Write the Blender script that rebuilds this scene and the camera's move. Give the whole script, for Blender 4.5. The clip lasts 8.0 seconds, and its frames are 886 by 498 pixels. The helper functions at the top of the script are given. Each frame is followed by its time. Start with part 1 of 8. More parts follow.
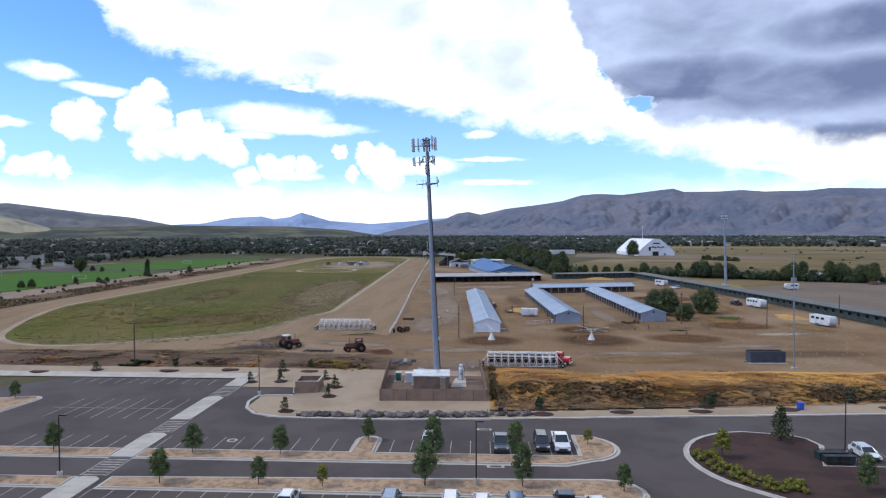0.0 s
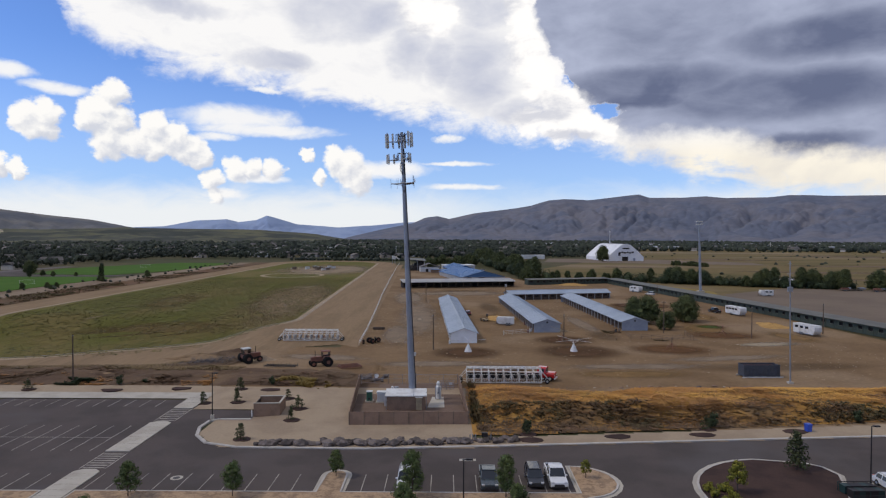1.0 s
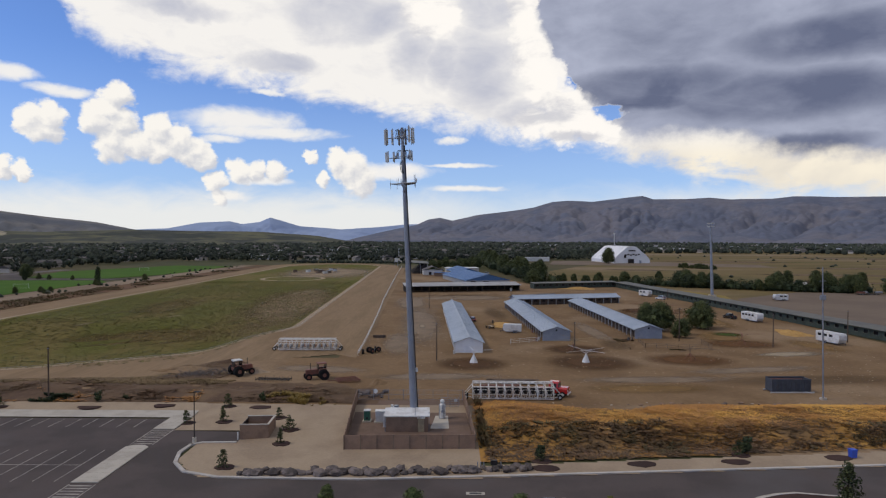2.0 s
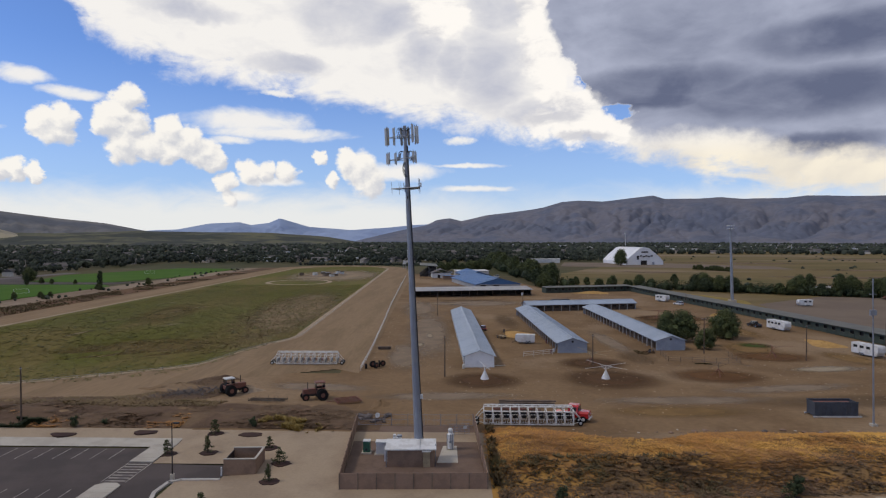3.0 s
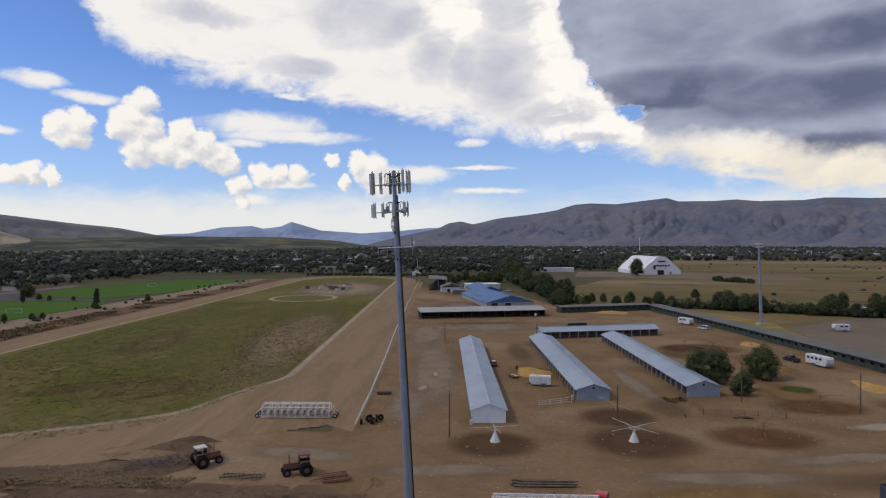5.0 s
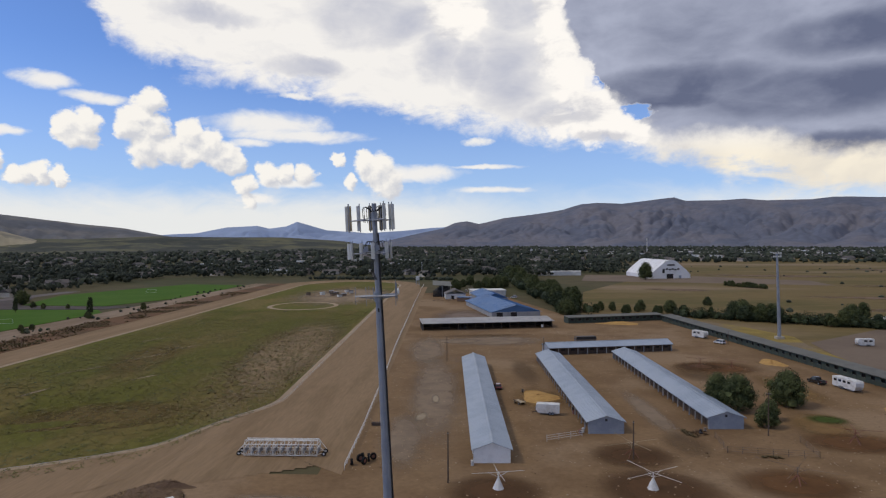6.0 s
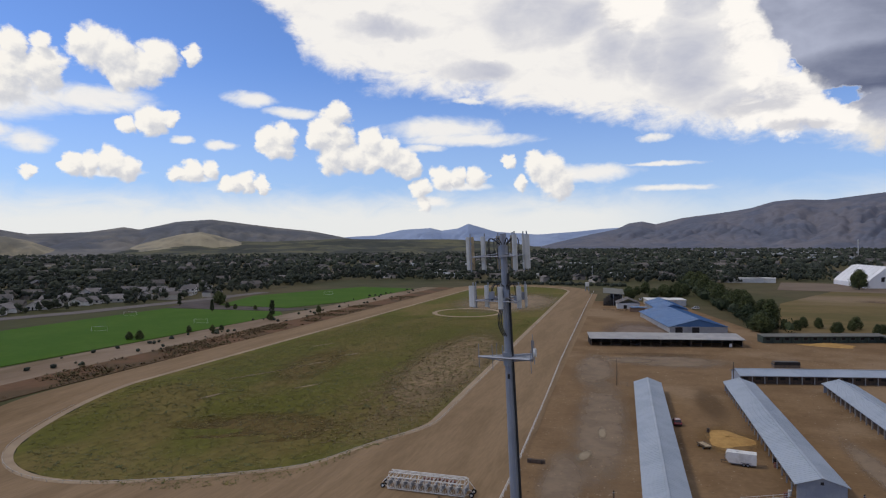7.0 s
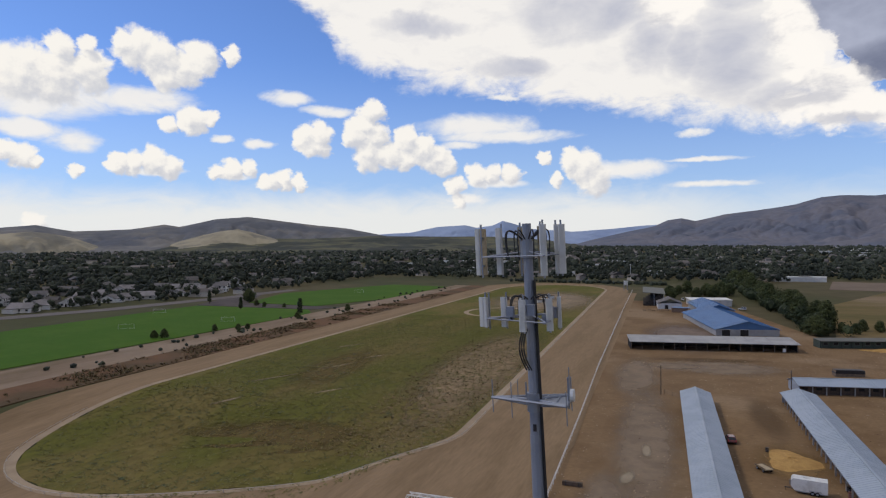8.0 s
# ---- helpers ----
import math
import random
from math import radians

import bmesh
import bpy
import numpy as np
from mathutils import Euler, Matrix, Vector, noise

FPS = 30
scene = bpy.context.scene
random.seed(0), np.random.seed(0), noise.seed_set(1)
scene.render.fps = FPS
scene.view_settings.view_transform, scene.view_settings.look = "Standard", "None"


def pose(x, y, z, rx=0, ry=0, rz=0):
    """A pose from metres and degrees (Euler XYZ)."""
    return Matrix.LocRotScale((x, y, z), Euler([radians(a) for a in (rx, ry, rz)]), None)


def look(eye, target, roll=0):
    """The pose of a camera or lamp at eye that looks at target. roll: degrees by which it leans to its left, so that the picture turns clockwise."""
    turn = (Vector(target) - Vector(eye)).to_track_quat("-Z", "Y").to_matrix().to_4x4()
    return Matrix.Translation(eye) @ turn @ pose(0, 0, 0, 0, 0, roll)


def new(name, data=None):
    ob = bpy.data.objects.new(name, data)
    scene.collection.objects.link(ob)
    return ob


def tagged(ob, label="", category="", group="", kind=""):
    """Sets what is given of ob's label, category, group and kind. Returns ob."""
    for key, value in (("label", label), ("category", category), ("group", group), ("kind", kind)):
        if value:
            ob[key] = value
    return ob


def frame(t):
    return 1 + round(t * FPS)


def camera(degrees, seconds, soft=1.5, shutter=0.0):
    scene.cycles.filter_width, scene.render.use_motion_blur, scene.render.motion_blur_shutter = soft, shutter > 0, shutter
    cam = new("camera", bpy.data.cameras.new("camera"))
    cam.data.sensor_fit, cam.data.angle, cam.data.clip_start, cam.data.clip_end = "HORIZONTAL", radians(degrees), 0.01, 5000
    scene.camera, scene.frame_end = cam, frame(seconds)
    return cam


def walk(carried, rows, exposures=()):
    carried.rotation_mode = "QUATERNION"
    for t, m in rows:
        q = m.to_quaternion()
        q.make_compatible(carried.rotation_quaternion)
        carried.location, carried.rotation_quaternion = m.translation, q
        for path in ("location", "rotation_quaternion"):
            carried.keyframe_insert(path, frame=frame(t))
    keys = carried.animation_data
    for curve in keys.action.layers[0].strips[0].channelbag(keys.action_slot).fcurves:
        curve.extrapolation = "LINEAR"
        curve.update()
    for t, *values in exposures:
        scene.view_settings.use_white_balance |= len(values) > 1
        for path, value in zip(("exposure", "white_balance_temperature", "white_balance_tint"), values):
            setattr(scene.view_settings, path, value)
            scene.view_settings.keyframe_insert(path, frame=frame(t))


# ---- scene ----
cam = camera(69.6, 8.0, soft=1.2)

# seconds, eye, target, roll
PATH = [
    (0, (7.061, -133.003, 28.824), (6.95, -131.007, 28.766), -0.1),
    (0.5, (5.768, -127.639, 29.014), (5.721, -125.641, 28.961), 0.1),
    (1, (5.034, -122.265, 28.912), (5.023, -120.265, 28.867), 0.2),
    (1.5, (4.871, -117.745, 29.155), (4.855, -115.745, 29.114), 0.3),
    (1.7, (4.811, -116.02, 29.265), (4.796, -114.02, 29.225), 0.2),
    (3, (4.909, -102.652, 30.844), (4.859, -100.653, 30.805), 0.0),
    (3.5, (5.152, -98.427, 33.06), (5.1, -96.428, 33.03), -0.1),
    (4, (5.435, -95.096, 35.447), (5.369, -93.097, 35.423), -0.1),
    (4.5, (5.693, -90.653, 37.086), (5.617, -88.655, 37.058), -0.1),
    (6, (6.934, -73.48, 42.852), (6.828, -71.483, 42.817), -0.2),
    (6.5, (7.399, -66.073, 45.447), (7.286, -64.077, 45.421), -0.3),
    (6.6, (7.383, -64.481, 45.489), (7.178, -62.491, 45.462), -0.32),
    (6.7, (7.368, -62.888, 45.531), (7.014, -60.920, 45.503), -0.34),
    (6.8, (7.352, -61.296, 45.573), (6.899, -59.348, 45.545), -0.36),
    (6.9, (7.337, -59.703, 45.615), (6.779, -57.783, 45.587), -0.38),
    (7, (7.321, -58.111, 45.657), (6.695, -56.212, 45.628), -0.4),
    (7.5, (6.236, -51.49, 45.574), (5.536, -49.616, 45.545), -0.4),
    (8, (4.944, -45.192, 45.422), (4.215, -43.33, 45.385), -0.4),
]
walk(cam, [(t, look(e, a, r)) for t, e, a, r in PATH],
     exposures=[(0, 0.84, 6050, 7), (0.3, 0.58, 6200, 8), (0.6, 0.33, 6450, 9), (1.0, 0.24, 6750, 10), (1.5, 0.16, 7000, 10), (8.0, 0.14, 7000, 10)])

# ---------------------------------------------------------------- sky, clouds and sun
SUN_EL, SUN_AZ = 50, -100          # degrees; azimuth from +y towards +x
world = bpy.data.worlds.new("world")
scene.world = world
world.use_nodes = True


class Nodes:
    """A short way to write node trees."""

    def __init__(self, tree):
        self.tree, self.nodes, self.links = tree, tree.nodes, tree.links

    def put(self, socket, value):
        if isinstance(value, bpy.types.NodeSocket):
            self.links.new(value, socket)
        elif value is not None:
            socket.default_value = value

    def math(self, op, a, b=None, c=None, clamp=False):
        n = self.nodes.new("ShaderNodeMath")
        n.operation, n.use_clamp = op, clamp
        for s, v in zip(n.inputs, (a, b, c)):
            self.put(s, v)
        return n.outputs[0]

    def vec(self, op, a, b=None, out=0):
        n = self.nodes.new("ShaderNodeVectorMath")
        n.operation = op
        self.put(n.inputs[0], a)
        if op == "SCALE":
            self.put(n.inputs["Scale"], b)
        else:
            self.put(n.inputs[1], b)
        return n.outputs[out]

    def noise(self, vector, scale, detail=4, rough=0.55, distort=0.0, out=0):
        n = self.nodes.new("ShaderNodeTexNoise")
        self.put(n.inputs["Vector"], vector)
        n.inputs["Scale"].default_value, n.inputs["Detail"].default_value = scale, detail
        n.inputs["Roughness"].default_value, n.inputs["Distortion"].default_value = rough, distort
        return n.outputs[out]

    def step(self, value, lo, hi, smooth=True):
        n = self.nodes.new("ShaderNodeMapRange")
        n.interpolation_type = "SMOOTHSTEP" if smooth else "LINEAR"
        self.put(n.inputs["Value"], value)
        n.inputs["From Min"].default_value, n.inputs["From Max"].default_value = lo, hi
        return n.outputs[0]

    def mix(self, fac, a, b, blend="MIX"):
        n = self.nodes.new("ShaderNodeMix")
        n.data_type, n.blend_type = "RGBA", blend
        self.put(n.inputs[0], fac)
        for s, v in zip(n.inputs[6:8], (a, b)):
            self.put(s, (*v, 1) if isinstance(v, tuple) and len(v) == 3 else v)
        return n.outputs[2]


# lobes of the cumulus clouds: azimuth, elevation and radius in degrees
PUFFS_NORTH = [(-27.6, 11.0, 1.24), (-28.3, 9.8, 1.17), (-29.1, 9.0, 1.38), (-27.4, 9.0, 1.31), (-27.8, 7.5, 1.7), (-26.1, 7.3, 1.41), (-29.6, 8.7, 0.91), (-24.7, 8.6, 1.33),
               (-23.2, 7.9, 1.44), (-22.0, 7.0, 1.36), (-21.1, 6.4, 1.04), (-24.7, 6.9, 1.27), (-33.6, 8.8, 1.05), (-32.4, 9.0, 1.24), (-32.2, 7.9, 1.07), (-33.1, 8.0, 1.18),
               (-20.2, 4.5, 0.98), (-18.3, 5.5, 1.1), (-17.0, 5.6, 1.0), (-15.3, 5.6, 1.05), (-19.9, 3.2, 0.82),
               (-12.3, 7.0, 0.61), (-9.8, 6.7, 1.16), (-8.1, 4.9, 1.51), (-8.9, 6.1, 1.54), (-11.3, 5.2, 0.75)]
PUFFS_WEST = [(-46.9, 15.0, 1.76), (-45.3, 14.6, 1.85), (-43.4, 13.7, 1.66), (-41.9, 14.7, 1.52), (-47.8, 15.5, 1.02), (-39.6, 15.2, 0.77), (-52.2, 14.6, 1.12), (-50.4, 14.8, 0.74),
              (-54.7, 12.4, 2.18), (-52.6, 12.4, 2.23), (-44.5, 13.2, 1.5), (-50.2, 13.0, 1.71), (-42.8, 9.7, 1.27), (-44.5, 9.3, 0.75), (-41.4, 10.0, 0.76), (-45.6, 6.4, 1.19),
              (-47.1, 6.1, 1.06), (-48.4, 6.1, 0.81), (-44.5, 6.0, 1.02), (-38.2, 6.1, 0.87), (-39.7, 5.9, 1.11), (-40.9, 5.6, 0.74), (-35.4, 5.1, 0.88), (-36.6, 5.0, 0.82),
              (-34.1, 4.9, 0.7), (-54.8, 6.2, 1.09), (-55.8, 6.5, 0.81), (-53.8, 5.9, 0.69), (-51.2, 5.4, 0.62), (-54.0, 1.2, 0.93), (-66, 10, 3.0), (-69, 11, 3.4), (-63, 9, 2.2)]
# the sunlit wall of cloud before the dark mass
TURRETS = [(-2.2, 19.6, 2.42), (-0.5, 18.7, 1.55), (6.3, 20.0, 1.5), (6.6, 18.2, 1.3), (7.0, 16.6, 1.54), (7.4, 15.2, 2.0), (8.8, 14.0, 1.6), (8.7, 12.8, 2.0), (10.2, 11.4, 1.8), (11.6, 10.6, 1.4),
           (12.7, 9.5, 1.2), (10.1, 9.8, 2.0), (14.0, 8.7, 1.0), (7.1, 9.9, 1.4)]
# streaks and flat clouds: azimuth, elevation, half width, half height
STREAKS = [(-34.9, 12.0, 2.05, 0.63), (-31.4, 11.1, 2.47, 0.48), (-18.3, 9.8, 5.2, 1.1), (-16.1, 8.9, 6.15, 0.6), (-19.9, 8.2, 1.87, 0.39), (-16.1, 12.2, 1.46, 0.27), (-5.4, 5.8, 4.13, 0.8),
           (-19.1, 3.3, 1.57, 0.45), (-16.7, 4.8, 2.57, 0.45), (0.9, 6.4, 3.1, 0.24), (1.6, 4.3, 3.27, 0.28), (0.1, 8.4, 1.21, 0.35), (-53.8, 10.8, 5.33, 1.7), (-46.4, 11.2, 4.28, 1.0),
           (-51.5, 7.8, 2.19, 0.99), (-54.3, 8.4, 2.52, 0.82), (-37.3, 8.1, 1.2, 0.4), (-40.4, 8.4, 0.87, 0.3), (-45.9, 5.6, 2.7, 0.35), (-39.5, 5.3, 1.9, 0.3), (-35.4, 4.7, 1.7, 0.3), (-66, 8.2, 6, 1.2)]
# blue gaps, lilac shade in the white bank, and the darkest bands of the grey mass
GAPS = [(10.3, 13.2, 1.1, 0.9), (13.9, 10.8, 1.7, 0.85)]
LILAC = [(3.0, 14.5, 3.6, 4.2), (7.1, 11.0, 3.9, 1.5), (10.7, 8.7, 2.8, 0.6), (-0.8, 15.2, 2.2, 2.2), (-9.1, 19.3, 5.6, 2.8), (-3.3, 15.6, 2.2, 2.6), (-15.4, 14.6, 3.8, 0.9), (-23.5, 18.2, 4.6, 0.9),
         (3.5, 19.5, 2.6, 2.2)]
DARK_BANDS = [(17.5, 12.6, 7.0, 1.5), (17.1, 11.4, 4.35, 0.9), (27.5, 11.0, 9.0, 1.9), (29.5, 7.4, 4.06, 0.8), (31.0, 15.0, 7.0, 1.6)]


def build_sky():
    k = Nodes(world.node_tree)
    bg = k.nodes["Background"]
    sky = k.nodes.new("ShaderNodeTexSky")
    sky.sky_type, sky.sun_disc = "NISHITA", False
    sky.sun_elevation, sky.sun_rotation = radians(SUN_EL), radians(SUN_AZ)
    sky.altitude, sky.air_density, sky.dust_density, sky.ozone_density = 1500, 1.0, 0.6, 2.0
    d = k.nodes.new("ShaderNodeTexCoord").outputs["Generated"]
    sep = k.nodes.new("ShaderNodeSeparateXYZ")
    k.links.new(d, sep.inputs[0])
    x, y, z = sep.outputs
    az = k.math("MULTIPLY", k.math("ARCTAN2", x, y), 57.2958)
    el = k.math("MULTIPLY", k.math("ARCSINE", z), 57.2958)
    flat = k.nodes.new("ShaderNodeCombineXYZ")
    k.put(flat.inputs[0], az), k.put(flat.inputs[1], el)
    p = flat.outputs[0]
    half = (0.5, 0.5, 0.5)

    def bent(scale, detail, rough, reach, stretch=(0.75, 1.0, 1.0)):
        n = k.noise(k.vec("MULTIPLY", p, stretch), scale, detail, rough, out=1)
        return k.vec("MULTIPLY", k.vec("SUBTRACT", n, half), reach)

    def field(place, shapes):
        """Highest of many round or flat lobes: 1 in the middle of one, 0 at its edge."""
        total = None
        for shape in shapes:
            a, e, hw, hh = shape if len(shape) == 4 else (*shape, shape[2])
            o = k.vec("MULTIPLY", k.vec("SUBTRACT", place, (a, e, 0)), (1 / hw, 1 / hh, 0))
            v = k.math("SUBTRACT", 1.0, k.vec("DOT_PRODUCT", o, o, out=1))
            total = v if total is None else k.math("MAXIMUM", total, v)
        return total

    def billow(place, scale):
        """Rounded cauliflower bumps, 0 to about 1."""
        n = k.nodes.new("ShaderNodeTexVoronoi")
        n.feature, n.voronoi_dimensions, n.normalize = "F1", "2D", True
        k.put(n.inputs["Vector"], place)
        n.inputs["Scale"].default_value, n.inputs["Detail"].default_value, n.inputs["Roughness"].default_value = scale, 2.0, 0.55
        return k.math("SUBTRACT", 1.0, k.math("MULTIPLY", n.outputs["Distance"], 1.6))

    def plus(a, b, amount, middle=0.5):
        return k.math("ADD", a, k.math("MULTIPLY", k.math("SUBTRACT", b, middle), amount))

    def ramp(points):
        """A height that changes with the azimuth: pairs of azimuth and elevation, in degrees."""
        n = k.nodes.new("ShaderNodeValToRGB")
        k.put(n.inputs[0], k.step(az_bent, -60, 60, False))
        while len(n.color_ramp.elements) < len(points):
            n.color_ramp.elements.new(0.5)
        for el_, (a0, e0) in zip(n.color_ramp.elements, points):
            el_.position = (a0 + 60) / 120
        for el_, (a0, e0) in zip(n.color_ramp.elements, points):
            el_.color = (e0 / 40, e0 / 40, e0 / 40, 1)
        return k.math("MULTIPLY", n.outputs[0], 40.0)

    fine = k.noise(p, 1.1, 7, 0.6)
    wisp = k.noise(k.vec("MULTIPLY", p, (0.45, 1.0, 1.0)), 0.5, 7, 0.62, 0.5)
    soft = k.noise(k.vec("MULTIPLY", p, (0.6, 1.0, 1.0)), 0.22, 5, 0.5, 0.4)
    towards_sun = (-0.55, 0.85, 0)
    # cumulus: crisp round heads, softer below
    pc = k.vec("ADD", p, bent(0.6, 6, 0.58, (2.6, 1.5, 0)))
    bumps = billow(pc, 0.75)
    lobes = [(a0, e0, r0 * 0.94) for a0, e0, r0 in PUFFS_NORTH + PUFFS_WEST]
    heads = plus(plus(field(pc, lobes), bumps, 0.3, 0.2), fine, 1.2)
    puff = k.step(heads, -0.3, 0.5)
    pl = k.vec("ADD", pc, tuple(c * 0.75 for c in towards_sun))
    lit = plus(plus(field(pl, lobes), billow(pl, 0.75), 0.25, 0.2), k.noise(k.vec("ADD", p, (-0.3, 0.45, 0)), 1.1, 7, 0.6), 1.2)
    puff_dark = k.step(k.math("SUBTRACT", lit, k.math("MULTIPLY", heads, 0.8)), -0.35, 0.75)
    # flat streaks with torn, soft edges
    ps = k.vec("ADD", p, bent(0.45, 5, 0.6, (3.0, 1.0, 0)))
    flat_field = plus(field(ps, STREAKS), wisp, 2.4)
    streak = k.math("MULTIPLY", k.step(flat_field, -0.5, 0.9), 0.95)
    # the great bank of cloud that slants down to the north-east
    q = k.vec("ADD", p, k.vec("ADD", bent(0.7, 6, 0.6, (2.2, 1.5, 0)), bent(0.16, 3, 0.5, (2.6, 1.3, 0))))
    cut = k.nodes.new("ShaderNodeSeparateXYZ")
    k.links.new(q, cut.inputs[0])
    az_bent, el_bent = cut.outputs[0], cut.outputs[1]
    edge = ramp([(-60, 34), (-45, 27), (-35, 21), (-31.6, 18), (-30.6, 15.8), (-24.7, 13.9), (-16.6, 12.5), (-6.8, 10.9), (-0.7, 9.6), (5.4, 8.5), (9.3, 7.9), (15.1, 6.8),
                 (20.1, 5.4), (27, 3.6), (34, 2.6), (60, 2.0)])
    deck = plus(plus(k.math("SUBTRACT", el_bent, edge), wisp, 5.0), fine, 1.2)
    bank = k.step(deck, -0.8, 1.6)
    # the dark mass: a ragged front, a level base, and bands of darker grey
    pd = k.vec("ADD", p, bent(0.35, 6, 0.55, (3.0, 1.6, 0), (0.6, 1.0, 1.0)))
    low = ramp([(-60, 39), (-35, 39), (2, 31), (6.4, 21.5), (8.6, 15.6), (11, 12.2), (13.5, 9.7), (16, 8.1), (24.3, 7.2), (29.4, 5.6), (34, 5.2), (60, 4)])
    dark = plus(plus(k.math("SUBTRACT", el_bent, low), soft, 3.0), fine, 1.2)
    mass = k.step(dark, -0.4, 1.8)
    gaps = k.step(plus(field(q, GAPS), fine, 1.0), 0.05, 0.5)
    turret_bumps = plus(plus(field(pc, TURRETS), bumps, 0.3, 0.2), fine, 1.4)
    turret = k.math("MULTIPLY", k.step(turret_bumps, -0.1, 0.6), 0.92)
    # lilac shade within the white
    lilac = k.step(plus(plus(k.math("MAXIMUM", field(q, LILAC), -1.0), soft, 2.6), wisp, 1.2), -0.55, 1.3)
    lit_wisp = k.noise(k.vec("MULTIPLY", k.vec("ADD", p, (-0.5, 0.8, 0)), (0.45, 1.0, 1.0)), 0.5, 7, 0.62, 0.5)
    grain = k.math("SUBTRACT", lit_wisp, wisp)
    belly = k.math("ADD", k.math("MULTIPLY", lilac, 0.95), k.math("MULTIPLY", grain, 0.9), clamp=True)
    white = k.mix(belly, (7.9, 8.0, 8.25), (4.6, 4.95, 6.1))
    cream = k.math("MULTIPLY", k.step(az, 8.0, 20.0), k.math("SUBTRACT", 1.0, k.step(el, 6.0, 9.5)))
    white = k.mix(cream, white, k.mix(k.step(soft, 0.35, 0.7), (8.3, 7.9, 7.0), (6.6, 6.4, 6.1)))
    bands = k.step(plus(plus(field(pd, DARK_BANDS), soft, 1.6), wisp, 0.6), -0.6, 0.8)
    tone = k.math("ADD", k.math("SUBTRACT", 0.72, k.math("MULTIPLY", bands, 0.6)), k.math("ADD", k.math("MULTIPLY", k.math("SUBTRACT", soft, 0.5), 1.3), k.math("MULTIPLY", grain, -0.45)), clamp=True)
    grey = k.mix(tone, (1.1, 1.34, 2.25), (3.7, 4.15, 5.6))
    # pale veil towards the horizon
    band = k.math("SUBTRACT", el, k.math("MULTIPLY", k.math("SUBTRACT", wisp, 0.5), 3.0))
    veil = k.math("MULTIPLY", k.math("SUBTRACT", 1.0, k.step(band, 1.8, 5.2)), k.math("SUBTRACT", 0.92, k.math("MULTIPLY", k.math("MULTIPLY", k.step(az, -6.0, 6.0), k.math("SUBTRACT", 1.0, k.step(az, 10.0, 22.0))), 0.45)))
    haze = k.math("MULTIPLY", k.math("SUBTRACT", 1.0, k.step(el, 2.0, 16.0)), 0.5)
    blue = k.mix(1.0, sky.outputs[0], (0.69, 0.92, 1.38), "MULTIPLY")
    base = k.mix(veil, k.mix(haze, blue, (3.6, 5.0, 7.5)), (7.3, 7.6, 7.9))
    # layers, from the farthest to the nearest
    col = k.mix(streak, base, k.mix(k.step(flat_field, 0.2, 1.1), (7.0, 7.4, 8.1), (7.9, 8.0, 8.2)))
    col = k.mix(k.math("MULTIPLY", bank, k.math("SUBTRACT", 1.0, gaps)), col, white)
    high = k.math("MULTIPLY", k.step(el, 23.0, 42.0), 0.95)
    shaded = k.math("MULTIPLY", k.math("MAXIMUM", mass, high), k.math("SUBTRACT", 1.0, gaps))
    col = k.mix(k.math("MULTIPLY", shaded, bank), col, grey)
    turret_dark = k.math("MULTIPLY", k.step(k.math("ADD", lilac, k.math("MULTIPLY", grain, 2.5)), 0.05, 1.0), 0.8)
    col = k.mix(turret, col, k.mix(turret_dark, (8.7, 8.7, 8.8), (5.0, 5.25, 6.1)))
    col = k.mix(puff, col, k.mix(puff_dark, (8.2, 8.25, 8.3), (5.4, 5.75, 6.6)))
    k.links.new(col, bg.inputs["Color"])
    bg.inputs["Strength"].default_value = 0.1


build_sky()
sun = new("sun", bpy.data.lights.new("sun", "SUN"))
sun.data.energy, sun.data.angle, sun.data.color = 1.0, radians(10), (1.0, 0.91, 0.79)
a, e = radians(SUN_AZ), radians(SUN_EL)
sun.matrix_world = look((math.sin(a) * math.cos(e) * 50, math.cos(a) * math.cos(e) * 50, math.sin(e) * 50), (0, 0, 0))

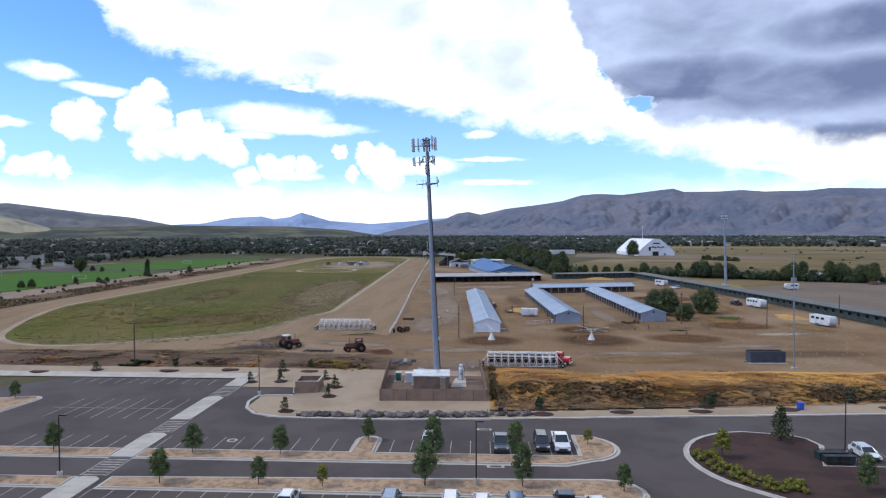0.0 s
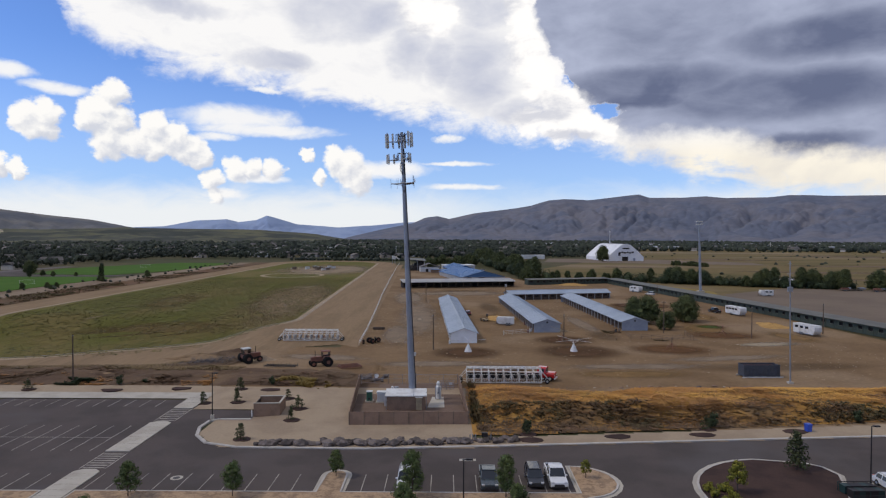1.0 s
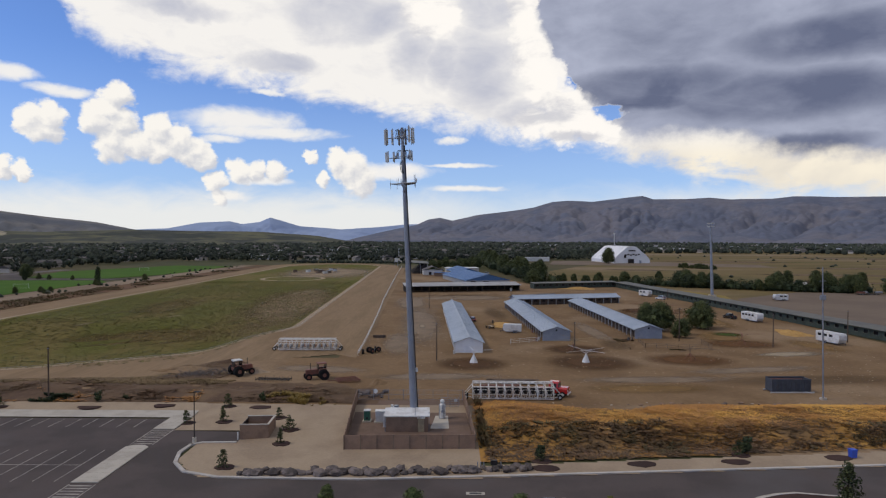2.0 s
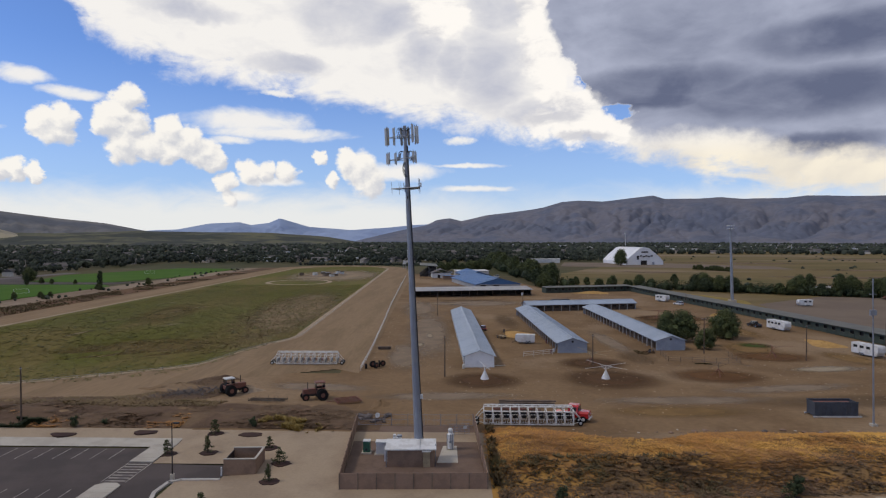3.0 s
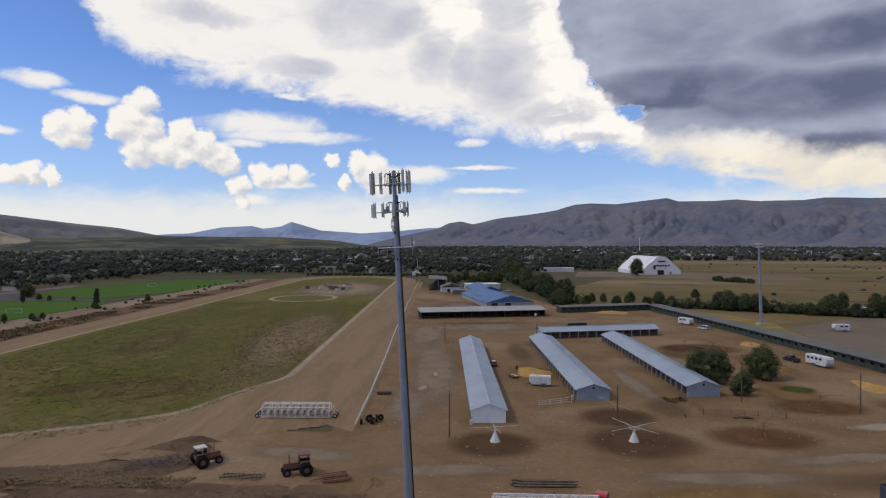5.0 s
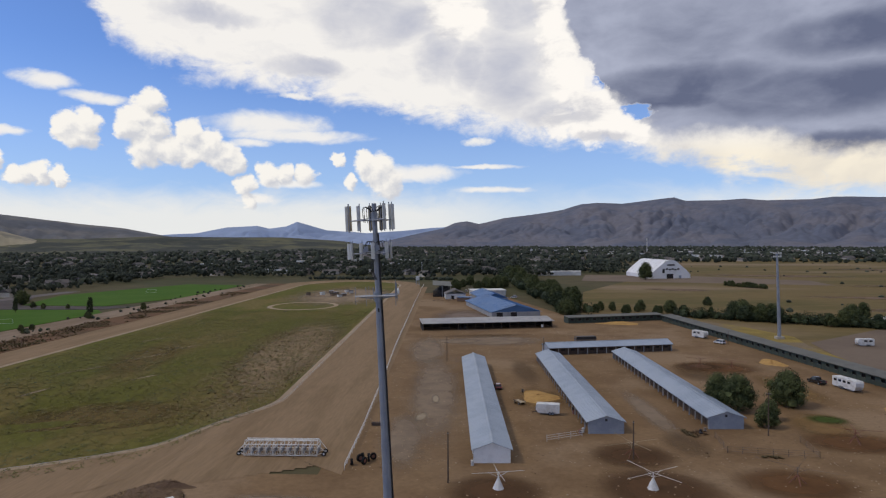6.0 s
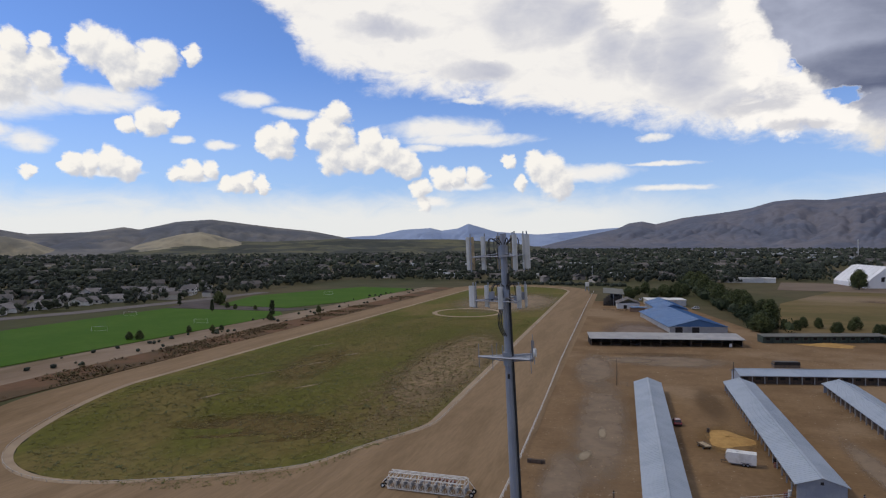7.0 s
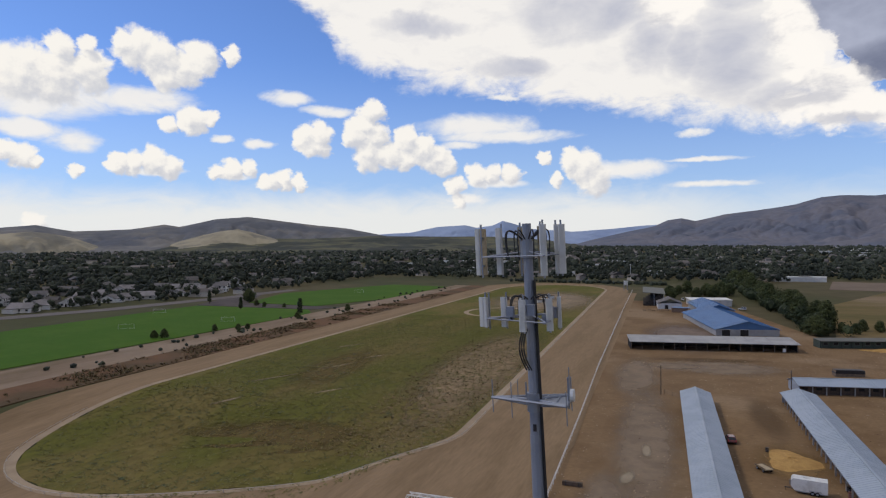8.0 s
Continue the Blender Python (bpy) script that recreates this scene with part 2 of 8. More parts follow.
# ---------------------------------------------------------------- materials
def mat(name, base, second=None, scale=1.0, rough=0.8, metal=0.0, grain=12.0, grain_amount=0.25, bump=0.0, patch=(0.42, 0.62),
        per_object=0.0, stretch=(1, 1, 1), third=None, third_scale=0.02, third_range=(0.5, 0.62), worn=None, worn_range=(0.25, 0.85), worn_most=0.9):
    """Two-scale surface: patches of a second colour, fine grain, optional relief; third: large stains."""
    m = bpy.data.materials.new(name)
    m.use_nodes = True
    k = Nodes(m.node_tree)
    b = k.nodes["Principled BSDF"]
    pos = k.nodes.new("ShaderNodeNewGeometry").outputs["Position"]
    p = k.vec("MULTIPLY", pos, stretch)
    second = second or tuple(c * 0.75 for c in base)
    col = k.mix(k.step(k.noise(p, scale, 5, 0.6), *patch), base, second)
    if third:
        col = k.mix(k.step(k.noise(p, third_scale, 4, 0.55), *third_range), col, third)
    if worn:                      # trodden towards the middle of the object
        o = k.nodes.new("ShaderNodeTexCoord").outputs["Object"]
        r = k.vec("LENGTH", k.vec("MULTIPLY", o, (1, 1, 0)), out=1)
        r = k.math("ADD", r, k.math("MULTIPLY", k.math("SUBTRACT", k.noise(p, 0.12, 6, 0.65), 0.5), 1.5))
        inside = k.math("MULTIPLY", k.math("SUBTRACT", 1.0, k.step(r, *worn_range)), k.math("SUBTRACT", 1.0, k.step(k.vec("LENGTH", k.vec("MULTIPLY", o, (1, 1, 0)), out=1), 0.35, 1.12)))
        k.links.new(k.math("MULTIPLY", inside, worn_most), b.inputs["Alpha"])
        col = k.mix(k.step(k.noise(p, scale * 3, 5, 0.6), *patch), worn, tuple(c * 0.8 for c in worn))
    g = k.noise(p, grain, 4, 0.65)
    col = k.mix(1.0, col, k.mix(g, (1 - grain_amount,) * 3, (1 + grain_amount,) * 3), "MULTIPLY")
    if per_object:
        info = k.nodes.new("ShaderNodeObjectInfo").outputs["Random"]
        col = k.mix(1.0, col, k.mix(info, (1 - per_object,) * 3, (1 + per_object,) * 3), "MULTIPLY")
    k.links.new(col, b.inputs["Base Color"])
    b.inputs["Roughness"].default_value, b.inputs["Metallic"].default_value = rough, metal
    if rough >= 0.85:             # dusty and matt: hardly any sheen
        b.inputs["Specular IOR Level"].default_value = 0.08
    if bump:
        n = k.nodes.new("ShaderNodeBump")
        n.inputs["Distance"].default_value = bump
        k.links.new(g, n.inputs["Height"])
        k.links.new(n.outputs[0], b.inputs["Normal"])
    return m


def leaf_mat(name, base, second, scale=0.8, vary=0.4):
    """Foliage, each clump a little different."""
    m = mat(name, base, second, scale=scale, rough=0.75, grain=3.0, grain_amount=0.45)
    k = Nodes(m.node_tree)
    b = k.nodes["Principled BSDF"]
    isle = k.nodes.new("ShaderNodeNewGeometry").outputs["Random Per Island"]
    old = b.inputs["Base Color"].links[0].from_socket
    k.links.new(k.mix(1.0, old, k.mix(isle, (1 - vary,) * 3, (1 + vary, 1 + vary * 0.9, 1 + vary * 0.6)), "MULTIPLY"), b.inputs["Base Color"])
    b.inputs["Specular IOR Level"].default_value = 0.2
    return m


def glass_mat(name, tint):
    m = bpy.data.materials.new(name)
    m.use_nodes = True
    b = m.node_tree.nodes["Principled BSDF"]
    b.inputs["Base Color"].default_value = (*tint, 1)
    b.inputs["Roughness"].default_value = 0.06
    b.inputs["Specular IOR Level"].default_value = 0.6
    return m


DIRT = mat("dirt", (0.225, 0.145, 0.078), (0.182, 0.114, 0.06), scale=0.06, grain=0.9, grain_amount=0.34, third=(0.265, 0.182, 0.108), third_scale=0.02, rough=0.95, bump=0.02)
TRACK = mat("track_dirt", (0.262, 0.18, 0.105), (0.222, 0.151, 0.086), scale=0.15, grain=1.6, grain_amount=0.3, rough=0.95, stretch=(1, 0.12, 1))
VALLEY = mat("valley_ground", (0.10, 0.085, 0.045), (0.068, 0.07, 0.034), scale=0.006, grain=0.05, grain_amount=0.35, third=(0.075, 0.075, 0.035), third_scale=0.003, rough=0.95)
INFIELD = mat("infield_grass", (0.108, 0.106, 0.022), (0.157, 0.122, 0.04), scale=0.04, grain=0.55, grain_amount=0.6, third=(0.225, 0.155, 0.08), third_scale=0.014, third_range=(0.6, 0.78), rough=0.95, stretch=(1, 0.45, 1))
LAWN = mat("lawn", (0.05, 0.118, 0.008), (0.062, 0.128, 0.012), scale=0.04, grain=0.3, grain_amount=0.2, rough=0.9)
DRYFIELD = mat("dry_field", (0.175, 0.128, 0.057), (0.125, 0.104, 0.042), scale=0.016, grain=0.25, grain_amount=0.35, third=(0.23, 0.17, 0.105), third_scale=0.006, rough=0.95, stretch=(0.35, 1, 1))
BERM = mat("berm_earth", (0.155, 0.088, 0.05), (0.105, 0.072, 0.04), scale=0.05, grain=0.4, grain_amount=0.35, rough=0.95)
ASPHALT = mat("asphalt", (0.099, 0.081, 0.074), (0.078, 0.065, 0.06), scale=0.09, grain=6, grain_amount=0.18, rough=0.85, third=(0.104, 0.092, 0.088), third_scale=0.03)
FARLOT = mat("gravel_lot", (0.195, 0.15, 0.112), (0.17, 0.13, 0.098), scale=0.03, grain=0.7, grain_amount=0.12, rough=0.95)
PATHDIRT = mat("path_dirt", (0.27, 0.205, 0.145), (0.215, 0.155, 0.105), scale=0.05, grain=0.8, grain_amount=0.25, rough=0.95, third=(0.17, 0.125, 0.075), third_scale=0.03, stretch=(1, 0.3, 1))
STREET = mat("worn_street", (0.17, 0.15, 0.14), (0.145, 0.13, 0.122), scale=0.1, grain=1.5, grain_amount=0.12, rough=0.9)
CONCRETE = mat("concrete", (0.47, 0.43, 0.36), (0.40, 0.36, 0.30), scale=0.3, grain=5, grain_amount=0.12, rough=0.85)
KERB = mat("kerb_concrete", (0.50, 0.46, 0.41), (0.42, 0.39, 0.35), scale=0.5, grain=6, grain_amount=0.1, rough=0.85)
PAINT = mat("road_paint", (0.36, 0.32, 0.265), (0.17, 0.148, 0.13), scale=0.9, grain=5, grain_amount=0.25, rough=0.7, patch=(0.4, 0.66))
SAND = mat("sandy_gravel", (0.37, 0.285, 0.195), (0.31, 0.235, 0.162), scale=0.12, grain=3, grain_amount=0.2, rough=0.95)
GRAVEL = mat("river_gravel", (0.42, 0.29, 0.18), (0.27, 0.185, 0.12), scale=1.2, grain=5, grain_amount=0.45, rough=0.9, bump=0.05)
MULCH = mat("bark_mulch", (0.072, 0.045, 0.038), (0.052, 0.034, 0.03), scale=0.25, grain=4, grain_amount=0.3, rough=0.95)
ROOF = mat("galvanised_roof", (0.365, 0.42, 0.485), (0.31, 0.365, 0.43), scale=0.15, grain=2.5, grain_amount=0.1, rough=0.5, metal=0.25, per_object=0.05)
WHITEWALL = mat("white_siding", (0.60, 0.60, 0.58), (0.52, 0.52, 0.50), scale=0.4, grain=3, grain_amount=0.1, rough=0.7)
GREYWALL = mat("grey_blue_siding", (0.30, 0.33, 0.38), (0.25, 0.28, 0.33), scale=0.4, grain=3, grain_amount=0.15, rough=0.7)
# near-black for timber, and for painted shade inside stalls and doorways
DARKIN = mat("dark_timber_and_shade", (0.045, 0.04, 0.037), scale=0.5, grain=3, rough=0.9)
GREENWALL = mat("dark_green_boards", (0.05, 0.068, 0.052), (0.038, 0.053, 0.042), scale=0.4, grain=3, grain_amount=0.2, rough=0.75)
OLIVEROOF = mat("weathered_green_roof", (0.125, 0.125, 0.105), (0.10, 0.10, 0.088), scale=0.2, grain=2, rough=0.7)
BLUEROOF = mat("blue_metal_roof", (0.055, 0.16, 0.345), (0.045, 0.13, 0.29), scale=0.1, grain=1.5, grain_amount=0.1, rough=0.45)
TIMBER = mat("weathered_timber", (0.22, 0.165, 0.12), (0.15, 0.115, 0.09), scale=1.0, grain=8, rough=0.9)
POLEWOOD = mat("pole_timber", (0.12, 0.09, 0.07), scale=1.0, grain=6, rough=0.9)
DARKMETAL = mat("bronze_metal", (0.035, 0.03, 0.03), scale=1.0, grain=6, grain_amount=0.15, rough=0.5, metal=0.4)
STEEL = mat("galvanised_steel", (0.30, 0.32, 0.36), (0.25, 0.27, 0.31), scale=0.5, grain=4, grain_amount=0.12, rough=0.5, metal=0.5)
TOWER = mat("tower_steel", (0.27, 0.29, 0.335), (0.23, 0.25, 0.295), scale=0.4, grain=3, grain_amount=0.1, rough=0.55, metal=0.25)
PANELW = mat("antenna_plastic", (0.58, 0.58, 0.56), (0.50, 0.50, 0.47), scale=0.8, grain=4, grain_amount=0.06, rough=0.5)
CABLE = mat("black_cable", (0.02, 0.02, 0.022), scale=2, grain=6, rough=0.6)
YELLOWED = mat("weathered_tan_metal", (0.42, 0.33, 0.20), scale=1, grain=5, rough=0.6)
WHITEBARN = mat("white_barn_paint", (0.82, 0.83, 0.83), (0.74, 0.75, 0.75), scale=0.4, grain=3, grain_amount=0.06, rough=0.6)
WHITEMETAL = mat("white_painted_metal", (0.68, 0.68, 0.66), (0.55, 0.54, 0.51), scale=0.7, grain=5, grain_amount=0.1, rough=0.45)
GATEPAINT = mat("gate_paint", (0.72, 0.70, 0.66), (0.55, 0.51, 0.45), scale=1.2, grain=6, grain_amount=0.2, rough=0.6)
REDMETAL = mat("red_paint", (0.55, 0.03, 0.03), scale=1, grain=4, grain_amount=0.12, rough=0.4)
RUST = mat("rusty_red_paint", (0.21, 0.075, 0.05), (0.15, 0.07, 0.05), scale=1.5, grain=6, rough=0.7)
TYRE = mat("tyre_rubber", (0.02, 0.02, 0.02), scale=2, grain=6, rough=0.9)
BLOCK = mat("split_block", (0.27, 0.18, 0.125), (0.22, 0.148, 0.105), scale=0.6, grain=4, grain_amount=0.18, rough=0.9)
FENCEB = mat("tan_fence_boards", (0.285, 0.19, 0.135), (0.235, 0.158, 0.115), scale=0.5, grain=5, grain_amount=0.15, rough=0.85, per_object=0.08)
ROCK = mat("boulder_stone", (0.17, 0.14, 0.125), (0.10, 0.085, 0.078), scale=0.9, grain=5, grain_amount=0.3, rough=0.9, per_object=0.3, bump=0.05)
BARK = mat("bark", (0.10, 0.075, 0.06), scale=2, grain=8, rough=0.9)
LEAF = leaf_mat("leaves", (0.105, 0.135, 0.05), (0.065, 0.095, 0.035))
LEAFDARK = leaf_mat("dark_leaves", (0.046, 0.062, 0.03), (0.03, 0.043, 0.022), 0.3)
GOLDWEED = leaf_mat("yellow_dry_weeds", (0.34, 0.25, 0.085), (0.25, 0.18, 0.06))
LEAFLIME = leaf_mat("yellow_green_leaves", (0.20, 0.19, 0.03), (0.14, 0.145, 0.03))
PINE = leaf_mat("pine_needles", (0.07, 0.08, 0.035), (0.045, 0.058, 0.028))
LEAFMID = leaf_mat("olive_leaves", (0.082, 0.097, 0.038), (0.05, 0.065, 0.028), 0.3)
FARLEAF = leaf_mat("far_wood_leaves", (0.048, 0.058, 0.04), (0.03, 0.038, 0.03), 0.02)
GOLD = leaf_mat("golden_grass", (0.62, 0.335, 0.078), (0.45, 0.21, 0.055), 0.07, 0.12)
WEED = leaf_mat("dark_weeds", (0.105, 0.088, 0.04), (0.13, 0.08, 0.045), 0.1, 0.2)
BROWNWEED = leaf_mat("dark_brown_weeds", (0.13, 0.086, 0.05), (0.168, 0.108, 0.062), 0.06, 0.12)
RUSSET = leaf_mat("russet_grass", (0.42, 0.21, 0.07), (0.30, 0.15, 0.06), 0.08, 0.15)
REDWEED = leaf_mat("red_brown_weeds", (0.22, 0.13, 0.078), (0.165, 0.108, 0.062), 0.12, 0.15)
BUFF = leaf_mat("buff_grass", (0.24, 0.17, 0.09), (0.16, 0.12, 0.06), 0.1, 0.2)
BANK = mat("dry_bank", (0.42, 0.225, 0.06), (0.30, 0.15, 0.05), scale=0.08, grain=1.2, grain_amount=0.3, rough=0.95, third=(0.2, 0.125, 0.06), third_scale=0.05)
ROUGH = mat("rough_ground", (0.15, 0.098, 0.062), (0.112, 0.072, 0.048), scale=0.1, grain=1.0, grain_amount=0.35, rough=0.95, third=(0.17, 0.113, 0.068), third_scale=0.06, third_range=(0.55, 0.68))
TUFT = leaf_mat("olive_grass", (0.145, 0.13, 0.038), (0.105, 0.105, 0.03), 0.05)
SHEDROOF = mat("pale_shed_roof", (0.36, 0.355, 0.345), (0.29, 0.285, 0.28), scale=0.2, grain=1.5, grain_amount=0.15, rough=0.6)
HAY = mat("loose_straw", (0.46, 0.28, 0.10), (0.38, 0.22, 0.08), scale=0.6, grain=4, grain_amount=0.3, rough=0.95)
GLASS = glass_mat("dark_glass", (0.02, 0.024, 0.03))
LAMP = glass_mat("lamp_lens", (0.55, 0.55, 0.55))
TARP = mat("blue_grey_steel", (0.065, 0.075, 0.095), (0.05, 0.058, 0.075), scale=0.8, grain=4, rough=0.55, metal=0.2)
BLUEPL = mat("blue_plastic", (0.03, 0.09, 0.5), scale=1, grain=4, grain_amount=0.1, rough=0.5)
DARKGREEN = mat("dark_green_steel", (0.014, 0.04, 0.036), scale=1, grain=4, grain_amount=0.1, rough=0.5)
PADGRAVEL = mat("compound_gravel", (0.185, 0.128, 0.098), (0.15, 0.105, 0.08), scale=0.25, grain=3, grain_amount=0.2, rough=0.95)
GREENPL = mat("green_box_paint", (0.03, 0.12, 0.08), scale=1, grain=4, grain_amount=0.1, rough=0.5)
HOUSEWALL = mat("house_walls", (0.68, 0.66, 0.62), (0.56, 0.53, 0.5), scale=0.05, grain=0.5, rough=0.8, per_object=0.35)
HOUSEROOF = mat("house_shingles", (0.21, 0.195, 0.19), (0.16, 0.15, 0.145), scale=0.1, grain=1, rough=0.85, per_object=0.35)
DOMECLOTH = mat("dome_fabric", (0.80, 0.80, 0.80), (0.72, 0.72, 0.72), scale=0.08, grain=0.6, grain_amount=0.05, rough=0.6)
# north range: aerial haze is mixed into these blue-grey colours
HILLNEAR = mat("haze_blue_hill", (0.172, 0.17, 0.192), (0.128, 0.142, 0.182), scale=0.005, grain=0.025, grain_amount=0.35, third=(0.128, 0.142, 0.18), third_scale=0.0018, third_range=(0.46, 0.64), rough=1.0)
# west hills: grass tones with painted haze in the blue-greys
HILLLEFT = mat("hazy_hill_grass", (0.205, 0.196, 0.18), (0.14, 0.146, 0.155), patch=(0.4, 0.6), scale=0.003, grain=0.02, grain_amount=0.35, third=(0.118, 0.126, 0.142), third_scale=0.002, rough=1.0)
LOWRIDGE = mat("low_ridge_grass", (0.135, 0.13, 0.078), (0.085, 0.088, 0.066), scale=0.008, grain=0.03, grain_amount=0.4, third=(0.058, 0.064, 0.054), third_scale=0.006, third_range=(0.44, 0.56), rough=1.0)
# pale base colour paints the sun that falls through cloud gaps
LITHILL = mat("sunlit_foothill", (0.38, 0.335, 0.235), (0.2, 0.19, 0.155), patch=(0.42, 0.62), scale=0.006, grain=0.02, grain_amount=0.25, rough=1.0)
# far range: the haze of distance is put into this blue base colour
HILLFAR = mat("haze_blue_range", (0.31, 0.385, 0.53), (0.25, 0.32, 0.46), scale=0.003, grain=0.015, grain_amount=0.15, rough=1.0)


def car_paint(name, colour):
    m = mat(name, colour, tuple(c * 0.9 for c in colour), scale=1, grain=5, grain_amount=0.04, rough=0.25)
    m.node_tree.nodes["Principled BSDF"].inputs["Coat Weight"].default_value = 0.6
    return m


# ---------------------------------------------------------------- mesh tools
class M:
    """Collects vertices and faces for one part."""

    def __init__(self):
        self.v, self.f = [], []

    def add(self, pts, faces, m=None):
        n = len(self.v)
        self.v += [tuple(m @ Vector(p)) for p in pts] if m is not None else [tuple(p) for p in pts]
        self.f += [tuple(i + n for i in f) for f in faces]
        return self

    def box(self, c, s, m=None, top=1.0):
        """A box with centre c and size s; top: how far the upper face narrows."""
        x, y, z = (d / 2 for d in s)
        pts = [(c[0] + i * x * k, c[1] + j * y * k, c[2] + h) for h, k in ((-z, 1), (z, top)) for i, j in ((-1, -1), (1, -1), (1, 1), (-1, 1))]
        return self.add(pts, [(3, 2, 1, 0), (4, 5, 6, 7), (0, 1, 5, 4), (1, 2, 6, 5), (2, 3, 7, 6), (3, 0, 4, 7)], m)

    def tube(self, p, q, r, r2=None, n=8, m=None):
        p, q = Vector(p), Vector(q)
        turn = (q - p).to_track_quat("Z", "Y").to_matrix()
        pts = [c + turn @ Vector((math.cos(t) * k, math.sin(t) * k, 0)) for c, k in ((p, r), (q, r if r2 is None else r2)) for t in (i * 2 * math.pi / n for i in range(n))]
        return self.add(pts, [(i, (i + 1) % n, n + (i + 1) % n, n + i) for i in range(n)] + [tuple(range(n - 1, -1, -1)), tuple(range(n, 2 * n))], m)

    def prism(self, pts, z0, z1, m=None):
        """A flat outline (anticlockwise) raised from z0 to z1."""
        n = len(pts)
        return self.add([(x, y, z) for z in (z0, z1) for x, y in pts],
                        [tuple(range(n - 1, -1, -1)), tuple(range(n, 2 * n))] + [(i, (i + 1) % n, n + (i + 1) % n, n + i) for i in range(n)], m)

    def along_x(self, pts, x0, x1, m=None):
        """An outline in y and z, drawn out from x0 to x1."""
        n = len(pts)
        return self.add([(x, y, z) for x in (x0, x1) for y, z in pts],
                        [tuple(range(n - 1, -1, -1)), tuple(range(n, 2 * n))] + [(i, (i + 1) % n, n + (i + 1) % n, n + i) for i in range(n)], m)

    def blob(self, c, r, rng, squash=1.0, rough=0.25, detail=1):
        pts, faces = ICO[detail]
        s = [1 + rng.uniform(-rough, rough) for _ in pts]
        return self.add([(c[0] + p[0] * r * k, c[1] + p[1] * r * k, c[2] + p[2] * r * k * squash) for p, k in zip(pts, s)], faces)

    def tuft(self, c, r, h, rng, n=5):
        """Upright blades that lean outwards."""
        for _ in range(n):
            t = rng.uniform(0, 6.283)
            dx, dy = math.cos(t), math.sin(t)
            wd = r * 0.22
            k = rng.uniform(0.6, 1.1)
            self.add([(c[0] - dy * wd, c[1] + dx * wd, c[2]), (c[0] + dy * wd, c[1] - dx * wd, c[2]), (c[0] + dx * r * k, c[1] + dy * r * k, c[2] + h * k)], [(0, 1, 2)])
        return self

    def mesh(self, name):
        me = bpy.data.meshes.new(name)
        me.from_pydata(self.v, [], self.f)
        return me


def ico(level):
    b = bmesh.new()
    bmesh.ops.create_icosphere(b, subdivisions=level, radius=1)
    out = [tuple(v.co) for v in b.verts], [tuple(v.index for v in f.verts) for f in b.faces]
    b.free()
    return out


ICO = {1: ico(1), 2: ico(2)}


def part(name, m, material, parent=None, label="", at=None, smooth=False):
    """Links a mesh as one object, under a thing or a part."""
    me = m.mesh(name) if isinstance(m, M) else m
    if not me.materials:
        me.materials.append(material)
    if smooth:
        me.polygons.foreach_set("use_smooth", [True] * len(me.polygons))
    ob = new(name, me)
    if parent:
        ob.parent = parent
    if at is not None:
        ob.matrix_basis = at
    return tagged(ob, label)


def thing(name, at, label, category, group=""):
    """An Empty at a thing's base."""
    ob = new(name)
    ob.empty_display_size = 0.3
    ob.matrix_basis = at
    return tagged(ob, label, category, group)


def structure(name, m, material, label, category):
    return tagged(part(name, m, material), label, category, kind="structure")


def stuff(name, m, material, label, category, parent=None):
    return tagged(part(name, m, material, parent), label, category, kind="stuff")


def smooth_step(a, b, x):
    t = min(1, max(0, (x - a) / (b - a)))
    return t * t * (3 - 2 * t)


def frac(x, y, s, octaves=4):
    return noise.fractal(Vector((x * s, y * s, 3.7)), 0.8, 2.1, octaves)


def swing(c, r, a0, a1, n):
    """Points of an arc, angles in degrees."""
    return [(c[0] + r * math.cos(radians(a0 + (a1 - a0) * i / n)), c[1] + r * math.sin(radians(a0 + (a1 - a0) * i / n))) for i in range(n + 1)]


# ---------------------------------------------------------------- ground
LOT = -0.6                        # level of the car park; the yard lies at 0


def hgt(x, y):
    """Height of the ground sheet."""
    zones = [smooth_step(-9, -3, y), smooth_step(-15.5, -5, y), smooth_step(-30, -4, y), smooth_step(-24, -16, y)]
    k = zones[0]
    for nxt, a0, a1 in zip(zones[1:], (-38, -26, 9), (-33, -21, 11)):
        k += (nxt - k) * smooth_step(a0, a1, x)
    z = LOT * (1 - k)
    if x > 9 and -28 < y < 2:     # bank with golden grass
        z += 0.9 * smooth_step(9, 16, x) * smooth_step(-25, -12, y) * (1 - smooth_step(-7, -1, y)) * (1 + 0.4 * frac(x, y, 0.1))
    if x < -48 and 14 < y < 110:  # hollow under the near bend of the track
        z -= (4.0 - smooth_step(-120, -80, x)) * (1 - smooth_step(-66, -48, x)) * smooth_step(-172, -158, x) * smooth_step(14, 32, y) * (1 - smooth_step(60, 110, y))
    if x < -12 and -6 < y < 24:   # rough bank between the car park and the track
        z += 0.9 * (1 - smooth_step(-20, -12, x)) * smooth_step(-5, 4, y) * (1 - smooth_step(8, 17, y)) * (1 + 0.6 * frac(x, y, 0.08))
    return z


def spaced(lo, hi, step, far):
    a = list(np.arange(lo, hi + step / 2, step))
    d, x = step, hi
    while x < far:
        d *= 1.35
        x += d
        a.append(min(x, far))
    d, x = step, lo
    while x > -far:
        d *= 1.35
        x -= d
        a.insert(0, max(x, -far))
    return a


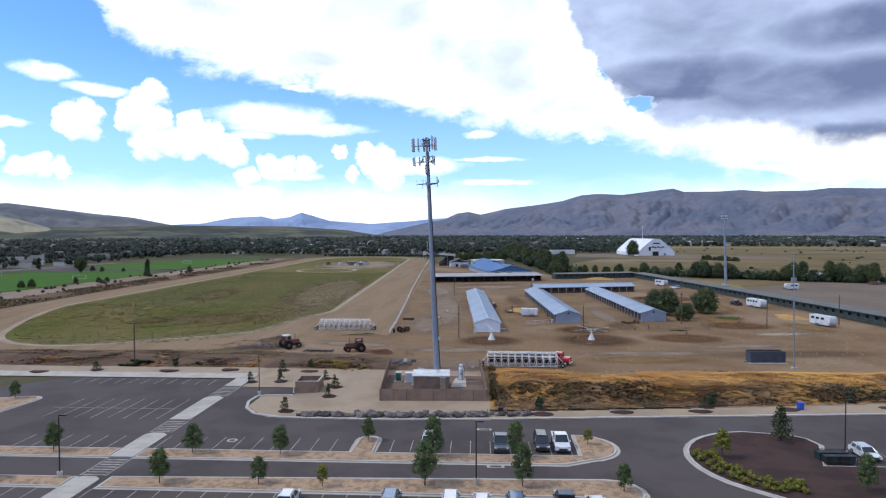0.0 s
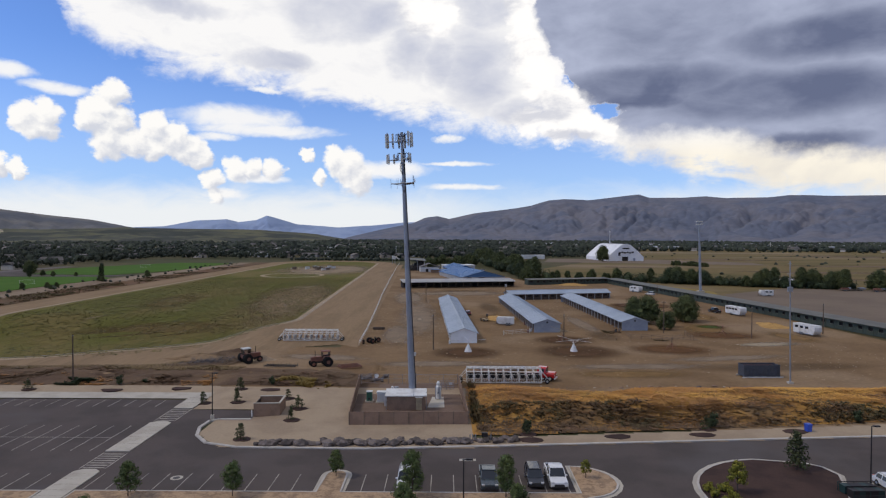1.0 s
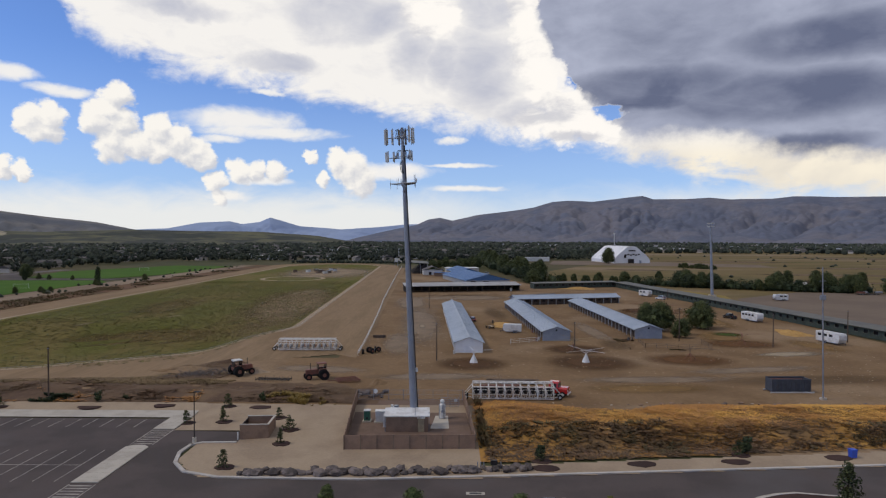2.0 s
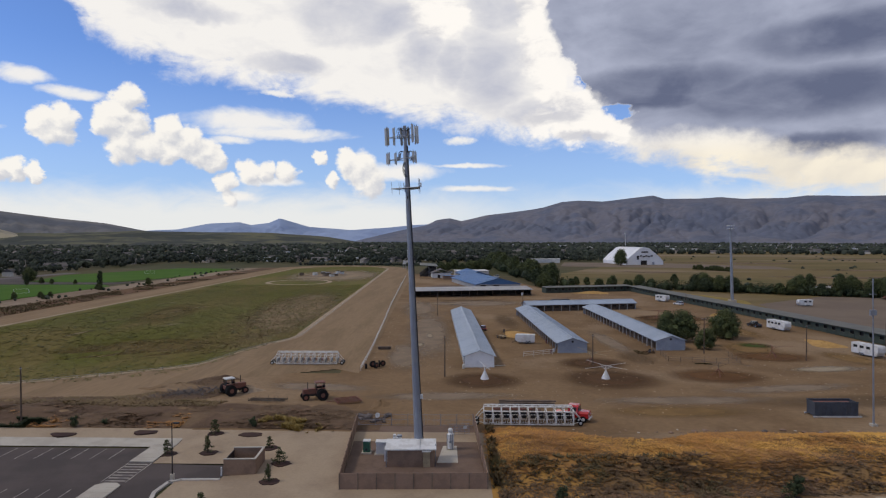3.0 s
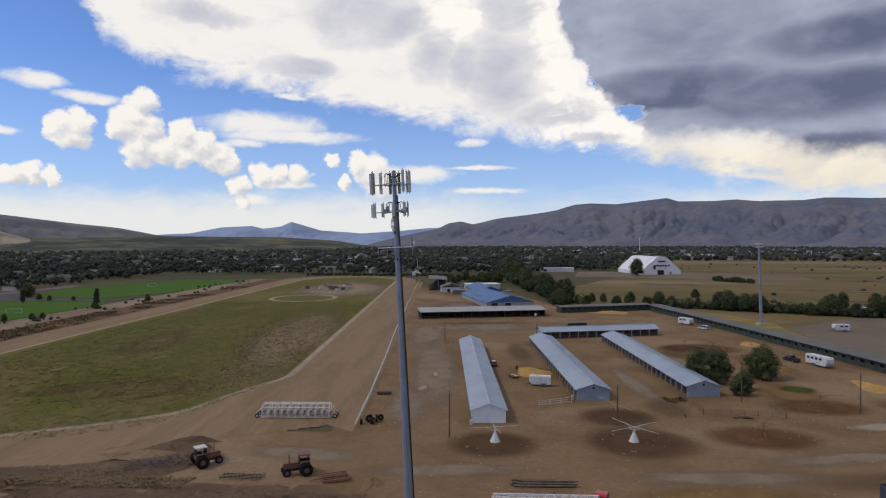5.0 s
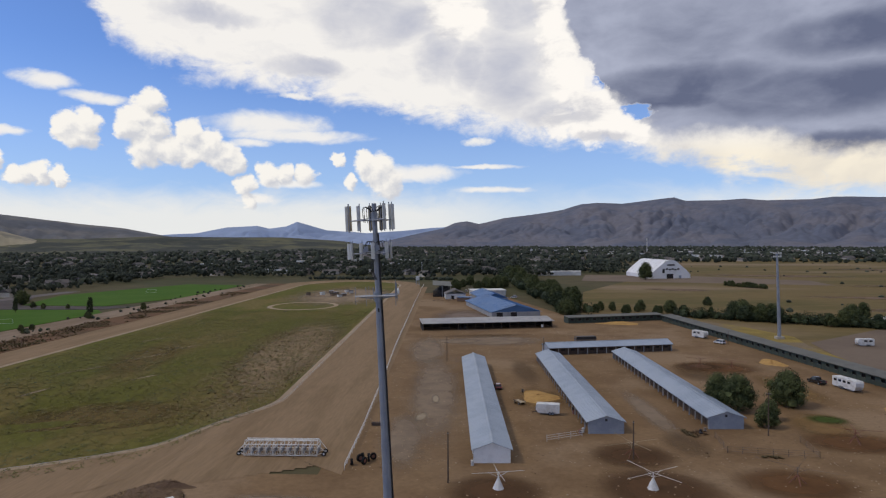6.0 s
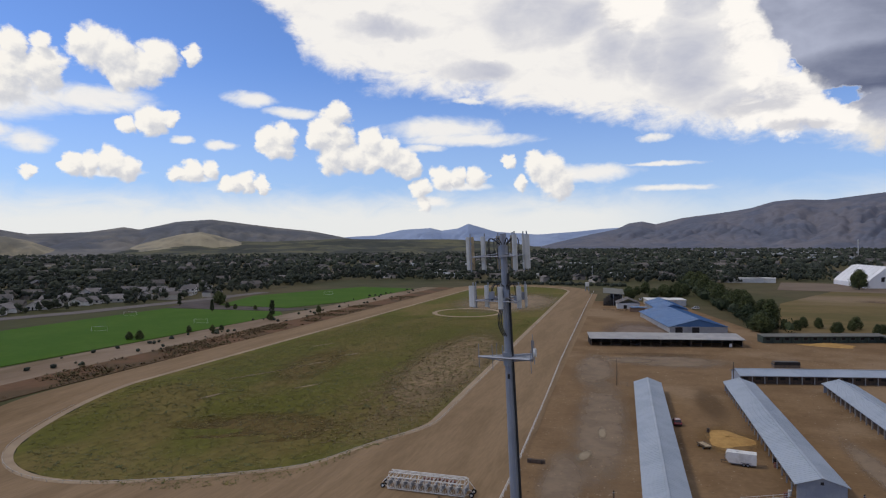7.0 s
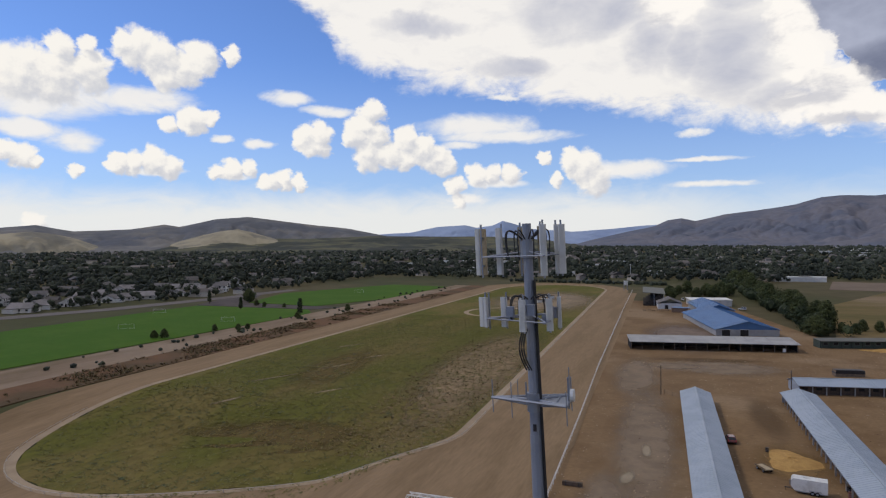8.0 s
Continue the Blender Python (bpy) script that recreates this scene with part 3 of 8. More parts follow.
def build_ground():
    xs, ys = spaced(-180, 130, 2.5, 4700), spaced(-60, 125, 2.5, 4700)
    m = M()
    m.v = [(x, y, hgt(x, y) - 0.12 if abs(x) < 400 and abs(y) < 600 else -0.5) for y in ys for x in xs]
    w = len(xs)
    m.f = [(j * w + i, j * w + i + 1, (j + 1) * w + i + 1, (j + 1) * w + i) for j in range(len(ys) - 1) for i in range(w - 1)]
    structure("ground", m, VALLEY, "dry valley floor of pale earth and scrub", "ground")


build_ground()


def draped(name, inside, x0, x1, y0, y1, step, material, label, category, lift=0.02):
    """A patch that follows the ground: the cells of a fine grid for which inside(x, y) holds."""
    nx, ny = round((x1 - x0) / step), round((y1 - y0) / step)
    m, index = M(), {}

    def corner(i, j):
        if (i, j) not in index:
            index[i, j] = len(m.v)
            x, y = x0 + i * step, y0 + j * step
            m.v.append((x, y, hgt(x, y) + lift))
        return index[i, j]

    for j in range(ny):
        for i in range(nx):
            if inside(x0 + (i + 0.5) * step, y0 + (j + 0.5) * step):
                m.f.append((corner(i, j), corner(i + 1, j), corner(i + 1, j + 1), corner(i, j + 1)))
    return structure(name, m, material, label, category)


def sheet(name, pts, z, material, label, category):
    m = M()
    m.prism(pts, z - 0.5, z)
    return structure(name, m, material, label, category)


# the dirt yard, with the bank of golden grass at its near edge
draped("yard", lambda x, y: y > -4 or (x > 9 and y > -26), -112.5, 127.5, -28, 40, 2.0, DIRT, "bare brown dirt of the stable yard", "ground", 0.0)
sheet("yard_far", [(-22, 39.9), (127.5, 39.9), (112, 262), (60, 262), (20, 420), (-34, 420)], -0.005, DIRT, "bare brown dirt between the barns", "ground")

draped("grass_bank", lambda x, y: -28.4 + 0.115 * (x - 17) < y < -2.4 + 1.8 * frac(x, 0, 0.09) - 4.0 * smooth_step(20, 25, x) * (1 - smooth_step(36, 44, x)) + 2.0 * (1 - smooth_step(14, 22, x)) and x > 9, 9, 128, -29, 1, 0.75, BANK, "bank of matted golden and brown dry grass", "bank", 0.05)
draped("rough_bank", lambda x, y: -2.6 < y < 11.5 + 3.5 * frac(x, y, 0.06) + 3 * (1 - smooth_step(-75, -45, x)) - 6 * smooth_step(-16, -9, x) and x < -8, -112, -8, -3, 20, 0.75, ROUGH, "rough brown bank of weeds and earth", "bank", 0.05)

LOBE = mat("weedy_earth", (0.165, 0.11, 0.068), (0.105, 0.068, 0.046), scale=0.12, grain=1.2, grain_amount=0.4, rough=0.95, third=(0.085, 0.055, 0.04), third_scale=0.07, third_range=(0.52, 0.66))


def weedy(x, y):
    """The weedy strip between the rough bank and the track."""
    return 9 < y < min(15.5 + 0.63 * (x + 81) + 1.5 * frac(x, y, 0.15), 36) and y < 36 - 1.6 * max(0, x + 46) and y > 9 + 1.6 * max(0, x + 48)


draped("weedy_strip", weedy, -92, -36, 8, 38, 0.5, LOBE, "strip of brown earth and dry weeds beside the track", "bank", 0.075)

# race track: a long oval, its near bend round (-99.5, 94)
CX, CY, RIN = -99.5, 94.0, 55.5
LEAN = 0.043                      # the straight runs slightly to the left of north


def oval(grow, n=40, far=400.0):
    """Outline of the oval, anticlockwise; grow(angle) is how far outside the inner rail it lies."""
    near, end = [], []
    for i in range(n + 1):
        t = math.pi + math.pi * i / n
        r = RIN + grow(t)
        near.append((CX + r * math.cos(t) * (0.975 if math.cos(t) < 0 else 1.0), CY + r * math.sin(t) * 0.93 * (1 + 0.25 * max(0, -math.cos(t)) - 0.3 * max(0, math.cos(t)))))
    for i in range(n + 1):
        t = math.pi * i / n
        r = RIN + grow(t + math.pi)
        end.append((CX + r * math.cos(t) * (0.975 if math.cos(t) < 0 else 1.0) - LEAN * far * (1 + math.cos(t)) / 2, CY + far + r * math.sin(t)))
    steps = (0.01, 0.02, 0.03, 0.04, 0.06, 0.2, 0.5)
    east = [tuple(Vector(near[-1]).lerp(Vector(end[0]), k)) for k in steps]
    west = [tuple(Vector(near[0]).lerp(Vector(end[-1]), k)) for k in reversed(steps)]
    pts = near + east + end + west
    return pts


def outside(t):
    """Width of the track: wide on the home straight, narrow on the back straight."""
    return 21.0 + 4.0 * math.cos(t)


def banded(name, curves, lift, material, label, category):
    """A band between closed outlines of as many points each, laid on the ground."""
    m, n = M(), len(curves[0])
    m.v = [(x, y, hgt(x, y) + lift) for c in curves for x, y in c]
    m.f = [(j * n + i, (j + 1) * n + i, (j + 1) * n + (i + 1) % n, j * n + (i + 1) % n) for j in range(len(curves) - 1) for i in range(n)]
    return structure(name, m, material, label, category)


banded("race_track", [oval(lambda t: outside(t) * k / 10, 80) for k in range(11)], 0.05, TRACK, "harrowed brown dirt race track", "track")
m = M()
m.prism([(-43.5, 60), (-17.7, 40), (-18.2, 60), (-36.2, 480), (-62, 480), (-44.5, 104)], -0.4, 0.035)
structure("track_apron", m, TRACK, "dirt apron beside the race track", "track")
draped("track_margin", lambda x, y: y > max(12 + 0.27 * (x + 112), 26 + 0.5 * (x + 60)) and y < 37.5 + 0.32 * (x + 112) and y < 60 - 0.775 * (x + 43.5), -112, -17.5, 12, 64, 1.0, TRACK, "dirt margin round the bend of the track", "track", 0.03)
edge = oval(lambda t: -2.0 + 0.7 * math.sin(9 * t) * math.sin(23 * t), 120)
middle = (CX - 6, CY + 200)
banded("infield", [[(middle[0] + (x - middle[0]) * k, middle[1] + (y - middle[1]) * k) for x, y in edge] for k in (0.02, 0.2, 0.4, 0.55, 0.66, 0.72, 0.76, 0.8, 0.83, 0.86, 0.89, 0.92, 0.95, 0.975, 1.0)],
       0.02, INFIELD, "dry olive-green grass infield of the track", "field")
banded("track_edge", [oval(lambda t: g, 80) for g in (-2.0, -0.9, 0.2)], 0.06, SAND, "pale sandy edge along the infield", "track")
# bare ground, pads and dry places in the infield
GRASSBASE = dict(base=(0.108, 0.106, 0.022), second=(0.157, 0.122, 0.04), scale=0.04, grain=0.55, grain_amount=0.6, third=(0.225, 0.155, 0.08), third_scale=0.014, third_range=(0.6, 0.78), rough=0.95, stretch=(1, 0.45, 1))
DRYPATCH = mat("dry_infield", worn_most=0.75, worn_range=(0.45, 1.2), worn=(0.165, 0.118, 0.046), **GRASSBASE)
SCRUBPATCH = mat("scrubby_infield", worn=(0.30, 0.215, 0.125), worn_range=(0.8, 1.5), **GRASSBASE)
PALEPATCH = mat("pale_infield", worn_range=(1.0, 1.7), worn=(0.31, 0.235, 0.155), **GRASSBASE)

FIELDBARE = mat("bare_field", (0.19, 0.14, 0.06), (0.14, 0.115, 0.044), scale=0.012, grain=0.25, grain_amount=0.25, third=(0.23, 0.17, 0.105), third_scale=0.006, rough=0.95, stretch=(0.35, 1, 1), worn=(0.215, 0.15, 0.105))


def soft_patch(name, x, y, rx, ry, turn, z, material, label):
    """A worn place that fades out towards its edge and follows the ground."""
    place = pose(x, y, z, 0, 0, turn) @ Matrix.Diagonal((rx, ry, 1, 1))
    m = M()
    for j in range(1, 13):
        for i in range(32):
            p = (1.15 * j / 12 * math.cos(i * math.pi / 16), 1.15 * j / 12 * math.sin(i * math.pi / 16), 0)
            w = place @ Vector(p)
            m.v.append((p[0], p[1], hgt(w.x, w.y)))
    m.f = [tuple(range(32))] + [(j * 32 + i, (j + 1) * 32 + i, (j + 1) * 32 + (i + 1) % 32, j * 32 + (i + 1) % 32) for j in range(11) for i in range(32)]
    ob = structure(name, m, material, label, "ground")
    ob.matrix_basis = place


soft_patch("dry_patch", -63.5, 168, 19, 92, 5, 0.036, SCRUBPATCH, "dry bare earth with scrub beside the home straight")
soft_patch("dry_patch", -88, 82, 30, 12, 12, 0.034, DRYPATCH, "dry patch near the bend of the infield")
soft_patch("dry_patch", -112, 150, 13, 40, 8, 0.032, DRYPATCH, "dry streak in the infield grass")
soft_patch("dry_patch", -90, 80, 26, 14, 0, 0.030, DRYPATCH, "dry patch near the bend of the infield")
soft_patch("infield_bare_ground", -92, 400, 44, 82, 2.5, 0.038, PALEPATCH, "pale bare ground at the far end of the infield")
soft_patch("infield_pad", -102, 405, 20, 26, 0, 0.04, PALEPATCH, "pale gravel pad in the infield")
m = M()
a0, a1 = [[(-103 + r * math.cos(t), 325 + r * 1.1 * math.sin(t)) for t in (i * math.pi / 16 for i in range(32))] for r in (19, 22)]
m.v = [(x, y, 0.046) for x, y in a0 + a1]
m.f = [(i, 32 + i, 32 + (i + 1) % 32, (i + 1) % 32) for i in range(32)]
structure("infield_ring_path", m, SAND, "pale sandy ring path in the infield", "path")
for x, y, l, tn in ((-122, 128, 13, 62), (-118, 100, 6, 62), (-130, 190, 9, 62), (-108, 172, 8, 60), (-112, 152, 10, 66), (-96, 118, 7, 58)):
    soft_patch("bare_streak", x, y, l, 0.9, tn, 0.042, PALEPATCH, "narrow pale bare streak in the infield")

# left of the track: earth bank, sports field, road
sheet("earth_bank", [(-166, 20), (-171.5, 80), (-172, 330), (-172, 520), (-188, 520), (-190, 330), (-191, 105), (-188, 20)], 0.14, BERM, "red-brown earth bank along the back straight", "ground")

sheet("bank_path", [(-188, 20), (-191, 105), (-190, 330), (-188, 520), (-203, 520), (-211, 250), (-218, 105), (-226, 20)], 0.06, PATHDIRT, "pale gravel path beside the playing field", "path")
sheet("playing_field", [(-229, 40), (-221.5, 105), (-212, 250), (-210, 284), (-222, 300), (-309, 297), (-314, 168), (-330, 40)], 0.10, LAWN, "mown green playing field", "field")
sheet("playing_field_far", [(-207, 378), (-205, 500), (-264, 510), (-309, 396), (-288, 325), (-230, 320)], 0.10, LAWN, "mown green playing field farther off", "field")
sheet("field_car_park", [(-312, 300), (-222, 302), (-208, 320), (-230, 319), (-288, 323), (-330, 400), (-345, 395), (-322, 330)], 0.05, ASPHALT, "grey car park between the playing fields", "car park")
sheet("street", [(-468, 40), (-361, 205), (-339, 262), (-321, 361), (-316, 430), (-329, 430), (-336, 361), (-356, 262), (-379, 205), (-488, 40)], 0.06, STREET, "grey street past the houses", "road")
# right and beyond: dry fields, gravel lot
sheet("dry_field_east", [(128, 150), (520, 60), (1500, 200), (1700, 1500), (420, 1350), (215, 640), (112, 268)], 0.03, DRYFIELD, "dry yellow-brown open field", "field")
sheet("dry_field_north", [(62, 268), (112, 268), (225, 560), (170, 590), (90, 430)], 0.05, DRYFIELD, "dry grass paddock beyond the stables", "field")
sheet("gravel_lot", [(134, -10), (420, -30), (440, 165), (190, 228), (141, 190), (133, 150)], 0.08, FARLOT, "open lot of pink-grey gravel", "car park")
YELLOWGRASS = mat("yellow_verge_grass", (0.29, 0.215, 0.062), (0.22, 0.165, 0.055), scale=0.06, grain=0.6, grain_amount=0.3, third=(0.21, 0.16, 0.10), third_scale=0.03, rough=0.95)
sheet("yellow_verge", [(108, 259), (114, 214), (120, 172), (125.5, 130), (130.5, 96), (136, 56), (140.5, 22), (146, 22), (143, 60), (139, 100), (134.5, 150), (136.5, 182), (142, 205), (133, 236), (118, 262)], 0.095, YELLOWGRASS, "strip of yellow dry grass behind the stable row", "verge")
sheet("dome_forecourt", [(110, 560), (320, 500), (330, 560), (240, 640), (130, 660)], 0.07, FARLOT, "pale gravel forecourt of the dome", "ground")


# ---------------------------------------------------------------- hills round the valley
def hill_height(aa, s, top, r1, gully, seed):
    """Height on a range's flank: s runs from 0 at its foot to 1 at the crest; sharp valleys are cut between rounded spurs."""
    arc = radians(aa) * r1
    wind = 260 * noise.noise(Vector((arc * 0.0012 + seed, s * 1.3, 0.7))) + 300 * s
    n1 = noise.noise(Vector(((arc + wind) * 0.0026 + seed, s * 1.7, 2.1)))
    n2 = noise.noise(Vector(((arc - wind * 0.7) * 0.0065 + seed * 2, s * 4.5, 5.3)))
    n3 = noise.noise(Vector((arc * 0.017 + seed, s * 11.0, 8.9)))
    lump = noise.noise(Vector((arc * 0.0022 - seed, s * 3.2, 4.4)))
    edge = min(1, s * 1.6) * (1 - smooth_step(0.5, 1.0, s))
    cut = 1.1 * max(0, 1 - abs(n1) * 3.2) ** 1.3 + 0.75 * max(0, 1 - abs(n2) * 3.0) + 0.4 * max(0, 1 - abs(n3) * 2.6)
    rise = smooth_step(0, 1, min(s, 1)) * 0.2 + 0.8 * min(s, 1) ** 1.1
    back = 1 - 0.35 * max(0, s - 1) / 0.15
    return top * rise * back + top * edge * gully * (0.55 * lump - cut)


def hills(name, profile, r0, r1, material, label, foot=0.0, gully=0.2, seed=0.0, step=0.25, rows=26):
    """A range of hills: for azimuths in degrees the elevation of its crest, in degrees, seen from near the tower."""
    az = [p[0] for p in profile]
    angles = np.arange(az[0], az[-1] + step / 2, step)
    crest = np.interp(angles, az, [p[1] for p in profile])
    m, w = M(), len(angles)
    for j in range(rows + 4):
        s = j / rows
        r = r0 + (r1 - r0) * s
        for aa, e in zip(angles, crest):
            top = math.tan(radians(e)) * r1 + 40
            z = hill_height(aa, s, top, r1, gully, seed) + noise.noise(Vector((radians(aa) * r1 * 0.006, s, seed))) * (3 if s > 0.9 else 6)
            m.v.append((math.sin(radians(aa)) * r, math.cos(radians(aa)) * r, max(foot - 1, foot + z)))
    m.f = [(j * w + i, j * w + i + 1, (j + 1) * w + i + 1, (j + 1) * w + i) for j in range(rows + 3) for i in range(w - 1)]
    ob = structure(name, m, material, label, "hills")
    ob.data.polygons.foreach_set("use_smooth", [True] * len(ob.data.polygons))
    return ob


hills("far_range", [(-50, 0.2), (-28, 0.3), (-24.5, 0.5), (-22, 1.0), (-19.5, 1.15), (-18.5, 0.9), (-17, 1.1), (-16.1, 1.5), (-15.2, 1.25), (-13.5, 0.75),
                    (-10, 0.5), (-7, 0.65), (-4, 0.95), (-1, 1.1), (4, 0.8), (12, 0.5)], 4000, 4550, HILLFAR, "far mountain range, haze painted into its blue colour", gully=0.16, seed=4, step=0.12, rows=40)
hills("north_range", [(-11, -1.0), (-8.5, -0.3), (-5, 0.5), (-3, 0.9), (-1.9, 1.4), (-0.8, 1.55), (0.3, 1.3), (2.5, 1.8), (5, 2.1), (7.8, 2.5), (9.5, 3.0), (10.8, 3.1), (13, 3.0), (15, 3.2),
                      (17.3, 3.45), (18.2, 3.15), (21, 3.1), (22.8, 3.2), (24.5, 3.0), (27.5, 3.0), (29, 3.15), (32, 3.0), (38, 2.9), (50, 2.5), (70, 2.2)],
      2500, 3900, HILLNEAR, "bare mountain range with gullies, blue-grey from painted haze", gully=0.16, seed=1, step=0.1, rows=72)
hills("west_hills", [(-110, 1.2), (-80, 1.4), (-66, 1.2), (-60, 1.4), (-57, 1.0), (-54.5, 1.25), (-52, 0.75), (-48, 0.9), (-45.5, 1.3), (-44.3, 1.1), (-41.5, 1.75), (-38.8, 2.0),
                     (-36, 1.6), (-33, 1.25), (-30, 0.9), (-26.5, 0.2), (-23, -0.4), (-20, -1.1)], 2100, 3300, HILLLEFT, "rounded hills of dry grass and sage, greyed by painted haze", gully=0.24, seed=9, step=0.14, rows=44)
hills("low_ridge", [(-49, -1.0), (-45, -0.3), (-40, 0.2), (-34, 0.1), (-28, 0.3), (-22, 0.22), (-17, 0.2), (-12, -0.2), (-7, -1.0)], 1700, 2600, LOWRIDGE, "low grassy ridge across the valley", gully=0.12, seed=12, foot=-2)

# foothills coloured as if lit, where sun patches fall on the hills
hills("sunlit_hill", [(-48, -1.0), (-46, -0.4), (-44.6, 0.2), (-42.6, 0.75), (-41.2, 1.1), (-39.8, 1.28), (-38.6, 1.0), (-37, 0.5), (-35, -0.2), (-32, -1.0)], 1950, 2500, LITHILL, "rounded foothill of dry grass, sunlight put into its pale colour", gully=0.5, seed=21, step=0.1, foot=-14)
hills("sunlit_hill", [(-60, 0.5), (-57, 0.9), (-55, 1.12), (-53.5, 0.9), (-52, 0.5), (-50, -0.3), (-48, -1.0)], 1950, 2500, LITHILL, "rounded foothill of dry grass, sunlight put into its pale colour", gully=0.5, seed=23, step=0.1, foot=-14)

# ---------------------------------------------------------------- car park
def strip(m, x0, x1, y0, y1, z0, z1):
    return m.prism([(x0, y0), (x1, y0), (x1, y1), (x0, y1)], z0, z1)


def kerbed(name, outline, fill, label, category, width=0.25, high=0.15):
    """A kerbed island: a real step of concrete round a filling that lies a little lower."""
    cx, cy = sum(p[0] for p in outline) / len(outline), sum(p[1] for p in outline) / len(outline)
    n = len(outline)
    inside = []
    for i in range(n):
        a, b, c = Vector(outline[i - 1]), Vector(outline[i]), Vector(outline[(i + 1) % n])
        d = ((b - a).normalized() + (c - b).normalized())
        d = d.normalized() if d.length > 1e-6 else Vector((1, 0))
        inside.append(tuple(b + Vector((-d.y, d.x)) * width))
    m = M()
    z0, z1 = LOT - 0.1, LOT + high
    m.v = [(x, y, z) for pts, z in ((outline, z0), (outline, z1), (inside, z1), (inside, z0)) for x, y in pts]
    m.f = [(k * n + i, k * n + (i + 1) % n, (k + 1) * n + (i + 1) % n, (k + 1) * n + i) for k in range(3) for i in range(n)]
    f = M().prism(inside, z0, z1 - 0.03)
    gutter, outside_pts = M(), []
    for i in range(n):
        a, b, c = Vector(outline[i - 1]), Vector(outline[i]), Vector(outline[(i + 1) % n])
        d = ((b - a).normalized() + (c - b).normalized())
        d = d.normalized() if d.length > 1e-6 else Vector((1, 0))
        outside_pts.append(tuple(b - Vector((-d.y, d.x)) * 0.5))
    gutter.v = [(x, y, LOT + 0.012) for x, y in list(outside_pts) + list(outline)]
    gutter.f = [(i, (i + 1) % n, n + (i + 1) % n, n + i) for i in range(n)]
    ob = structure(name, f, fill, label, category)
    part("kerb", m, KERB, ob, "pale concrete kerb")
    part("gutter", gutter, CONCRETE, ob, "flat concrete gutter")
    return ob


def build_car_park():
    m = M()
    m.prism([(-140, -150), (140, -150), (140, -22), (72, -28.7), (12, -34.2), (-6, -35.6), (-24, -35.2), (-29, -33.4), (-31.6, -30), (-32.7, -26), (-32.4, -22.5),
             (-26, -21.5), (-26, -16.5), (-37.5, -16), (-38, -9.8), (-73.7, -9.5), (-83.5, -17.8), (-140, -24)], LOT - 0.6, LOT)
    lot = structure("parking_lot", m, ASPHALT, "grey asphalt car park with worn white lines", "car park")
    lines = []
    for i in range(23):
        x = -36.9 + 2.68 * i
        if not -10.5 < x < -5.5 and x < 20:
            lines.append((x, -50.0, -44.6))
    lines += [(-43.5 - 2.68 * i, -50.2, -44.8) for i in range(6)]
    lines += [(-37.0 + 2.68 * i, -68.5, -63.3) for i in range(23)] + [(-43.5 - 2.68 * i, -68.5, -63.3) for i in range(4)]
    lines += [(-43.3 - 2.68 * i, -36.6, -25.2) for i in range(8)] + [(-44.6 - 2.68 * i, -14.5, -10.0) for i in range(11)]
    lines += [(59.8 + 2.68 * i, -51.5, -46.2) for i in range(8)]
    for x, y0, y1 in lines:
        part("stall_line", strip(M(), x - 0.06, x + 0.06, y0, y1, LOT - 0.05, LOT + 0.006), PAINT, lot)
    part("stall_line", strip(M(), -64, -43.3, -31.0, -30.88, LOT - 0.05, LOT + 0.008), PAINT, lot)
    # zebra bars between the slabs of the footway
    for y0, y1 in ((-22.8, -15.8), (-43.2, -37.4), (-59.6, -53.8)):
        for i in range(7):
            y = y0 + (y1 - y0) * (i + 0.5) / 7
            part("zebra_bar", strip(M(), -40.7, -38.0, y - 0.16, y + 0.16, LOT - 0.05, LOT + 0.006), PAINT, lot)
        for x in (-40.95, -37.75):
            part("zebra_edge", strip(M(), x - 0.08, x + 0.08, y0, y1, LOT - 0.05, LOT + 0.007), PAINT, lot)
    for y0, y1 in ((-15.6, -5.2), (-37.0, -23.2), (-53.4, -43.6), (-76, -60.0)):
        f = structure("footway_slab", M().prism([(-41.0, y0), (-37.7, y0), (-37.7, y1 - 0.8), (-38.6, y1), (-40.2, y1), (-41.0, y1 - 0.8)], LOT - 0.2, LOT + 0.14), CONCRETE,
                      "pale concrete footway across the car park", "footway")
        n = round((y1 - y0) / 1.6)
        for i in range(1, n):
            y = y0 + (y1 - y0) * i / n
            part("joint", strip(M(), -40.95, -37.75, y - 0.012, y + 0.012, LOT, LOT + 0.143), DARKMETAL, f)
    # gravel islands
    kerbed("gravel_island", [(-37.5, -53.4), (18, -53.3)] + swing((20.6, -46.6), 5.0, -80, 90, 10) + [(20.3, -44.2), (20.0, -50.0), (-37.5, -50.1)][0:0] +
           [(20.4, -50.1), (-6.9, -50.1)] + swing((-8.3, -44.9), 1.4, 0, 180, 6) + [(-9.9, -50.1), (-37.5, -50.1)], GRAVEL, "planting island of tan river gravel", "planting island")
    kerbed("gravel_island", [(-130, -53.5), (-41.2, -53.4), (-41.2, -50.2), (-130, -50.2)], GRAVEL, "planting island of tan river gravel", "planting island")
    kerbed("gravel_island", [(-36.6, -63.1), (18, -63.1)] + swing((22.0, -61.6), 3.6, -60, 90, 6) + [(-36.6, -59.9)], GRAVEL, "planting island of tan river gravel", "planting island")
    kerbed("gravel_island", [(-130, -63.0), (-41.2, -63.0), (-41.2, -60.1), (-130, -60.1)], GRAVEL, "planting island of tan river gravel", "planting island")
    kerbed("gravel_island", [(-78, -36), (-71.0, -35)] + swing((-72.0, -26.5), 2.0, 0, 120, 5) + [(-90, -30), (-90, -36)], GRAVEL, "planting island of tan river gravel", "planting island")
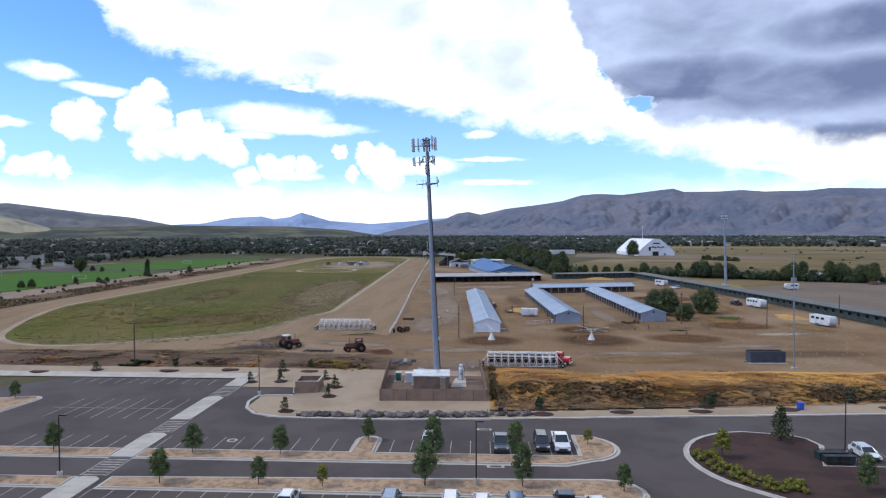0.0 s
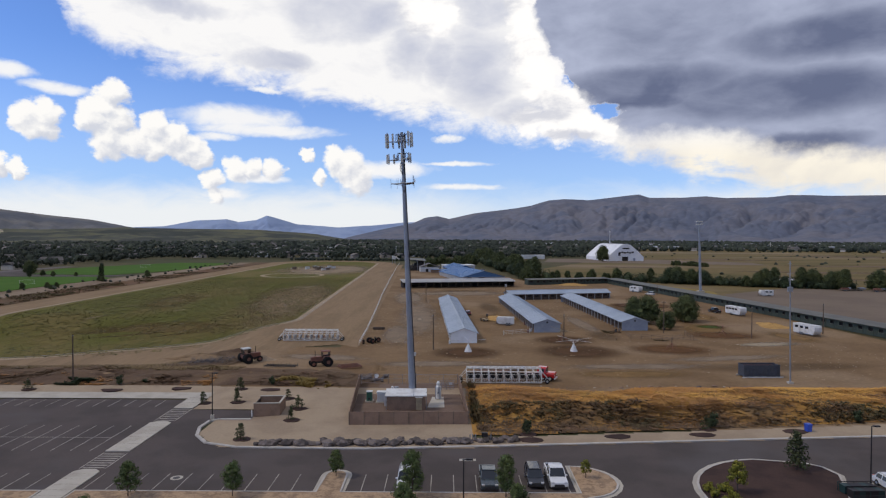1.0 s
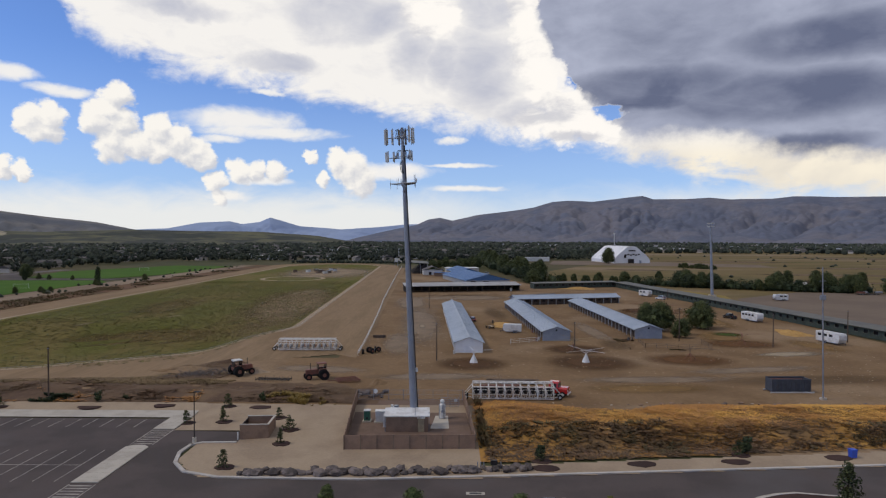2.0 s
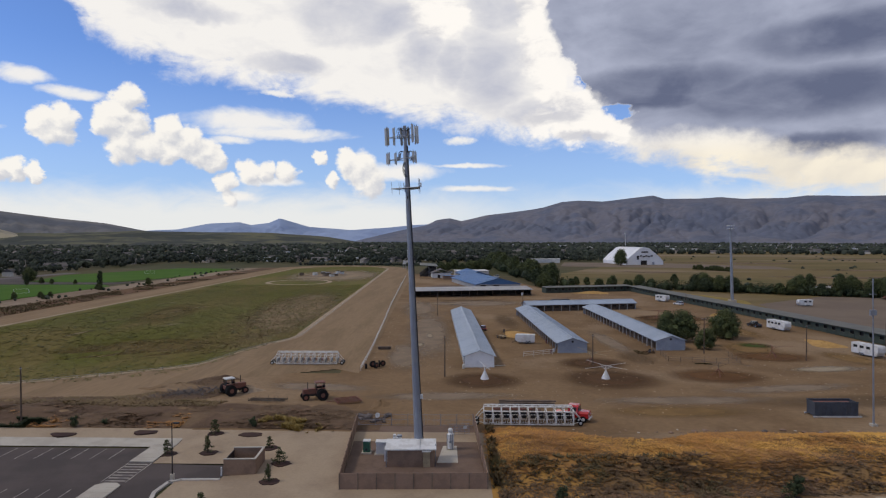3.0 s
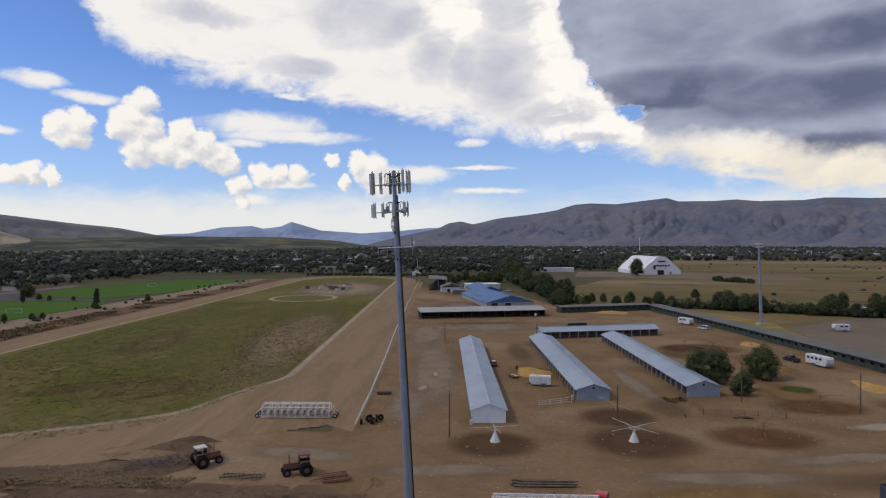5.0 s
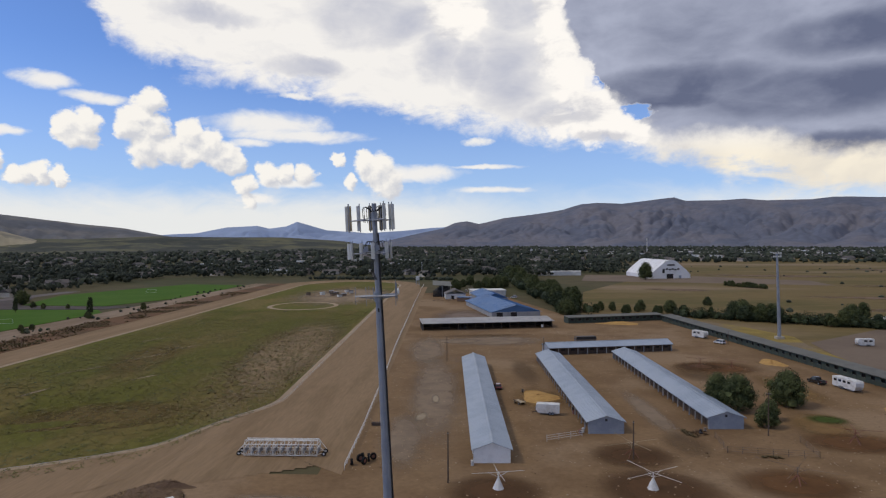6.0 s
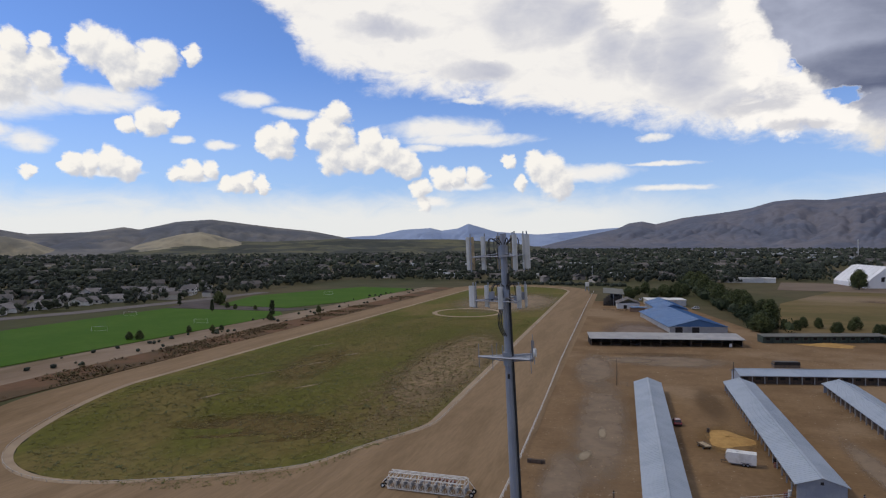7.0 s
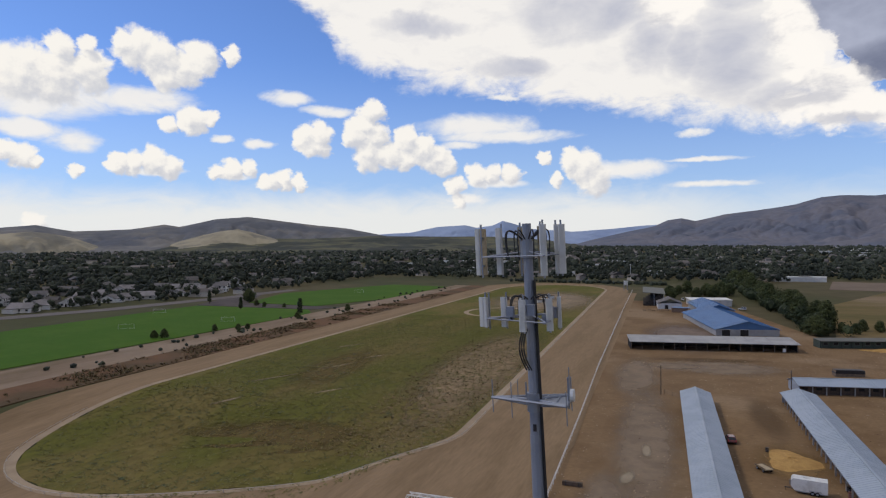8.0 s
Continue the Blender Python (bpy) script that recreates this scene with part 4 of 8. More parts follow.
    # mulched bed
    kerbed("mulch_bed", swing((46.5, -51.0), 12.3, 225, 95, 12)[::-1] + [(41, -62.8), (46, -68), (75, -68), (75, -52.1), (50.0, -52.1), (53.6, -44.2), (53.0, -41.4), (51.5, -40.0)], MULCH,
           "planting bed of dark brown bark mulch", "planting bed")
    # kerb and sandy ground round the compound, pale walk to the right
    m = M()
    edge = [(140, -22), (72, -28.7), (12, -34.2), (-6, -35.6), (-24, -35.2), (-29, -33.4), (-31.6, -30), (-32.7, -26), (-32.4, -22.5), (-31, -21.6), (-26, -21.4)]
    for p, q in zip(edge, edge[1:]):
        d = (Vector(q) - Vector(p)).normalized()
        nn = Vector((d.y, -d.x)) * 0.5
        a, b = Vector(p) + nn, Vector(q) + nn
        m.prism([q, p, tuple(a), tuple(b)], LOT - 0.2, LOT + 0.16)
    structure("kerb_road", m, KERB, "pale concrete kerb along the drive", "kerb")


build_car_park()
draped("sandy_island", lambda x, y: (x < 9 and -34.9 < y < -3 and (x > -31.5 or y > -15.8) and x > -37.5 and not (x < -26 and y < -16.2 and y > -21.4)
                                     and y > -35.4 + max(0, (-26 - x)) * 1.1) , -38, 10, -36, -2, 0.5, SAND, "pale sandy ground round the tower compound", "ground", 0.05)
draped("concrete_walk", lambda x, y: -9.2 < y < -6.0, -130, -37.5, -10, -2, 0.4, CONCRETE, "pale concrete walk beside the car park", "pavement", 0.07)
draped("sandy_verge", lambda x, y: -6.4 < y < -2.3, -130, -37.5, -10, -2, 0.5, SAND, "pale sandy verge beside the car park", "pavement", 0.05)
draped("pale_walk", lambda x, y: -34.3 + (x - 12) * 0.0915 < y < -29.6 + (x - 17) * 0.115, 9, 140, -36, -12, 0.5, SAND, "pale gravel walk along the drive", "pavement", 0.06)
# ---------------------------------------------------------------- the mobile-phone tower and its compound
def arc_cable(m, p, q, sag, r=0.04, n=8, side=(0, 0, 1)):
    """A cable that bows out between two points."""
    p, q, s = Vector(p), Vector(q), Vector(side)
    pts = [p.lerp(q, i / n) + s * sag * math.sin(math.pi * i / n) for i in range(n + 1)]
    first = len(m.v)
    for i, c in enumerate(pts):
        turn = (pts[min(i + 1, n)] - pts[max(i - 1, 0)]).to_track_quat("Z", "Y").to_matrix()
        m.v += [tuple(c + turn @ Vector((math.cos(j * 1.2566) * r, math.sin(j * 1.2566) * r, 0))) for j in range(5)]
    m.f += [(first + i * 5 + j, first + i * 5 + (j + 1) % 5, first + i * 5 + 5 + (j + 1) % 5, first + i * 5 + 5 + j) for i in range(n) for j in range(5)]
    return m


def antenna(parent, x, y, z, turn, high, wide=0.3, deep=0.16, tan=False):
    """A panel antenna on its pipe."""
    at = pose(x, y, z, 0, 0, turn)
    body = M().prism([(-wide / 2, -deep / 2), (wide / 2, -deep / 2), (wide / 2, deep / 4), (wide / 3, deep / 2), (-wide / 3, deep / 2), (-wide / 2, deep / 4)], -high / 2, high / 2)
    p = part("antenna_panel", body, YELLOWED if tan else PANELW, parent, "tan-weathered panel" if tan else "off-white panel", at)
    part("mounting_pipe", M().tube((0, -0.28, -high / 2 - 0.12), (0, -0.28, high / 2 + 0.22), 0.045, n=8), STEEL, p)
    for zz in (0.3, -0.3):
        part("bracket", M().box((0, -0.18, high * zz), (0.1, 0.22, 0.1)), STEEL, p)


def build_tower():
    t = thing("cell_tower", pose(-0.55, -14.9, -0.15, 0, -2.5, 0), "tall grey tapered steel monopole with three antenna levels", "tower")
    top = 46.25
    shaft = M()
    n, cuts = 12, [0, 0.35, 12, 12.01, 24, 24.01, 36, 36.01, top]
    radius = [0.90, 0.62, 0.51, 0.485, 0.41, 0.385, 0.305, 0.285, 0.225]
    for z, r in zip(cuts, radius):
        shaft.v += [(r * math.cos(i * 2 * math.pi / n), r * math.sin(i * 2 * math.pi / n), z) for i in range(n)]
    shaft.f = [(j * n + i, j * n + (i + 1) % n, (j + 1) * n + (i + 1) % n, (j + 1) * n + i) for j in range(len(cuts) - 1) for i in range(n)] + [tuple(range(len(cuts) * n - n, len(cuts) * n))]
    part("shaft", shaft, TOWER, t, "grey tapered twelve-sided shaft")
    for i, (dx, dy) in enumerate(((0.0, -0.08), (0.04, 0.0), (0.01, 0.08))):
        run = M()
        for (z0, r0), (z1, r1) in zip(((1.0, 0.62), (12, 0.51), (24, 0.41), (36, 0.31)), ((12, 0.51), (24, 0.41), (36, 0.31), (43.5, 0.25))):
            run.tube((r0 + dx + 0.02, dy - 0.1, z0), (r1 + dx + 0.02, dy - 0.1, z1), 0.045, n=6)
        part("feeder_cable", run, CABLE, t, "black feeder cable down one side")
    pegs = M()
    for i in range(70):
        z = 4 + i * 0.58
        r = 0.60 - 0.0078 * z
        pegs.tube((-r * 0.7, r * 0.7, z), (-r * 0.7 - 0.16, r * 0.7 + 0.16, z), 0.014, n=4)
    tagged(part("climbing_pegs", pegs, STEEL, t), kind="stuff")
    part("hand_hole", M().box((0.02, -0.29, 36.4), (0.16, 0.05, 0.34)), DARKMETAL, t, "dark hand hole")
    part("junction_box", M().box((0.70, -0.2, 8.9), (0.35, 0.35, 0.6)), WHITEMETAL, t, "white box on the shaft")
    # upper and middle rings of panels on triangular frames; x, y, kind
    upper = ((-2.72, 0.65, 0), (-2.42, 0.6, 1), (-1.6, 0.6, 0), (-0.6, 1.2, 1), (0.4, 1.2, 1), (1.15, -1.7, 0), (1.4, 0.1, 2), (1.7, -0.1, 0))
    middle = ((-2.68, 0.7, 0), (-2.42, 0.5, 2), (-1.5, 0.6, 0), (-0.1, -1.2, 0), (1.1, -0.8, 0), (1.35, 0.3, 2))
    for z, high, rr, ring in ((45.0, 2.35, 2.3, upper), (41.95, 1.5, 2.2, middle)):
        corners = [Vector((rr * math.cos(radians(a0)), rr * math.sin(radians(a0)), 0)) for a0 in (182, 302, 62)]
        frame_m = M()
        for c0, c1 in zip(corners, corners[1:] + corners[:1]):
            frame_m.tube(c0 + Vector((0, 0, z - 0.3)), c1 + Vector((0, 0, z - 0.3)), 0.035, n=6)
        for c0 in corners:
            frame_m.tube(c0 + Vector((0, 0, z - 0.3)), c0 * 0.05 + Vector((0, 0, z - 0.1)), 0.045, n=6)
        for x, y, kind in ring:
            frame_m.tube((x, y, z - 0.3), (x * 0.35, y * 0.35, z - 0.3), 0.025, n=5)
        part("antenna_frame", frame_m, TOWER, t, "triangular galvanised frame")
        part("collar", M().tube((0, 0, z - 0.4), (0, 0, z + 0.4), 0.33, n=12), STEEL, t)
        for x, y, kind in ring:
            turn = 10 + 6 * x if kind == 1 else 180 + 9 * x
            antenna(t, x, y, z - 0.05, turn, high, 0.2 if kind == 2 else 0.32, tan=kind == 1)
    rng = random.Random(5)
    for i in range(7):
        a0 = rng.uniform(0, 6.283)
        part("radio_unit", M().box((math.cos(a0) * 1.1, math.sin(a0) * 1.1, 41.9 + rng.uniform(-0.25, 0.3)), (0.34, 0.26, 0.5)), TOWER, t, "grey radio box")
    for i in range(9):
        a0 = radians(20 + i * 40)
        for z, h in ((45.5, 1.15), (42.6, 0.75)):
            part("jumper_cable", arc_cable(M(), (0.25 * math.cos(a0), 0.25 * math.sin(a0), z), (1.0 * math.cos(a0), 1.0 * math.sin(a0), z - 1.0), h * 0.85, 0.035, 10, (math.cos(a0) * 0.4, math.sin(a0) * 0.4, 0.9)), CABLE, t)
    for i in range(3):
        part("jumper_cable", arc_cable(M(), (-0.3 + 0.1 * i, -0.38, 41.2), (-0.2 + 0.12 * i, -0.42, 39.2), 0.3, 0.04, 8, (-0.8, -0.5, 0)), CABLE, t)
    # lower platform with whips
    z = 37.7
    tip, b0, b1 = Vector((-2.2, 0.1, z)), Vector((1.75, -1.1, z)), Vector((1.65, 1.3, z))
    down = Vector((0, 0, -0.32))
    for p, q in ((tip, b0), (b0, b1), (b1, tip)):
        part("platform_rail", M().tube(p, q, 0.07, n=6), STEEL, t)
        part("platform_strut", M().tube(p, Vector((0, 0, z)) + down, 0.045, n=6), STEEL, t)
    for p in (tip, b0, b1):
        part("platform_arm", M().tube(p, (0, 0, z), 0.08, n=6), STEEL, t)
    for f in (0.3, 0.5, 0.7, 0.85):
        part("platform_bar", M().tube(tip.lerp(b0, f), tip.lerp(b1, f), 0.045, n=5), STEEL, t)
    part("grating", M().prism([(1.7, -1.05), (1.6, 1.25), (0.3, 0.85), (0.3, -0.7)], z - 0.06, z - 0.02), STEEL, t)
    part("collar", M().tube((0, 0, z - 0.55), (0, 0, z + 0.35), 0.38, n=12), STEEL, t)
    for x, y, lo, hi, r in ((-2.15, 0.1, -0.75, 0.9, 0.025), (-1.1, -0.2, -0.9, 0.85, 0.025), (-0.5, 0.4, -0.3, 0.75, 0.045), (-0.9, 0.3, -0.2, 0.9, 0.02), (1.75, -1.1, -0.9, 0.7, 0.025),
                            (1.72, -0.3, -0.3, 1.2, 0.05), (1.7, 0.5, -0.6, 1.05, 0.03), (1.5, 1.15, -0.4, 1.4, 0.025)):
        part("whip_aerial", M().tube((x, y, z + lo), (x, y, z + hi), r, n=6), STEEL, t)
    part("dish_drum", M().tube((1.82, -0.3, z + 0.35), (1.98, -0.3, z + 0.35), 0.3, n=12), WHITEMETAL, t, "white microwave drum")
    base = M().prism([(-1.2, -1.2), (1.2, -1.2), (1.2, 1.2), (-1.2, 1.2)], -0.1, 0.3)
    part("footing", base, CONCRETE, t, "concrete footing")


build_tower()


def build_compound():
    # board wall round the compound: three sides of tan boards, rail gates at the back
    corners = [(-11.6, 0.2), (-9.9, -24.6), (8.5, -24.0), (7.3, 1.0), (-11.6, 0.2)]
    wall = thing("compound_fence", pose(0, 0, 0), "tan board fence round the tower compound", "fence")
    boards = 0
    for k, (p, q) in enumerate(zip(corners, corners[1:])):
        a0, b0 = Vector(p), Vector(q)
        length = (b0 - a0).length
        count = round(length / 2.4)
        turn = math.degrees(math.atan2(b0.y - a0.y, b0.x - a0.x))
        for i in range(count):
            c = a0.lerp(b0, (i + 0.5) / count)
            z = hgt(c.x, c.y)
            if k == 3:
                break
            part("fence_panel", M().box((0, 0, 1.0), (length / count - 0.06, 0.06, 2.0)).box((0, 0, 2.02), (length / count, 0.1, 0.06)), FENCEB, wall, at=pose(c.x, c.y, z, 0, 0, turn))
            c = a0.lerp(b0, i / count)
            part("post", M().box((0, 0, 1.05), (0.14, 0.14, 2.1)), TIMBER, wall, at=pose(c.x, c.y, hgt(c.x, c.y), 0, 0, turn))
    back = thing("chain_fence", pose(0, 0, 0), "low grey steel mesh fence and double gate", "fence")
    for i in range(8):
        x = -11.4 + i * 2.66
        part("post", M().tube((x, 0.5 + 0.03 * i, 0), (x, 0.5 + 0.03 * i, 1.95), 0.045, n=6), STEEL, back)
        if i < 7:
            g = M()
            for zz in (0.15, 1.0, 1.85):
                g.tube((x, 0.5, zz), (x + 2.66, 0.53, zz), 0.025, n=5)
            for j in range(14):
                g.tube((x + 0.19 * j, 0.5, 0.15), (x + 0.19 * j, 0.5, 1.85), 0.008, n=3)
            part("mesh_panel", g, STEEL, back)
    gate = thing("steel_gate", pose(5.0, -4.2, hgt(5, -4.2), 0, 0, 8), "pair of grey steel rail gates", "gate")
    for x in (-1.5, 0.1):
        g = M()
        for zz in (0.2, 0.6, 1.0, 1.4, 1.75):
            g.tube((x, 0, zz), (x + 1.4, 0, zz), 0.03, n=5)
        for xx in (x, x + 0.7, x + 1.4):
            g.tube((xx, 0, 0.0), (xx, 0, 1.8), 0.035, n=5)
        part("gate_leaf", g, STEEL, gate)
    part("sign_plate", M().box((0.9, -0.06, 1.2), (0.6, 0.02, 0.5)), PANELW, gate, "blank pale plate")
    structure("compound_gravel", M().prism([(-9.8, -24.4), (8.4, -23.8), (7.2, 0.9), (-11.4, 0.1)], -1.2, 0.02), PADGRAVEL, "red-brown gravel floor of the compound", "ground")
    # equipment shelter
    s = thing("equipment_shelter", pose(-1.55, -16.9, 0.02, 0, 0, 2), "small tan block equipment shelter with a white roof", "shelter")
    part("wall", M().along_x([(-1.3, 0), (1.3, 0), (1.3, 2.75), (-1.3, 2.35)], -3.15, 3.15), BLOCK, s, "tan split-face block walls")
    part("roof", M().along_x([(-1.6, 2.36), (1.5, 2.83), (1.5, 2.97), (-1.6, 2.5)], -3.4, 3.4), WHITEMETAL, s, "white sheet roof")
    part("roof_seam", M().along_x([(-1.61, 2.5), (1.51, 2.97), (1.51, 3.01), (-1.61, 2.54)], 1.2, 1.26), STEEL, s)
    part("door", M().box((2.1, -1.32, 1.05), (0.95, 0.06, 2.05)), YELLOWED, s, "tan steel door")
    part("door_hood", M().box((2.1, -1.5, 2.2), (1.2, 0.5, 0.08)), WHITEMETAL, s, "white hood over the door")
    part("corner_block", M().box((2.85, -1.33, 1.15), (0.25, 0.1, 2.3)), BLOCK, s)
    part("corner_block", M().box((1.35, -1.33, 1.15), (0.2, 0.1, 2.3)), BLOCK, s)
    part("air_conditioner", M().box((-3.4, 0.1, 1.3), (0.5, 0.9, 1.7)).box((-3.4, 0.1, 2.25), (0.4, 0.7, 0.2)), WHITEMETAL, s, "white wall air conditioner")
    part("conduit", M().tube((-3.3, -1.0, 0), (-3.3, -1.0, 2.2), 0.06, n=6), STEEL, s)
    part("conduit", M().tube((3.3, -0.6, 0), (3.3, -0.6, 2.9), 0.05, n=6), STEEL, s)
    # cabinets
    g = thing("transformer_box", pose(-8.2, -12.6, 0.02), "green steel transformer box on a pad", "electrical box")
    part("body", M().box((0, 0, 0.95), (0.95, 0.95, 1.5)), GREENPL, g)
    part("lid", M().box((0, 0.05, 1.75), (1.05, 1.05, 0.1)), PANELW, g, "pale lid")
    part("pad", M().box((0, 0, 0.1), (1.4, 1.4, 0.2)), CONCRETE, g)
    part("label_plate", M().box((0, -0.485, 0.6), (0.3, 0.02, 0.3)), CABLE, g)
    c = thing("equipment_cabinet", pose(-5.9, -12.8, 0.02), "pale grey outdoor equipment cabinet", "cabinet")
    part("body", M().box((0, 0, 0.9), (1.8, 1.1, 1.6)), PANELW, c)
    part("lid", M().box((0, 0, 1.75), (2.0, 1.3, 0.1)), WHITEMETAL, c, "white overhanging lid")
    for x in (-0.45, 0.45):
        part("door", M().box((x, -0.57, 0.9), (0.82, 0.04, 1.4)), PANELW, c)
    part("pad", M().box((0, 0, 0.06), (2.3, 1.7, 0.12)), CONCRETE, c)
    c = thing("rooftop_unit", pose(-3.9, -12.2, 0.02), "white ventilation unit behind the shelter", "ventilation unit")
    part("body", M().box((0, 0, 1.1), (1.2, 1.0, 2.2)), WHITEMETAL, c)
    part("fan_drum", M().tube((0.3, 0, 2.2), (0.3, 0, 2.45), 0.4, n=12), STEEL, c)
    part("cowl", M().box((-0.4, 0, 2.35), (0.35, 0.6, 0.3)), WHITEMETAL, c)
    tk = thing("white_tank", pose(3.7, -10.8, 0.02), "white upright cylinder tank with a domed cap", "tank")
    part("shell", M().tube((0, 0, 0.15), (0, 0, 2.2), 0.5, n=16).tube((0, 0, 2.2), (0, 0, 2.45), 0.5, 0.28, n=16), WHITEMETAL, tk)
    ball = M()
    ball.add([(p[0] * 0.38, p[1] * 0.38, 2.75 + p[2] * 0.38) for p in ICO[2][0]], ICO[2][1])
    part("cap", ball, WHITEMETAL, tk, "white round cap")
    for a0 in (200, 300, 60):
        part("leg_pipe", M().tube((0.53 * math.cos(radians(a0)), 0.53 * math.sin(radians(a0)), 0), (0.53 * math.cos(radians(a0)), 0.53 * math.sin(radians(a0)), 2.3), 0.06, n=6), STEEL, tk)
    part("valve", M().tube((0, -0.58, 1.2), (0, -0.54, 2.3), 0.05, n=6).box((0, -0.6, 1.25), (0.3, 0.15, 0.3)), STEEL, tk)
    structure("tank_pad", M().prism([(1.9, -16.5), (4.8, -16.4), (4.6, -9.4), (2.6, -9.5)], -0.3, 0.06), CONCRETE, "pale concrete pad by the tank", "pad")
    f = thing("white_marker_drum", pose(-8.7, 3.4, hgt(-8.7, 3.4)), "white round drum lid on a post in the weeds", "drum")
    part("drum", M().tube((0, 0, 0.9), (0, -0.5, 1.0), 0.42, n=12), WHITEMETAL, f)
    part("post", M().tube((0, -0.2, 0), (0, -0.2, 0.9), 0.06, n=6), TIMBER, f)
    # trash enclosure
    e = thing("trash_enclosure", pose(-24.0, -17.8, hgt(-24, -17.8), 0, 0, 3), "open-topped enclosure of mauve-brown split block", "enclosure")
    for c0, sz in (((0, -2.3, 1.05), (4.2, 0.25, 2.1)), ((2.0, 0, 1.05), (0.25, 4.35, 2.1)), ((0, 2.3, 1.05), (4.2, 0.25, 2.1))):
        part("block_wall", M().box(c0, sz), BLOCK, e)
        part("coping", M().box((c0[0], c0[1], 2.14), (sz[0] + 0.06, sz[1] + 0.06, 0.1)), CONCRETE, e, "pale coping")
    for y in (-1.1, 1.1):
        part("gate_leaf", M().box((-2.05, y, 1.0), (0.08, 2.1, 1.8)), DARKMETAL, e, "dark steel gate")
    part("slab", M().box((0, 0, -0.05), (4.0, 4.4, 0.2)), CONCRETE, e)
    part("bollard", M().tube((-2.35, -2.5, 0), (-2.35, -2.5, 1.1), 0.1, n=8), WHITEMETAL, e)
    # boulders
    rng = random.Random(11)
    for i in range(52):
        u = i / 51
        x, y = -21.5 + 36.5 * u, -34.0 + 2.2 * u * u + rng.uniform(-0.35, 0.35) + (0.9 if i % 3 == 1 else 0)
        m = M()
        m.blob((0, 0, 0), 1, rng, 0.75, 0.24, 2)
        r = rng.uniform(0.45, 0.85)
        b = tagged(part("boulder", m, ROCK), "grey-brown boulder in the row beside the drive", "boulder", "boulders beside the drive")
        b.matrix_basis = pose(x, y, hgt(x, y) + r * 0.42, 0, 0, rng.uniform(0, 360)) @ Matrix.Diagonal((r * 1.15, r * 0.85, r * 0.85, 1))
    v = thing("valve_box", pose(10.6, -31.6, hgt(10.6, -31.6)), "small dark box and risers among the boulders", "utility box")
    part("box", M().box((0, 0, 0.9), (0.85, 0.4, 0.6)).box((0, 0, 0.3), (0.1, 0.1, 0.7)), DARKMETAL, v)
    for x in (-2.1, -1.7, -1.3, 0.9):
        part("riser_pipe", M().tube((x, 0.1, 0), (x, 0.1, 0.95), 0.07, n=6), STEEL, v)


build_compound()
# ---------------------------------------------------------------- stable yard
def gable_roof(width, length, eave, ridge, over=0.45, panel=0.9, thick=0.06):
    """A sheet roof along y, centred on x, in ribbed panels."""
    m = M()
    half = width / 2 + over
    drop = (ridge - eave) * over / (width / 2)
    for s in (-1, 1):
        m.add([(0, -over, ridge), (s * half, -over, eave - drop), (s * half, length + over, eave - drop), (0, length + over, ridge),
               (0, -over, ridge + thick), (s * half, -over, eave - drop + thick), (s * half, length + over, eave - drop + thick), (0, length + over, ridge + thick)],
              [(0, 1, 2, 3), (7, 6, 5, 4), (1, 0, 4, 5), (2, 1, 5, 6), (3, 2, 6, 7)])
        for i in range(int(length / panel) + 1):
            y = i * panel
            m.add([(0, y - 0.03, ridge + thick), (s * half, y - 0.03, eave - drop + thick), (s * half, y + 0.03, eave - drop + thick), (0, y + 0.03, ridge + thick),
                   (0, y, ridge + thick + 0.05), (s * half, y, eave - drop + thick + 0.05)], [(0, 1, 5, 4), (4, 5, 2, 3), (1, 2, 5)])
    m.box((0, length / 2, ridge + thick + 0.03), (0.5, length + 2 * over, 0.06))
    return m


def stall_front(wide):
    """One stall's opening: half door under a dark gap, with a frame."""
    m = M()
    m.box((0, 0, 0.6), (wide * 0.42, 0.06, 1.2)).box((0, 0.02, 2.25), (wide, 0.06, 0.5))
    for s in (-1, 1):
        m.box((s * wide * 0.36, 0.02, 1.1), (wide * 0.28, 0.06, 2.2))
    return m


